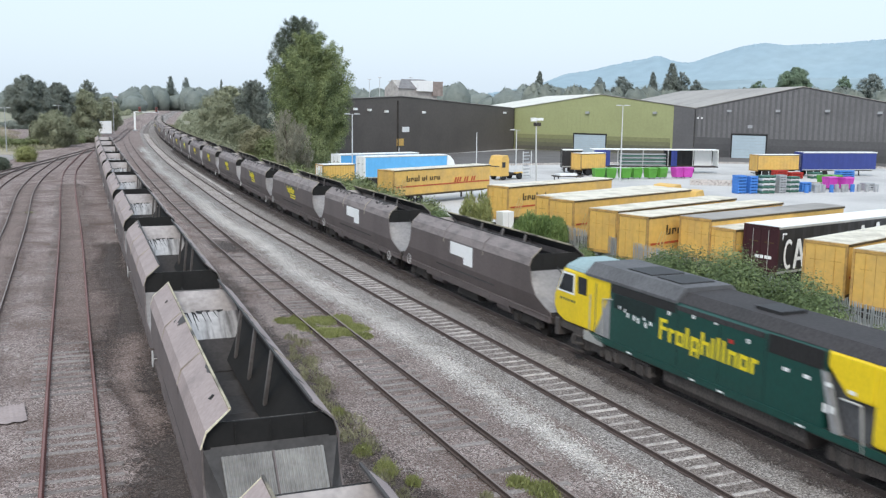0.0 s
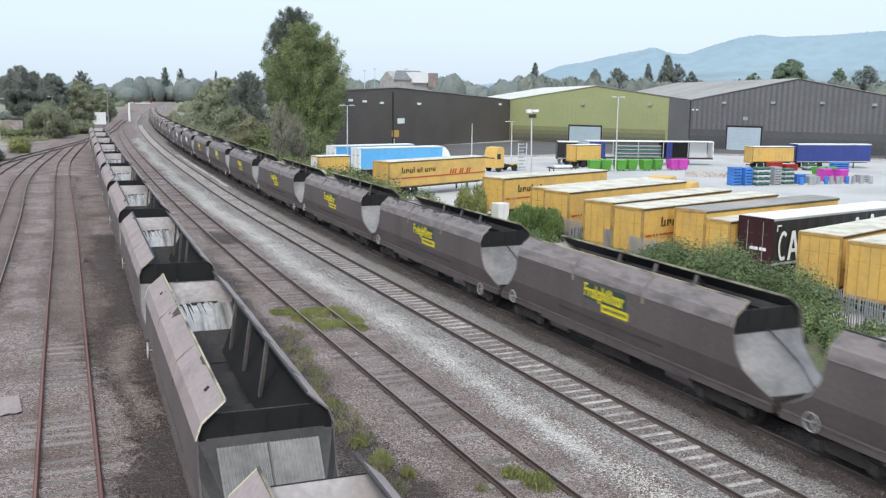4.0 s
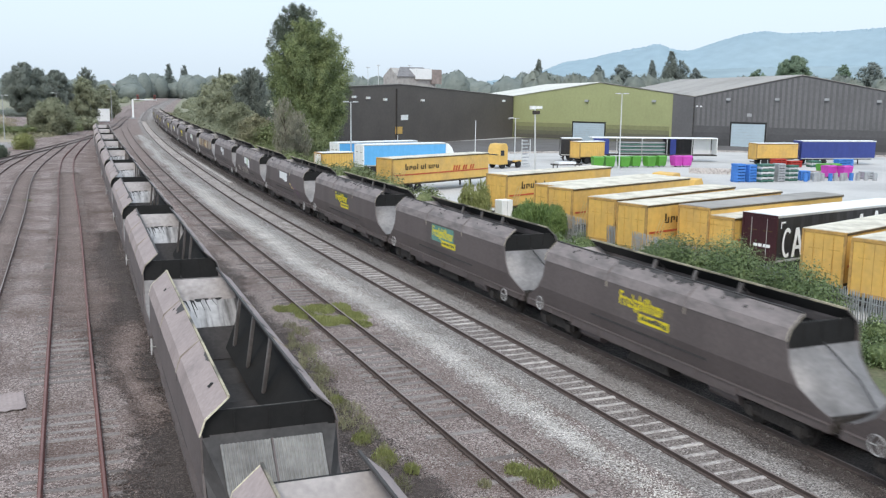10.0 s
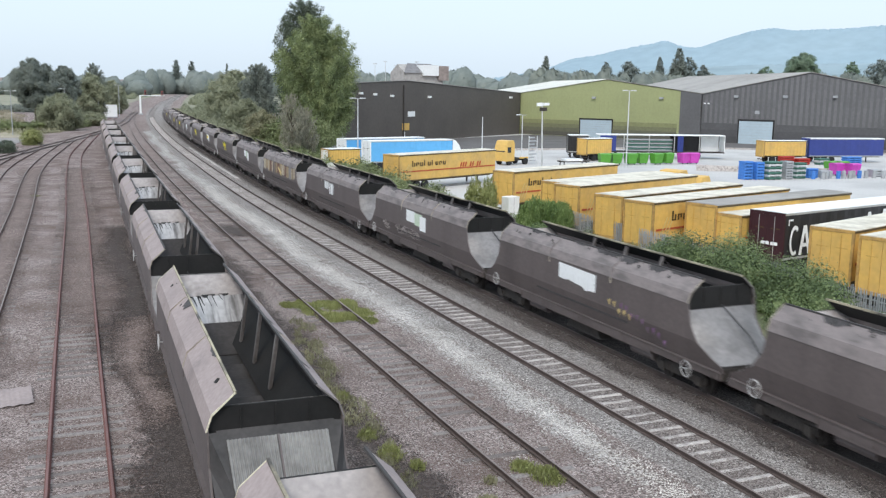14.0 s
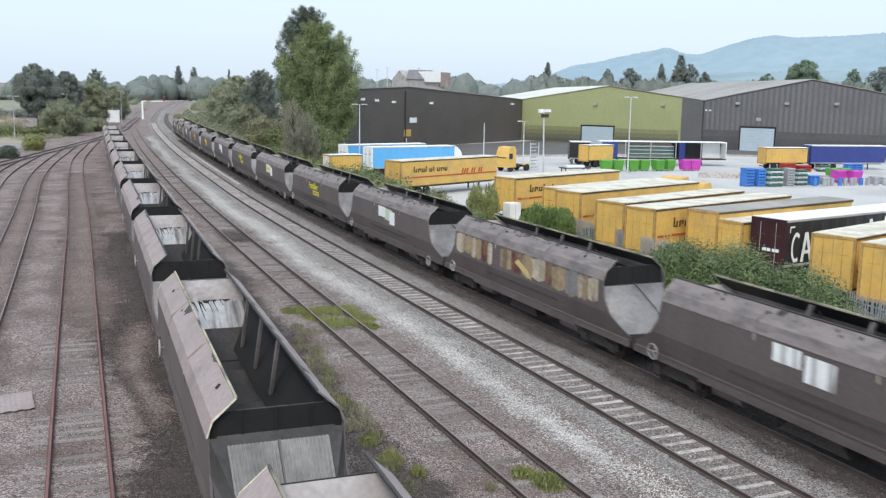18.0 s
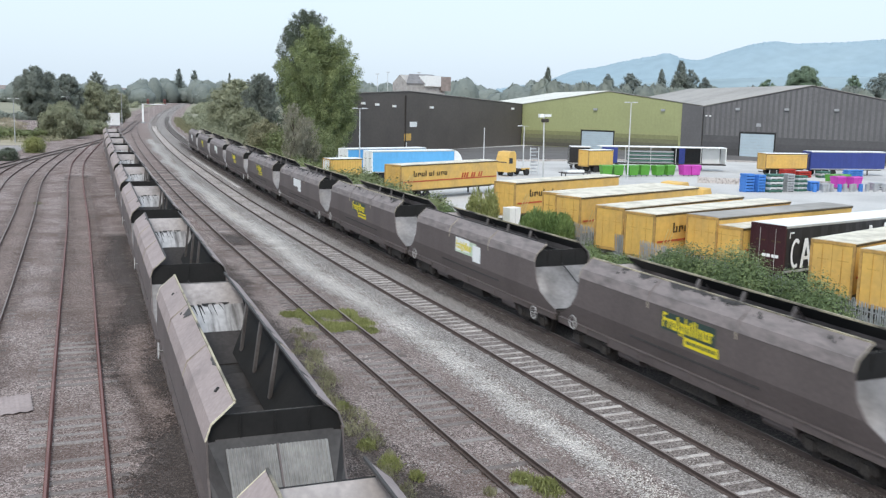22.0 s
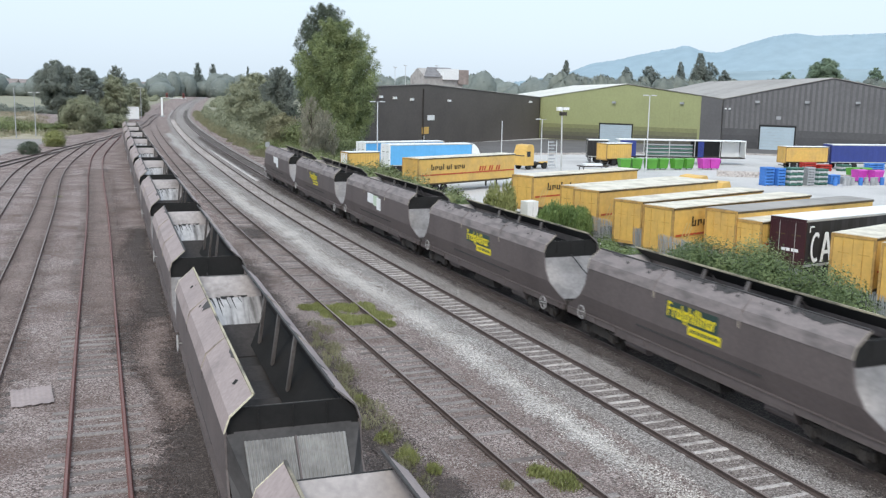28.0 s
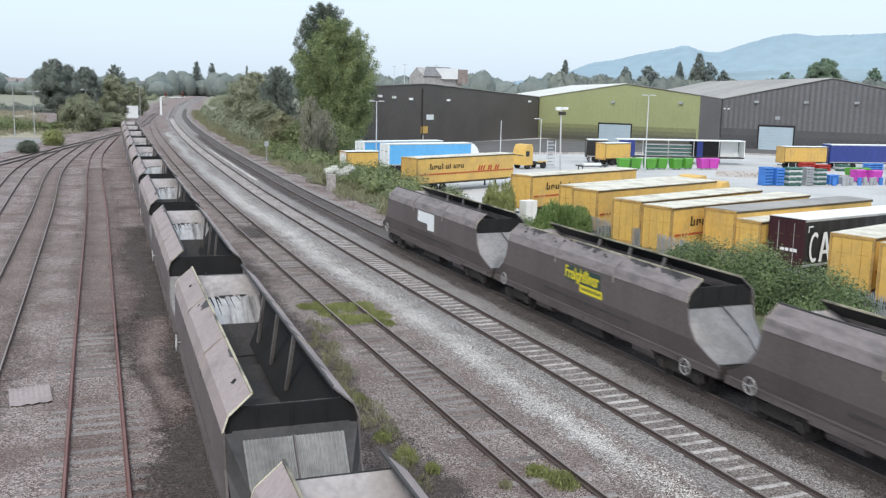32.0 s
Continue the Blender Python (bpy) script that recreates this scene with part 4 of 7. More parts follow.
M["violet"] = mat("faded violet spray paint", (0.2, 0.1, 0.2), 0.7, 0, 6, 0.3, (0.11, 0.09, 0.09), 3.0, 0.9)
M["sprayed"] = mat("streaked cream spray paint", (0.50, 0.43, 0.32), 0.7, 0, 6, 0.3, (0.17, 0.12, 0.09), 2.2, 0.9, streak=True)
M["maroon"] = mat("dull maroon spray paint", (0.12, 0.035, 0.03), 0.7, 0, 6, 0.3, (0.3, 0.2, 0.12), 1.3, 0.7)
M["tan"] = mat("faded tan spray paint", (0.36, 0.27, 0.16), 0.7, 0, 6, 0.3, (0.12, 0.09, 0.07), 1.2, 0.8, streak=True)
PLAIN, RIBBED = build_wagon_meshes(False), build_wagon_meshes(True)
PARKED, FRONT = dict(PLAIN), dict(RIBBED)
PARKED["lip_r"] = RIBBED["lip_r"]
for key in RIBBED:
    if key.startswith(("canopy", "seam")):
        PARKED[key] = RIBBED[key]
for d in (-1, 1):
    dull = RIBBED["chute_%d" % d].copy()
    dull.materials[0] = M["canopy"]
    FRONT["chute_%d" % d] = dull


def wagon(W, label, group, m, detail=True, seed=0):
    rnd = random.Random(seed)
    t = thing("coal_hopper_wagon", label, "freight wagon", m, group)
    for key, me in W.items():
        if key in ("bogie", "wheelset", "handwheel"):
            continue
        if not detail and key[:4] in ("coal", "trim", "pipe"):
            continue
        ob = part(me.name.split(".")[0], me, None, t)
        if key[:5] in ("coal_",):
            tagged(ob, kind="stuff")
    for y in (-6.35, 6.35):
        b = part("bogie", W["bogie"], None, t)
        b.location = (0, y, 0)
        for dy in (-1.0, 1.0):
            w = part("wheelset", W["wheelset"], None, b)
            w.location = (0, dy, 0.46)
    for y, z in ((7.35, 1.12), (-7.0, 0.8)) if seed % 2 and seed < 30 else ((7.35, 1.12),):
        h = part("handwheel", W["handwheel"], None, t, "worn pale metal brake handwheel")
        h.location = (-1.37, y, z)
    if rnd.random() < 0.8:
        lumps = Shape()
        for k in range(rnd.randint(0, 4) if seed > 30 else rnd.randint(10, 40)):
            y = rnd.uniform(-6, 6)
            a = rnd.uniform(0.1, 0.9)
            q = rnd.uniform(0.02, 0.06)
            a = a ** 0.4
            x, z = -1.30 + 0.48 * a, 3.38 + 0.42 * a
            lumps.taper((x, y, z - 0.04), (x + 0.02, y + 0.01, z + q), q * 1.5, q * 0.4, 6)
        if lumps.v:
            tagged(part("coal_lumps", lumps, M["coal"], t, "small lumps of coal on the top flange"), kind="stuff")
        dust = Shape()
        for k in range(rnd.randint(5, 14) if seed < 30 else 2):
            y = rnd.uniform(-6, 6)
            w, h = rnd.uniform(0.15, 0.8), rnd.uniform(0.12, 0.5)
            pt = lambda u, v: (-0.82 - 0.48 * v - 0.004, u, 3.8 - 0.42 * v + 0.006)
            dust.slab([pt(y - w, 0), pt(y - w * 0.5, h * 0.6), pt(y - w * 0.2, h), pt(y + w * 0.1, h * 0.7), pt(y + w * 0.5, h * 0.9), pt(y + w, 0)], (-0.003, 0, 0.003))
        for k in range(9 if seed > 30 else 0):
            y = rnd.uniform(-6.5, 3.0)
            w, h = rnd.uniform(0.1, 0.35), rnd.uniform(0.25, 0.7)
            pr = lambda u, v: (0.82 + 0.48 * v + 0.004, u, 3.8 - 0.42 * v + 0.006)
            dust.slab([pr(y - w, 0.02), pr(y - w * 0.3, h), pr(y, h * 0.5), pr(y + w * 0.4, h * 0.9), pr(y + w, 0.02)], (0.003, 0, 0.003))
        tagged(part("coal_dust", dust, M["inside"], t, "dark coal dust spilt over the top flange"), kind="stuff")
    return t


# ---- locomotive ----
def build_loco(m):
    t = thing("diesel_locomotive", "dark green and yellow six-axle diesel freight locomotive", "locomotive", m)
    hood = Shape().prism([(-1.33, 1.05), (-1.33, 3.35), (-1.25, 3.45), (1.25, 3.45), (1.33, 3.35), (1.33, 1.05)], "y", -3.95, 6.6)
    part("hood_rear", Shape().box(-1.05, 1.05, -5.62, -3.95, 0.95, 3.4), M["locogrey"], t)
    bevelled(part("hood", hood, M["locogreen"], t), 0.03)
    sk = Shape()
    for sx in (-1, 1):
        sk.prism([(-7.6, 1.22), (-7.3, 1.0), (7.3, 1.0), (7.9, 1.22)], "x", sx * 1.28, sx * 1.36)
    part("side_skirt", sk, M["locogreen"], t)
    part("roof", Shape().prism([(-1.27, 3.452), (-0.85, 3.76), (0.85, 3.76), (1.27, 3.452)], "y", -6.9, 2.6), M["locoroof"], t, "sooty dark roof")
    part("radiator_roof", Shape().prism([(-1.36, 3.40), (-1.36, 3.5), (-0.95, 3.9), (0.95, 3.9), (1.36, 3.5), (1.36, 3.40)], "y", 2.62, 8.3), M["locogrey"], t, "raised sooty grey radiator roof")
    for hw, ya, yb, za, zb in ((0.7, 3.2, 4.6, 3.90, 3.94), (0.7, 4.9, 6.4, 3.90, 3.94), (0.5, -1.3, -0.2, 3.76, 3.86)):
        part("roof_grille", Shape().box(-hw, hw, ya, yb, za, zb), M["black"], t)
    v = Shape().box(-1.345, -1.33, -3.9, -1.75, 2.85, 3.4)
    for i in range(12):
        v.box(-1.355, -1.345, -3.88 + i * 0.175, -3.80 + i * 0.175, 2.87, 3.38)
    part("side_grille", v, M["black"], t)
    v = Shape().box(-1.339, -1.33, 3.75, 6.3, 2.5, 3.05)
    for i in range(14):
        v.box(-1.346, -1.339, 3.8 + i * 0.18, 3.88 + i * 0.18, 2.53, 3.03)
    part("side_grille", v, M["locogrille"], t)
    part("radiator_shutter", Shape().box(-1.347, -1.33, 2.65, 6.5, 3.07, 3.38), M["black"], t)
    # a hatch line on each panel of the hood
    for y in (2.5, 0.4, -1.65):
        part("panel_seam", Shape().box(-1.336, -1.33, y - 0.015, y + 0.015, 1.3, 3.2), M["locogrille"], t)
    for y, z in ((5.4, 2.42), (5.0, 2.4), (4.75, 2.36), (4.3, 2.3)):
        part("warning_plate", Shape().box(-1.342, -1.332, y - 0.05, y + 0.05, z - 0.1, z + 0.08), M["white"], t)
    part("cant_panel", Shape().box(-1.343, -1.332, -1.6, 2.6, 3.2, 3.36), M["locoroof"], t)
    letters(wordmark(3.5, -1.45, 2.0, 2.74, -1.336), "yellow", t)
    part("red_mark", Shape().box(-1.345, -1.334, -0.25, -0.05, 2.7, 2.82), mat("red vinyl", (0.5, 0.03, 0.02), 0.5), t)
    w = Shape()
    for y, z in ((3.0, 3.0), (1.7, 3.15), (0.6, 3.2), (-0.9, 2.95), (-1.3, 3.3), (5.9, 2.6), (5.6, 2.55), (4.4, 2.5), (4.0, 2.4)):
        w.box(-1.341, -1.332, y - 0.06, y + 0.06, z - 0.07, z + 0.06)
    for y in (-2.5, -3.3, -4.1, -4.9):
        w.box(-1.341, -1.332, y - 0.12, y + 0.12, 2.45, 2.56)
    for y in (5.2, 1.6, 0.2, -3.2):
        w.box(-1.372, -1.362, y - 0.14, y + 0.14, 1.03, 1.09)
    w.box(-1.341, -1.332, -4.35, -4.2, 1.75, 1.95)
    w.box(-1.341, -1.332, -4.1, -3.95, 1.7, 1.95)
    part("white_notices", w, M["white"], t)
    for d in (1, -1):
        ends = 6.62 if d == 1 else 5.6
        side = [(d * ends, 1.25), (d * 9.9, 1.22), (d * 10.45, 1.4), (d * 10.75, 1.75), (d * 10.72, 2.25), (d * 10.5, 2.6), (d * 10.05, 3.42), (d * ends, 3.46)]
        cab = Shape().prism(side, "x", -1.31, 1.31)
        if d == -1:
            cab.prism([(-3.96, 3.46), (-3.96, 3.0), (-4.7, 2.3), (-5.62, 2.3), (-5.62, 3.46)], "x", -1.305, 1.305)
        c = bevelled(part("cab", cab, M["locoyellow"], t, "bright warning-yellow driving cab"), 0.10, 3)
        y0, y1 = (8.35 if d == 1 else 7.05, 9.8)
        top = Shape()
        for y, w in ((y0, 1.0), (8.8, 1.0), (10.0, 0.96)):
            top.v += [(q * w, d * y, z) for q, z in ((-1.32, 3.42), (-1.22, 3.55), (-0.6, 3.8), (0.6, 3.8), (1.22, 3.55), (1.32, 3.42))]
        for k in range(2):
            top.f += [(6 * k + i, 6 * k + (i + 1) % 6, 6 * k + 6 + (i + 1) % 6, 6 * k + 6 + i) for i in range(6)]
        top.f += [tuple(range(6)), tuple(range(17, 11, -1))]
        bevelled(part("cab_roof", top, M["cabroof"], c), 0.03)
        for sx in (-1, 1):
            w = part("side_window", Shape().prism([(d * 8.3, 2.62), (d * 8.85, 2.62), (d * 8.85, 3.18), (d * 8.3, 3.18)], "x", sx * 1.30, sx * 1.325), M["glass"], c)
            part("window_frame", Shape().prism([(d * 8.24, 2.56), (d * 8.91, 2.56), (d * 8.91, 3.24), (d * 8.24, 3.24)], "x", sx * 1.30, sx * 1.316), M["rubber"], w)
            w = part("quarter_window", Shape().prism([(d * 9.25, 2.5), (d * 10.35, 2.5), (d * 9.98, 3.2), (d * 9.25, 3.2)], "x", sx * 1.30, sx * 1.325), M["glass"], c)
            part("window_frame", Shape().prism([(d * 9.15, 2.42), (d * 10.46, 2.42), (d * 10.04, 3.28), (d * 9.15, 3.28)], "x", sx * 1.30, sx * 1.314), M["white"], w)
            part("door_line", Shape().box(sx * 1.312 - 0.008, sx * 1.312 + 0.008, min(d * 7.55, d * 7.6), max(d * 7.55, d * 7.6), 1.3, 3.2), M["locogrey"], c)
            bars = Shape()
            for i in range(6):
                bars.box(sx * 1.312 - 0.006, sx * 1.312 + 0.006, min(d * (9.1 + i * 0.2), d * (9.22 + i * 0.2)), max(d * (9.1 + i * 0.2), d * (9.22 + i * 0.2)), 2.1, 2.2)
            part("nose_bars", bars, M["logogreen"], c)
        for x0, x1 in ((-1.15, -0.12), (0.12, 1.15)):
            part("windscreen", Shape().slab([(x0, d * 10.5, 2.66), (x1, d * 10.5, 2.66), (x1, d * 10.12, 3.32), (x0, d * 10.12, 3.32)], (0, d * 0.03, 0.02)), M["glass"], c)
        rail = Shape()
        for sx in (-1, 1):
            rail.rod((sx * 1.36, d * 7.0, 1.3), (sx * 1.36, d * 7.0, 2.7), 0.025).rod((sx * 1.36, d * 7.9, 1.3), (sx * 1.36, d * 7.9, 2.7), 0.025)
            rail.rod((sx * 1.36, d * 7.0, 2.7), (sx * 1.36, d * 6.4, 2.8), 0.025)
            if d == -1:
                rail.rod((sx * 1.34, -4.55, 2.25), (sx * 1.34, -5.25, 2.25), 0.035).rod((sx * 1.34, -5.25, 2.25), (sx * 1.34, -5.4, 1.0), 0.035)
        part("grab_rail", rail, M["steel"], c)
        for sx in (-1, 1):
            wedge = Shape()
            if d == 1:
                wedge.slab([(sx * 1.325, 6.55, 1.25), (sx * 1.325, 7.55, 1.25), (sx * 1.325, 7.2, 1.9), (sx * 1.325, 6.72, 2.75), (sx * 1.325, 6.55, 2.85)], (sx * 0.012, 0, 0))
            else:
                wedge.slab([(sx * 1.335, -3.9, 2.95), (sx * 1.335, -3.75, 2.95), (sx * 1.335, -4.35, 1.0), (sx * 1.335, -4.6, 1.0)], (-sx * 0.2, 0, 0))
            part("grey_wedge", wedge, M["wedgegrey"], c)
        bf = Shape()
        bf.box(-1.3, 1.3, min(d * 10.3, d * 10.6), max(d * 10.3, d * 10.6), 0.55, 1.25)
        for x in (-0.87, 0.87):
            bf.rod((x, d * 10.55, 1.03), (x, d * 10.85, 1.03), 0.12)
            bf.rod((x, d * 10.83, 1.03), (x, d * 10.88, 1.03), 0.25, 14)
        part("buffer_beam", bf, M["locounder"], t)
        st = Shape()
        for sx in (-1, 1):
            st.box(sx * 1.28 - 0.08, sx * 1.28 + 0.08, min(d * 7.0, d * 8.3), max(d * 7.0, d * 8.3), 0.85, 1.2)
        part("step_plate", st, M["steel"], t)
        sd = Shape()
        for sx in (-1, 1):
            for k in range(3):
                sd.box(sx * 1.28 - 0.1, sx * 1.28 + 0.1, min(d * 8.5, d * 9.0), max(d * 8.5, d * 9.0), 0.25 + 0.3 * k, 0.29 + 0.3 * k)
        part("cab_steps", sd, M["locounder"], t)
        bog = Shape()
        for sx in (-1, 1):
            bog.prism([(d * 4.0, 0.45), (d * 4.2, 0.85), (d * 9.4, 0.85), (d * 9.6, 0.45), (d * 8.9, 0.38), (d * 6.8, 0.5), (d * 4.8, 0.38)], "x", sx * 0.98, sx * 1.16)
            for y in (4.7, 6.75, 8.8):
                bog.box(sx * 1.1 - 0.1, sx * 1.1 + 0.1, d * y - 0.2, d * y + 0.2, 0.35, 0.75)
                bog.rod((sx * 1.12, d * (y + 0.5), 0.4), (sx * 1.12, d * (y + 0.5), 0.8), 0.13)
                bog.rod((sx * 1.12, d * (y - 0.5), 0.4), (sx * 1.12, d * (y - 0.5), 0.8), 0.13)
        b = part("bogie_frame", bog, M["locounder"], t)
        for y in (4.7, 6.75, 8.8):
            ws2 = Shape()
            for sx in (-1, 1):
                ws2.wheel(sx * 0.77, 0, 0, 0.53, 0.065, 24)
            ws2.rod((-0.8, 0, 0), (0.8, 0, 0), 0.1)
            part("wheelset", ws2, M["locounder"], b).location = (0, d * y, 0.53)
    part("fuel_tank", Shape().prism([(-1.1, 0.35), (-1.2, 0.55), (-1.2, 0.95), (1.2, 0.95), (1.2, 0.55), (1.1, 0.35)], "y", -3.3, 3.3), M["locounder"], t)
    part("underframe", Shape().box(-1.22, 1.22, -10.3, 10.3, 0.9, 1.2), M["locounder"], t)
    return t


TRACKS = [
    track("track_main", "running line with rusty-brown rails on grey ballast", MAIN, ZMAIN, -420, 1100, CONC, 12, 300, 0.186),
    track("track_goods", "goods line with pale concrete sleepers on ballast", GOODS, ZMAIN, -60, 1100, FLAT, 12, 300, 0.158),
    track("track_siding", "weed-grown siding with half-buried timber sleepers", WEEDY, 0.0, -60, 520, WOOD, 12, 130, 0.178, 0.72, skip=0.3),
    track("track_stored", "yard siding under the stored wagons", STORED, 0.0, -120, 330, WOOD, 12, 60, 0.165, 0.72, True),
    track("track_yard_a", "disused yard siding with red rusty rails", YARD1, 0.08, -40, 199, WOOD, 14, 120, 0.157, 0.72, True, skip=0.2),
    track("track_yard_b", "disused yard siding with brown rails", YARD2, 0.08, -40, 178, WOOD, 28, 110, 0.172, 0.72, 2, skip=0.3),
    track("track_yard_c", "disused yard siding with brown rails", YARD3, 0.08, -40, 157, WOOD, 60, 120, 0.172, 0.72, 2, skip=0.3),
    track("track_ladder", "yard lead that gathers the sidings", LADDER, 0.08, 60, 350, WOOD, 90, 200, 0.172, 0.75),
]

# ---- stored wagons ----
PITCH = 17.5
for k in range(-1, 9):
    y = 18.05 + 6.95 + k * PITCH
    a = math.degrees(math.atan(float(STORED(y + 5) - STORED(y - 5)) / 10))
    wagon(FRONT if k < 0 else RIBBED if k < 1 else PARKED, "empty grey-brown steel coal hopper wagon standing on a siding", "stored hopper wagons",
          pose(float(STORED(y)), y, 0.0, 0, 0, -a), seed=k + 40)

# ---- running train ----
SPACE = 17.65
LEAD = ([0, 6, 9, 13, 21.5, 25, 28, 32], [42.3, -30.53, -66.91, -115.2, -216.53, -257.21, -292.19, -337.9])


def place(s):
    """The pose on the running line at a way s along it."""
    y = s if s < 60 else 60 + (s - 60) * 0.994
    a = math.degrees(math.atan(float(MAIN(y + 4) - MAIN(y - 4)) / 8))
    return pose(float(MAIN(y)), y, ZMAIN, 0, 0, -a)


LOCO = build_loco(place(22.3))
KINDS = "WWYYYYFGYVSBAPYQYWYYPYW"
TRAIN = []
for k, kind in enumerate(KINDS):
    extra = {"W": "with a blank white panel", "V": "with a ragged white panel", "A": "covered in faded spray paint", "P": "with pale green and white panels", "S": "with green panels and a scrawl", "B": "with white panel stripes", "F": "with peeling yellow markings"}.get(kind, "with yellow markings")
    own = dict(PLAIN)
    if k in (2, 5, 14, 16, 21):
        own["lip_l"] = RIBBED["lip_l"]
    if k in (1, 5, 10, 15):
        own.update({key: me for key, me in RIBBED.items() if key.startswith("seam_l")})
    w = wagon(own, "dusty grey-brown steel coal hopper wagon " + extra, "hopper wagons of the moving train", place(42.0 + k * SPACE), seed=k)
    dress(w, kind, random.Random(k + 7))
    TRAIN.append(w)


# ---- lorry park and warehouses ----
M["asphalt"] = mat("worn dark asphalt", (0.125, 0.117, 0.112), 0.9, 0, 5, 0.2, (0.075, 0.068, 0.063), 0.15, 0.6)
M["tarmac"] = mat("pale worn concrete yard", (0.52, 0.508, 0.49), 0.9, 0, 5, 0.12, (0.36, 0.352, 0.342), 0.12, 0.6)
M["asphaltpale"] = mat("pale grey hardstanding", (0.285, 0.265, 0.25), 0.95, 0, 5, 0.2, (0.2, 0.182, 0.17), 0.2, 0.6)
M["verge"] = mat("rough grass and soil", (0.10, 0.115, 0.05), 0.95, 0, 6, 0.35, (0.17, 0.14, 0.09), 0.3, 0.7)
M["darkclad"] = mat("dark brown-grey cladding", (0.106, 0.092, 0.083), 0.6, 0, 2, 0.08, (0.07, 0.061, 0.056), 0.15, 0.5)
M["greenclad"] = mat("faded olive-lime cladding", (0.345, 0.368, 0.178), 0.6, 0, 2, 0.05, (0.29, 0.308, 0.15), 0.12, 0.5)
M["greyclad"] = mat("slate-grey cladding", (0.125, 0.122, 0.125), 0.6, 0, 2, 0.08, (0.10, 0.098, 0.10), 0.15, 0.5)
M["greyrib"] = mat("paler slate-grey cladding rib", (0.165, 0.162, 0.165), 0.55, 0, 2, 0.1, (0.12, 0.118, 0.12), 0.2, 0.6)
M["roofsheet"] = mat("weathered grey roof sheet", (0.36, 0.34, 0.315), 0.85, 0, 1, 0.12, (0.24, 0.23, 0.21), 0.1, 0.6)
M["whiteroof"] = mat("pale cream roof sheet", (0.68, 0.67, 0.60), 0.7, 0, 1, 0.06, (0.5, 0.5, 0.45), 0.1, 0.5)
M["shutter"] = mat("pale blue-grey roller shutter", (0.47, 0.57, 0.63), 0.5, 0.1, 2, 0.04, (0.42, 0.52, 0.58), 0.3, 0.5)
M["cornerbrown"] = mat("grimy amber-brown corner post", (0.5, 0.3, 0.09), 0.7, 0, 6, 0.2, (0.24, 0.16, 0.07), 1.2, 0.7)
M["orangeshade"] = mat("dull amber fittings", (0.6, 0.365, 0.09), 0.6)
M["orange"] = mat("amber yellow curtain", (0.71, 0.445, 0.115), 0.55, 0, 3, 0.07, (0.5, 0.32, 0.12), 0.45, 0.6, 0.05)
M["cream"] = mat("dusty cream trailer roof", (0.70, 0.655, 0.545), 0.7, 0, 3, 0.1, (0.4, 0.36, 0.28), 0.7, 0.75)
M["blue"] = mat("sky blue curtain", (0.13, 0.45, 0.8), 0.5, 0, 3, 0.04, (0.1, 0.39, 0.72), 0.4, 0.5)
M["navy"] = mat("navy blue curtain", (0.035, 0.055, 0.24), 0.5, 0, 3, 0.06, (0.03, 0.045, 0.19), 0.4, 0.5)
M["redstripe"] = mat("dull red stripe", (0.5, 0.09, 0.03), 0.6)
M["darktext"] = mat("dark brown lettering", (0.09, 0.06, 0.02), 0.6)
M["curtain"] = mat("black trailer curtain", (0.022, 0.021, 0.022), 0.5, 0, 3, 0.2)
M["galv"] = mat("galvanised steel", (0.42, 0.43, 0.44), 0.6, 0.3, 10, 0.12)
M["whitepost"] = mat("pale galvanised column", (0.62, 0.63, 0.63), 0.55, 0.1, 10, 0.08)

tagged(part("yard_pavement", ribbon(lambda y: 0.0 + 0 * y, [(37.0, YARDZ + 0.02), (60, YARDZ + 0.02), (140, YARDZ + 0.02), (230, YARDZ + 0.02)], 18, 250, 4), M["tarmac"]),
       "pale worn concrete lorry park", "pavement", kind="structure")
KERB = [(46, 151), (64.4, 155.9), (84.2, 155.6), (116.3, 154.3), (126.7, 150.2), (143.6, 134.8), (172, 104)]
WALLS = [(51, 172), (64, 181.5), (84, 194.8), (114, 210), (126, 191.8), (147, 160), (180, 109.5)]
road = Shape()
for (x0, y0), (x1, y1) in zip(KERB, WALLS):
    road.v += [(x0, y0, YARDZ + 0.05), (x1, y1, YARDZ + 0.05)]
road.f = [(2 * k, 2 * k + 2, 2 * k + 3, 2 * k + 1) for k in range(len(KERB) - 1)]
tagged(part("service_road", road, M["asphalt"]), "dark asphalt strip along the warehouse walls", "road", kind="structure")
kerb = thing("kerb", "low pale concrete kerb before the warehouses", "kerb", kind="structure")
for (x0, y0), (x1, y1) in zip(KERB, KERB[1:]):
    a, b = Vector((x0, y0, 0)), Vector((x1, y1, 0))
    n = max(1, int((b - a).length / 6))
    for k in range(n):
        p, q = a + (b - a) * (k + 0.01) / n, a + (b - a) * (k + 0.99) / n
        part("kerb_stone", Shape().slab([(p.x, p.y, YARDZ), (q.x, q.y, YARDZ), (q.x, q.y, YARDZ + 0.35), (p.x, p.y, YARDZ + 0.35)], (0, 0.3, 0)), M["concrete"], kerb)
tagged(part("verge", ribbon(lambda y: shift(y), [(25.0, -0.46), (27, -0.55), (31, -0.8), (33, -0.95), (36.6, -1.36)], 0, 420, 3, 0.5), M["verge"]),
       "rough grass bank beside the running line", "verge", kind="structure")


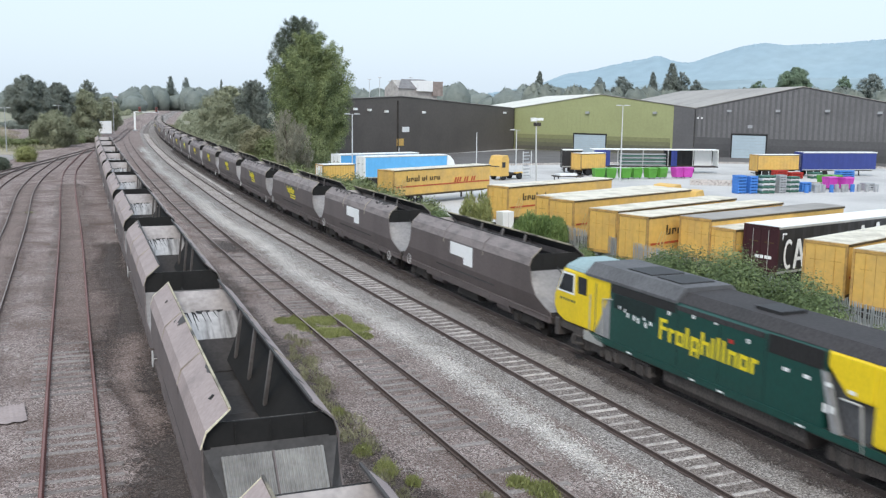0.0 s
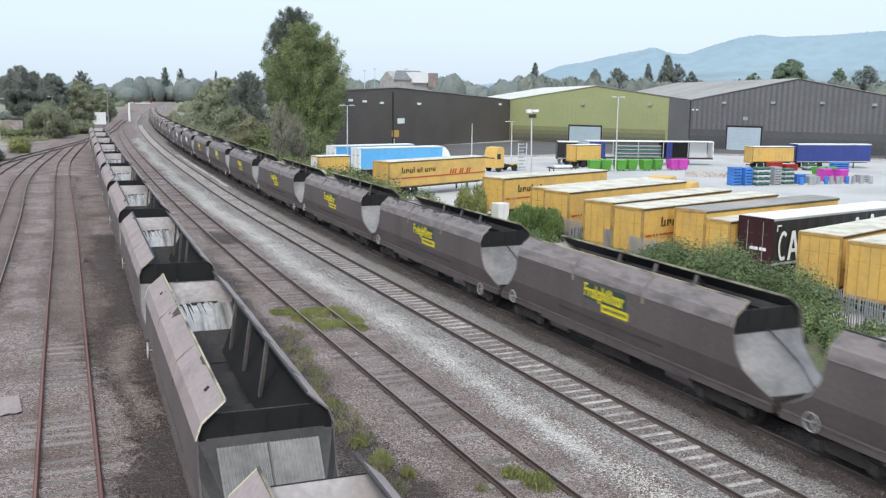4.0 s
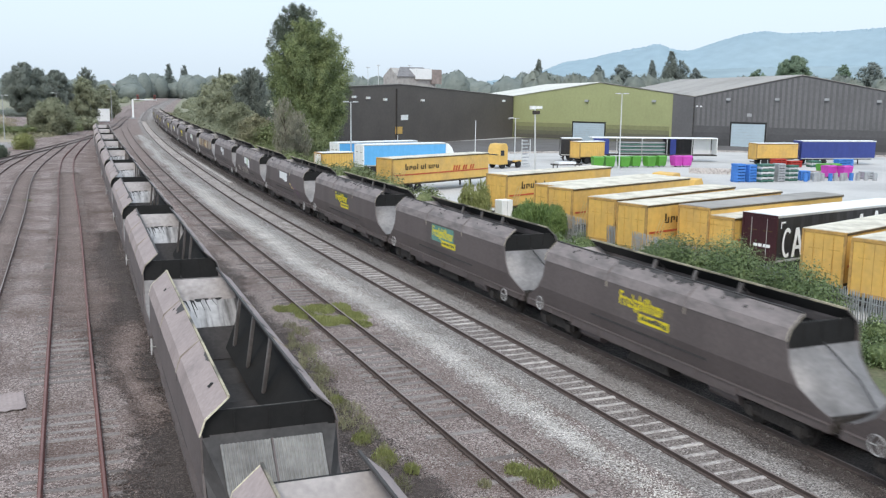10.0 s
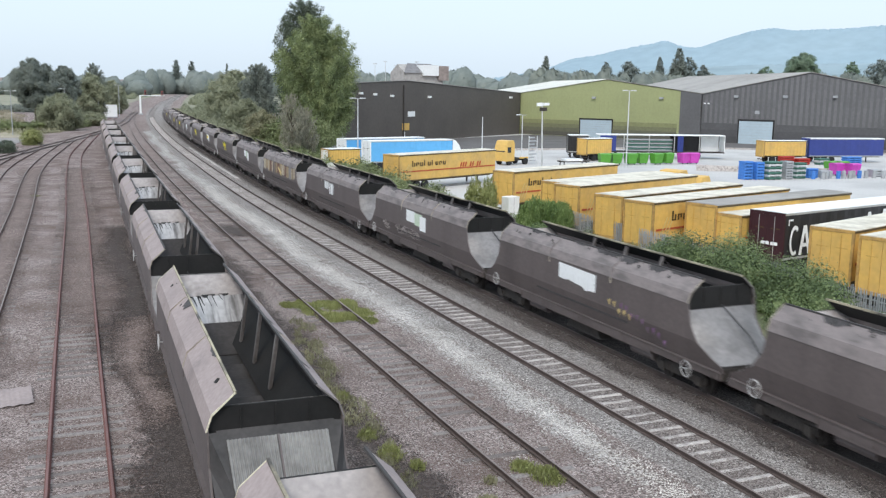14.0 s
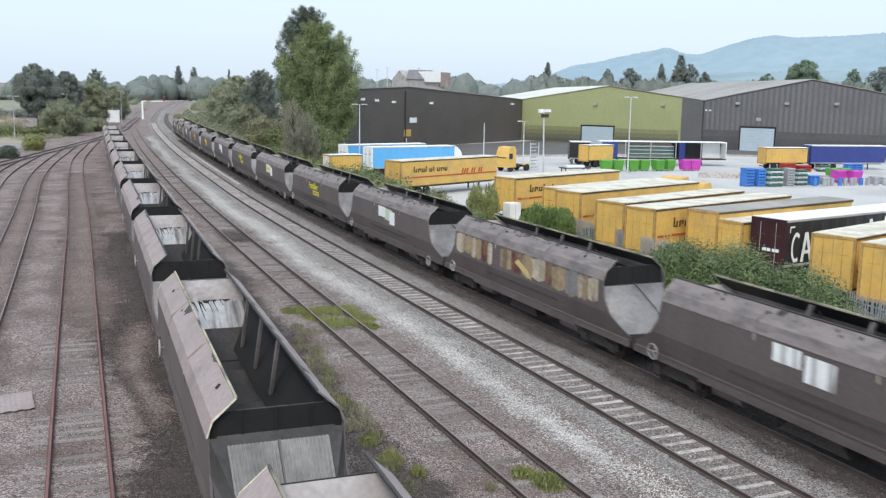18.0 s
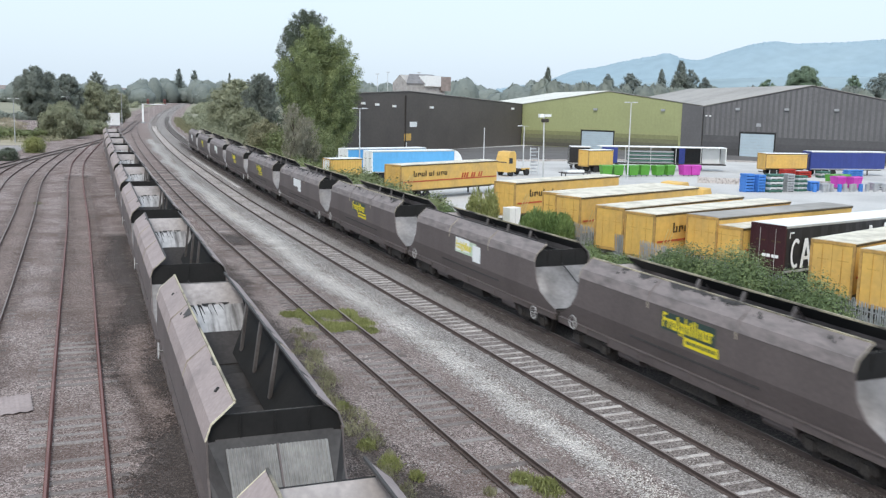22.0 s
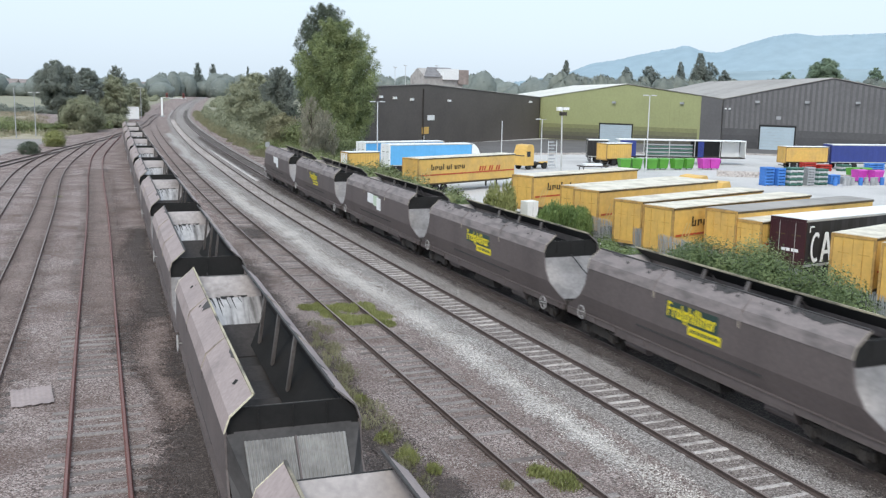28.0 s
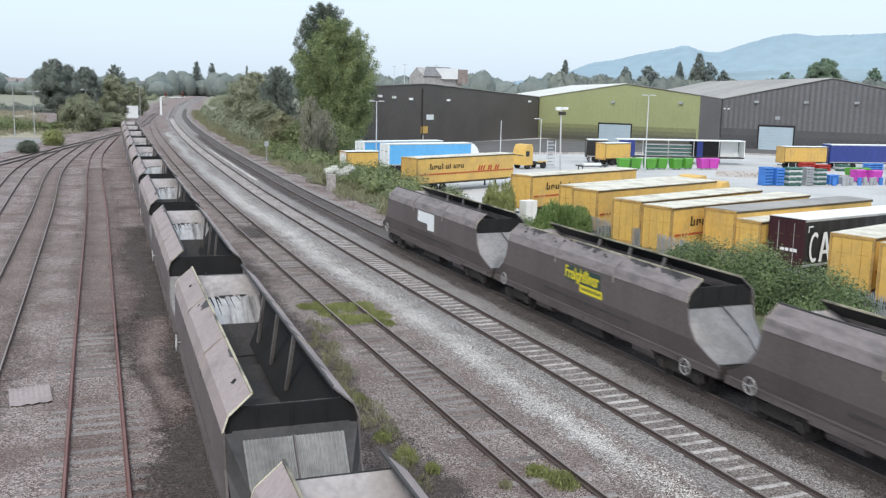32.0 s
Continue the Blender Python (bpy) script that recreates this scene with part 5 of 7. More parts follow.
def shed(name, label, a, b, top, depth, wall, roof, ridge_at=0.5, ridge=3.0, slope2=None):
    """A gabled shed whose gable wall runs from a to b."""
    a, b = Vector((*a, 0)), Vector((*b, 0))
    u = (b - a).normalized()
    back_way = Vector((0.342, 0.94, 0))
    L = (b - a).length
    t = thing(name, label, "warehouse")
    za, zb = top if isinstance(top, tuple) else (top, top)
    apex = a + u * (L * ridge_at)
    zr = max(za, zb) + ridge
    z0 = YARDZ
    g = Shape().slab([(a.x, a.y, z0), (b.x, b.y, z0), (b.x, b.y, zb), (apex.x, apex.y, zr), (a.x, a.y, za)], back_way * 0.3)
    part("gable_wall", g, wall, t)
    for p, z in ((a, za), (b, zb)):
        q = p + back_way * depth
        part("side_wall", Shape().slab([(p.x, p.y, z0), (q.x, q.y, z0), (q.x, q.y, z), (p.x, p.y, z)], u * (0.25 if p == a else -0.25)), wall, t)
    for p, z, s in ((a, za, -1), (b, zb, 1)):
        o = u * (0.4 * s) - back_way * 0.3
        q0, q1 = p + o, p + o + back_way * (depth + 0.6)
        r0, r1 = apex - back_way * 0.3, apex + back_way * (depth + 0.3)
        rf = Shape().slab([(q0.x, q0.y, z + 0.02), (q1.x, q1.y, z + 0.02), (r1.x, r1.y, zr + 0.1), (r0.x, r0.y, zr + 0.1)], (0, 0, 0.12))
        part("roof_slope", rf, roof if not (slope2 and s == -1) else slope2, t)
    return t, a, u, back_way


dark, da, du, db = shed("warehouse", "long dark brown-grey clad warehouse", (53.6, 175.1), (111.8, 213.7), (10.35, 8.8), 60, M["darkclad"], M["roofsheet"], 0.3, 0.75)
green, ga, gu, gb = shed("warehouse", "olive-green clad warehouse with a pale roof", (111.8, 213.7), (137.5, 175.0), (8.85, 9.3), 75, M["greenclad"], M["roofsheet"], 0.5, 3.0, M["whiteroof"])
grey, ya, yu, yb = shed("warehouse", "slate-grey clad warehouse with a corrugated roof", (137.5, 175.0), (164.0, 135.0), (9.3, 9.3), 85, M["greyclad"], M["roofsheet"], 0.48, 4.75)
part("dark_panel", Shape().slab([(134.75, 179.0, YARDZ + 0.02), (137.45, 174.95, YARDZ + 0.02), (137.45, 174.95, 9.25), (134.75, 179.0, 9.95)], (-0.1, -0.066, 0)), M["greyclad"], green)
tagged(part("goods_bed", ribbon(GOODS, [(-0.70, -0.296), (0.0, -0.296), (0.70, -0.296)], -40, 420, 2.0, 0.0), M["brownbed"]),
       "dark ballast between the sleepers of the goods line", "ballast", kind="structure")
for side in (-1, 1):
    prof = [(side * 0.85, -0.275), (side * 1.12, -0.255), (side * 1.5, -0.25), (side * 1.85, -0.30)]
    tagged(part("goods_shoulder", ribbon(GOODS, prof if side > 0 else prof[::-1], -40, 420, 1.0, 0.06), M["ballast"]),
           "ballast shoulder over the sleeper ends", "ballast", kind="structure")


def strokes(rows=(1.0, 0.62, 0.62, 0.95, 0.62, 0.85, 0.62, 0.62, 0.62)):
    """Plain letter-sized strokes as unit rectangles (u0, u1, v0, v1)."""
    out, n = [], len(rows)
    for i, h in enumerate(rows):
        a, w = i / n, 1 / n
        out.append((a + 0.06 * w, a + 0.34 * w, 0, h))
        if h < 0.8 or i == 0:
            out.append((a + 0.56 * w, a + 0.82 * w, 0.22 if i % 2 else 0, min(h, 0.62)))
            out.append((a + 0.1 * w, a + 0.8 * w, 0.5 if i % 2 else 0.0, 0.64 if i % 2 else 0.14))
    return out


def fold_sheet(x0, x1, z0, z1, y, n=40, depth=0.018):
    """A slack curtain with shallow upright folds."""
    s = Shape()
    for i in range(n + 1):
        x = x0 + (x1 - x0) * i / n
        d = depth * math.sin(i * 1.9) + depth * 0.6 * math.sin(i * 0.71)
        s.v += [(x, y + d, z0), (x, y + d, z1)]
    s.f = [(2 * i, 2 * i + 2, 2 * i + 3, 2 * i + 1) for i in range(n)]
    return s


def trailer(label, x, y, turn, L, W=2.5, Ht=4.0, body="orange", roof="cream", end="orange", text="", door=True, stripe=True):
    """A box or curtain-sided semi-trailer. Its end doors are at local x = 0, its shown side at y = 0."""
    t = thing("semi_trailer", label, "trailer", pose(x, y, YARDZ + 0.02, 0, 0, turn), "parked trailers")
    z0 = 1.15
    part("side_curtain", fold_sheet(0.12, L - 0.1, z0, Ht - 0.14, 0.0), M[body], t)
    part("side_curtain", fold_sheet(0.12, L - 0.1, z0, Ht - 0.14, W), M[body], t)
    rf = Shape().prism([(-0.02, Ht - 0.1), (-0.02, Ht - 0.03), (W * 0.25, Ht), (W * 0.75, Ht), (W + 0.02, Ht - 0.03), (W + 0.02, Ht - 0.1)], "x", 0.0, L)
    part("roof", rf, M[roof], t)
    ra = Shape().box(0, L, -0.035, 0.015, Ht - 0.2, Ht - 0.08).box(0, L, W - 0.015, W + 0.035, Ht - 0.2, Ht - 0.08).box(0, L, -0.03, 0.02, z0 - 0.12, z0 + 0.02)
    part("cant_rail", ra, M["darktext"] if body == "orange" else M["steel"], t)
    fr = Shape().box(-0.06, 0.1, -0.02, 0.12, 0.9, Ht - 0.05).box(-0.06, 0.1, W - 0.12, W + 0.02, 0.9, Ht - 0.05).box(-0.06, 0.1, 0.1, W - 0.1, Ht - 0.22, Ht - 0.05).box(-0.06, 0.1, 0.1, W - 0.1, 0.9, 1.1)
    part("end_frame", fr, M["cornerbrown" if body == "orange" else end], t)
    for k in range(2):
        d = part("end_door", Shape().box(-0.03, 0.02, 0.13 + k * (W / 2 - 0.12), W / 2 - 0.01 + k * (W / 2 - 0.12), 1.1, Ht - 0.23), M[end], t)
        bars = Shape().rod((-0.05, 0.68 + k * (W / 2 - 0.12), 1.15), (-0.05, 0.68 + k * (W / 2 - 0.12), Ht - 0.3), 0.02, 6)
        part("lock_rod", bars, M["steel"] if body != "orange" else M["orangeshade"], d)
        part("notice_bar", Shape().box(-0.04, -0.031, 0.3 + k * (W / 2 - 0.12), 0.95 + k * (W / 2 - 0.12), 2.9, 2.96), M["orangeshade" if body == "orange" else "darktext"], d)
    ch = Shape().box(0.3, L - 0.2, W * 0.3, W * 0.4, 0.85, 1.1).box(0.3, L - 0.2, W * 0.6, W * 0.7, 0.85, 1.1).box(0.2, 0.3, 0.2, W - 0.2, 0.45, 0.6)
    for lx in (L - 3.0,):
        ch.box(lx, lx + 0.15, 0.35, 0.5, 0.1, 1.1).box(lx, lx + 0.15, W - 0.5, W - 0.35, 0.1, 1.1)
    part("chassis", ch, M["under"], t)
    for ax in (1.6, 2.9, 4.2):
        for yy in (0.2, W - 0.2):
            w = Shape()
            n = 18
            w.prism([(ax + 0.5 * math.cos(i * math.tau / n), 0.5 + 0.5 * math.sin(i * math.tau / n)) for i in range(n)], "y", yy - 0.15, yy + 0.15)
            part("wheel", w, M["rubber"], t)
    if stripe:
        part("red_stripe", Shape().box(0.3, L - 0.2, -0.045, -0.035, 2.02, 2.16), M["redstripe"], t)
        sl = Shape()
        for k in range(3):
            a = 0.5 + k * 0.35
            sl.slab([(a, -0.04, 1.3), (a + 0.12, -0.04, 1.3), (a + 1.0, -0.04, 2.9), (a + 0.88, -0.04, 2.9)], (0, -0.008, 0))
        part("slant_stripe", sl, M["slant"], t)
    if text == "dark":
        wide = min(5.6, L - 5)
        for a, b, c, d in strokes((1.0, 0.62, 0.62, 0.95, 0.62, 0.85, 0.62, 0.62, 0.62)):
            part("letter", Shape().box(1.9 + a * wide, 1.9 + b * wide, -0.048, -0.04, 2.62 + c * 0.66, 2.62 + d * 0.66), M["darktext"], t)
    return t


trailer("amber curtain-sided trailer with dark lettering in a parked row", 38.4, 74.2, 21, 15.6, text="dark")
trailer("amber trailer with a dusty cream roof in a parked row", 37.9, 64.3, 21, 15.4)
trailer("amber curtain-sided trailer with dark lettering in a parked row", 37.7, 61.9, 19.7, 16.2, text="dark")
trailer("amber trailer with a dusty cream roof in a parked row", 36.9, 54.8, 19, 15.5)
trailer("amber curtain-sided trailer with dark lettering in a parked row", 36.9, 51.2, 16.7, 16.6, text="dark")
trailer("amber trailer with a grey-green ribbed roof", 40.0, 48.7, 13.5, 15.8, roof="roofsheet")
trailer("shorter amber trailer with a pale roof", 40.5, 46.9, 13.0, 9.5, 2.0, 3.55)
trailer("amber trailer by the palisade fence", 39.9, 37.3, 18, 14)
trailer("amber trailer by the palisade fence", 39.7, 33.7, 16, 14)
across = trailer("amber curtain-sided trailer standing across the yard", 35.6, 95.8, 24.3, 16.4, text="dark")
trailer("sky-blue curtain-sided trailer in the yard", 39.2, 127.0, 12.9, 13.4, body="blue", roof="white", end="white", stripe=False)
nosed = trailer("sky-blue curtain-sided trailer in the yard", 41.0, 121.6, 9.8, 13.4, body="blue", roof="white", end="white", stripe=False)
part("nose_fairing", Shape().prism([(13.4, 1.2), (13.4, 3.95), (13.9, 3.8), (14.5, 3.2), (14.9, 2.2), (15.0, 1.2)], "y", 0.08, 2.42), M["white"], nosed, "rounded white front fairing")
trailer("small white and amber box trailer", 33.8, 117.0, 8, 4.6, 2.3, 3.3, end="white", roof="white", stripe=False)
blk = trailer("black curtain-sided trailer with white lettering and a white roof", 41.5, 44.2, 12, 15.6, body="curtain", roof="white", end="maroonend", stripe=False)
def arc_stroke(u, w, z, h, a0, a1):
    """A broad curved stroke on the curtain."""
    out = Shape()
    ring = [(0.5 * w * math.cos(radians(a)), 0.5 * h * math.sin(radians(a))) for a in range(a0, a1 + 1, 18)]
    for p, q in ring:
        out.v += [(u + w / 2 + p, -0.05, z + q), (u + w / 2 + 0.62 * p, -0.05, z + 0.74 * q)]
    out.f = [(2 * i, 2 * i + 2, 2 * i + 3, 2 * i + 1) for i in range(len(ring) - 1)]
    return out


part("white_stroke", arc_stroke(0.55, 1.0, 2.2, 1.9, 50, 310), M["white"], blk)
part("white_stroke", arc_stroke(12.6, 1.5, 2.7, 2.0, 40, 330), M["white"], blk)
for u, z0, z1 in ((1.55, 1.25, 3.1), (3.2, 1.25, 3.1), (8.6, 1.4, 3.5), (10.4, 1.5, 3.6)):
    big = Shape().slab([(u, -0.05, z0), (u + 0.26, -0.05, z0), (u + 0.62, -0.05, z1), (u + 0.34, -0.05, z1)], (0, -0.01, 0))
    big.slab([(u + 0.95, -0.05, z0), (u + 1.22, -0.05, z0), (u + 0.66, -0.05, z1), (u + 0.4, -0.05, z1)], (0, -0.012, 0))
    big.box(u + 0.3, u + 0.9, -0.06, -0.05, z0 + 0.5, z0 + 0.72)
    part("white_stroke", big, M["white"], blk)
part("end_lettering", Shape().box(-0.045, -0.035, 0.4, 0.9, 1.9, 2.1).box(-0.045, -0.035, 1.0, 1.25, 1.9, 2.1).box(-0.045, -0.035, 1.3, 1.6, 1.9, 2.1), M["white"], blk)
part("corner_mark", Shape().box(0.35, 0.8, -0.045, -0.035, 3.45, 3.55).box(0.35, 0.43, -0.045, -0.035, 3.15, 3.55), M["white"], blk)
trailer("navy blue curtain-sided trailer near the warehouse", 115.4, 118.6, -12, 13.6, body="navy", roof="white", end="navy", stripe=False)
trailer("amber trailer parked near the warehouse", 107.3, 120.0, -10, 7.6, 2.5, 3.6, roof="white", stripe=False)
trailer("black trailer with white marks near the warehouse", 80.2, 135.8, -24, 3.4, 2.5, 3.9, body="curtain", roof="white", end="curtain", stripe=False)
trailer("amber trailer parked near the warehouse", 80.0, 129.6, 8, 5.2, 2.5, 3.6, roof="white", stripe=False)


M["bingreen"] = mat("green plastic", (0.10, 0.33, 0.04), 0.5, 0, 4, 0.1)
M["pink"] = mat("magenta plastic", (0.55, 0.06, 0.42), 0.5, 0, 4, 0.1)
M["palletblue"] = mat("bright blue plastic", (0.06, 0.22, 0.62), 0.5, 0, 4, 0.12)
M["palletred"] = mat("red painted steel", (0.42, 0.03, 0.02), 0.6, 0, 4, 0.1)
M["crategreen"] = mat("dull green crate", (0.06, 0.16, 0.12), 0.6, 0, 4, 0.1)


def open_trailer(x, y, turn, L=15.5):
    t = thing("curtain_trailer", "empty trailer with its curtains drawn open", "trailer", pose(x, y, YARDZ + 0.02, 0, 0, turn), "parked trailers")
    part("roof", Shape().box(0, L, 0, 2.5, 3.85, 4.0), M["white"], t)
    part("deck", Shape().box(0, L, 0, 2.5, 1.0, 1.2), M["under"], t)
    for k in range(6):
        part("stanchion", Shape().box(k * (L - 0.12) / 5, k * (L - 0.12) / 5 + 0.12, 0.02, 0.14, 1.2, 3.85), M["steel"], t)
    part("bulkhead", Shape().box(L - 0.1, L, 0, 2.5, 1.2, 3.85), M["white"], t)
    part("bunched_curtain", fold_sheet(0.3, 3.0, 1.2, 3.8, -0.02), M["navy"], t)
    part("bunched_curtain", fold_sheet(13.4, 14.4, 1.2, 3.8, -0.02), M["navy"], t)
    # added black sheet standing in for the shade inside the trailer
    part("drawn_curtain", fold_sheet(12.8, 20.8, 1.2, 3.8, 2.42), M["curtain"], t)
    part("inner_wall", Shape().box(18.0, 21.0, 1.9, 2.0, 1.2, 3.7), M["white"], t)
    for k in range(7):
        st = Shape().box(5.0, 12.6, 0.2, 1.9, 1.25 + k * 0.3, 1.25 + k * 0.3 + 0.18)
        part("crate_tier", st, M["crategreen" if k % 2 else "galv"], t)
    for ax in (1.8, 3.0, 17.0):
        w = Shape().prism([(ax + 0.5 * math.cos(i * math.tau / 16), 0.5 + 0.5 * math.sin(i * math.tau / 16)) for i in range(16)], "y", 0.1, 0.4)
        part("wheel", w, M["rubber"], t)
    return t


open_trailer(85.6, 135.2, -20, 21.5)


def big_bin(x, y, turn, key, label):
    t = thing("waste_bin", label, "bin", pose(x, y, YARDZ + 0.02, 0, 0, turn), "bins in the yard")
    q = 1.25
    b = Shape().add([(u * q, v * q, w * q) for u, v, w in [(-0.55, -0.45, 0.15), (0.55, -0.45, 0.15), (0.55, 0.45, 0.15), (-0.55, 0.45, 0.15), (-0.68, -0.55, 1.25), (0.68, -0.55, 1.25), (0.68, 0.55, 1.25), (-0.68, 0.55, 1.25)]],
                    [(0, 3, 2, 1), (4, 5, 6, 7), (0, 1, 5, 4), (1, 2, 6, 5), (2, 3, 7, 6), (3, 0, 4, 7)])
    part("tub", b, M[key], t)
    part("lid", Shape().prism([(-0.58 * q, 1.25 * q), (-0.5 * q, 1.36 * q), (0, 1.42 * q), (0.5 * q, 1.36 * q), (0.58 * q, 1.25 * q)], "x", -0.7 * q, 0.7 * q), M[key], t)
    for wx in (-0.5, 0.5):
        part("castor", Shape().box(wx - 0.05, wx + 0.05, -0.4, -0.3, 0, 0.2), M["rubber"], t)
    return t


for k in range(6):
    big_bin(78.8 + k * 2.2, 122.6 - k * 0.25 + (k % 2) * 0.5, -10 + 4 * k, "bingreen", "green plastic waste bin in the lorry park")
big_bin(92.6, 121.4, 5, "pink", "magenta plastic bin in the lorry park")
big_bin(94.2, 121.2, -8, "pink", "magenta plastic bin in the lorry park")
big_bin(103.4, 101.9, 8, "bingreen", "green plastic waste bin in the lorry park")
big_bin(104.8, 101.4, 2, "bingreen", "green plastic waste bin in the lorry park")
big_bin(101.5, 99.0, 2, "pink", "magenta plastic bin in the lorry park")
big_bin(103.2, 97.8, 2, "pink", "magenta plastic bin in the lorry park")


def stack(x, y, n, w, d, h, key, label, name="pallet_stack", gap=0.35, turn=0):
    t = thing(name, label, "pallet stack", pose(x, y, YARDZ + 0.02, 0, 0, turn), "stacks in the yard")
    for k in range(n):
        s = Shape().box(-w / 2, w / 2, -d / 2, d / 2, k * h + h * gap, (k + 1) * h - 0.01)
        for q in (-0.42, 0, 0.42):
            s.box(w * q - 0.06, w * q + 0.06, -d / 2, d / 2, k * h, k * h + h * gap)
        part("tier", s, M["whitepost" if key == "crategreen" and k % 2 else key], t)
    return t


stack(84.4, 97.6, 6, 1.4, 1.2, 0.4, "palletblue", "tall stack of bright blue plastic pallets")
stack(86.0, 97.2, 6, 1.2, 1.2, 0.38, "palletblue", "tall stack of bright blue plastic pallets")
stack(87.9, 96.6, 7, 2.2, 1.2, 0.34, "crategreen", "stack of dull green bottle crates", "crate_stack")
stack(90.3, 96.6, 7, 1.2, 1.2, 0.34, "galv", "stack of grey metal kegs and crates", "crate_stack")
stack(92.7, 97.0, 7, 1.6, 1.2, 0.3, "crategreen", "stack of dull green bottle crates", "crate_stack")
stack(95.0, 97.2, 4, 1.6, 1.2, 0.32, "palletblue", "stack of blue plastic crates", "crate_stack")
stack(97.5, 97.5, 3, 1.6, 1.2, 0.32, "galv", "stack of grey metal kegs and crates", "crate_stack")
stack(108.4, 116.2, 4, 2.4, 1.2, 0.34, "palletred", "stack of red steel stillages", "stillage_stack")
stack(111.0, 115.6, 3, 2.4, 1.2, 0.34, "palletred", "stack of red steel stillages", "stillage_stack")
stack(114.6, 115.0, 3, 2.0, 1.2, 0.34, "crategreen", "stack of dull green bottle crates", "crate_stack")
stack(118.8, 113.0, 4, 3.2, 1.2, 0.34, "palletblue", "stack of blue plastic crates", "crate_stack")
stack(105.5, 96.2, 3, 1.6, 1.2, 0.34, "galv", "stack of grey metal kegs and crates", "crate_stack")


def tractor(x, y, turn):
    t = thing("lorry_tractor", "amber lorry tractor unit parked in the yard", "lorry", pose(x, y, YARDZ + 0.02, 0, 0, turn))
    c = Shape().prism([(0, 0.6), (0, 2.2), (0.2, 3.0), (0.5, 3.6), (1.6, 3.7), (1.9, 3.2), (1.9, 0.6)], "y", 0, 2.4)
    cab = bevelled(part("cab", c, M["orange"], t), 0.06)
    part("side_window", Shape().box(0.35, 1.1, -0.02, 0.02, 1.9, 2.7), M["glass"], cab)
    part("windscreen", Shape().slab([(-0.01, 0.2, 2.0), (-0.01, 2.2, 2.0), (0.2, 2.2, 2.9), (0.2, 0.2, 2.9)], (-0.02, 0, 0)), M["glass"], cab)
    part("chassis", Shape().box(1.5, 5.6, 0.7, 1.7, 0.6, 0.95), M["under"], t)
    part("rear_wing", Shape().box(3.6, 5.4, 0.1, 0.6, 0.9, 1.1), M["orange"], t)
    for ax in (0.9, 4.4):
        for yy in (0.2, 2.2):
            part("wheel", Shape().prism([(ax + 0.5 * math.cos(i * math.tau / 16), 0.5 + 0.5 * math.sin(i * math.tau / 16)) for i in range(16)], "y", yy - 0.18, yy + 0.18), M["rubber"], t)


tractor(63.0, 124.5, 20)
tractor(56.0, 74.2, 20)
tractor(54.2, 68.6, 20)


# ---- lamp columns ----
def lamp(x, y, z0, h, heads=2, label="tall grey steel lamp column with flat heads", dish=False, lean=0.0):
    t = thing("lamp_post", label, "street lamp", pose(x, y, z0, 0, lean, 0), "lamp columns")
    part("pole", Shape().taper((0, 0, 0), (0, 0, h), 0.11, 0.06, 10), M["whitepost" if x > 35 else "galv"], t)
    part("base_plate", Shape().box(-0.2, 0.2, -0.2, 0.2, 0, 0.03), M["galv"], t)
    if heads:
        part("cross_arm", Shape().rod((-0.7, 0, h), (0.7, 0, h), 0.035, 6), M["galv"], t)
        for sx in (-1, 1)[:heads]:
            part("lamp_head", Shape().prism([(sx * 0.35, h - 0.02), (sx * 0.4, h + 0.12), (sx * 1.0, h + 0.1), (sx * 1.1, h - 0.02)], "y", -0.22, 0.22), M["whitepost"], t)
    if dish:
        part("camera_body", Shape().box(-0.55, -0.05, -0.18, 0.18, h - 0.05, h + 0.3).box(0.1, 0.75, -0.16, 0.16, h + 0.0, h + 0.26), M["white"], t, "white surveillance camera")
        part("flood_lamp", Shape().box(-0.2, 0.45, -0.2, 0.2, h - 0.55, h - 0.2), M["under"], t)
    return t


lamp(47.2, 84.9, YARDZ, 9.6, 0, "leaning steel column with white surveillance cameras", True, -1.6)
lamp(80.0, 118.5, YARDZ, 11.2)
lamp(40.8, 126.5, YARDZ, 9.6, 2, "pale steel lamp column behind the blue trailers")
lamp(69.9, 132.7, YARDZ, 7.2, 1)
lamp(64.3, 135.5, YARDZ, 6.8, 0, "plain grey steel column in the yard")
lamp(-8.0, 189.8, -0.1, 9.0, 0, "plain grey steel lamp column in the rail yard")
lamp(-4.8, 194.9, -0.1, 8.2, 2, "grey steel lamp column in the rail yard")
lamp(5.0, 214.9, -0.1, 8.6, 1, "grey steel lamp column in the rail yard")
lamp(14.1, 259.6, -0.1, 9.2, 1, "grey steel lamp column in the rail yard")
lamp(22.0, 299.2, -0.1, 9.3, 1, "grey steel lamp column in the rail yard")
lamp(23.0, 312.0, -0.1, 9.3, 1, "grey steel lamp column in the rail yard")


# ---- warehouse fittings ----
def on_wall(a, u, back, s, z0, z1, half, proud=0.06):
    back = Vector((-u.y, u.x, 0))
    back = -back if back.dot(a) < 0 else back
    p, q = a + u * (s - half) - back * proud, a + u * (s + half) - back * proud
    return Shape().slab([(p.x, p.y, z0), (q.x, q.y, z0), (q.x, q.y, z1), (p.x, p.y, z1)], back * (proud + 0.02))


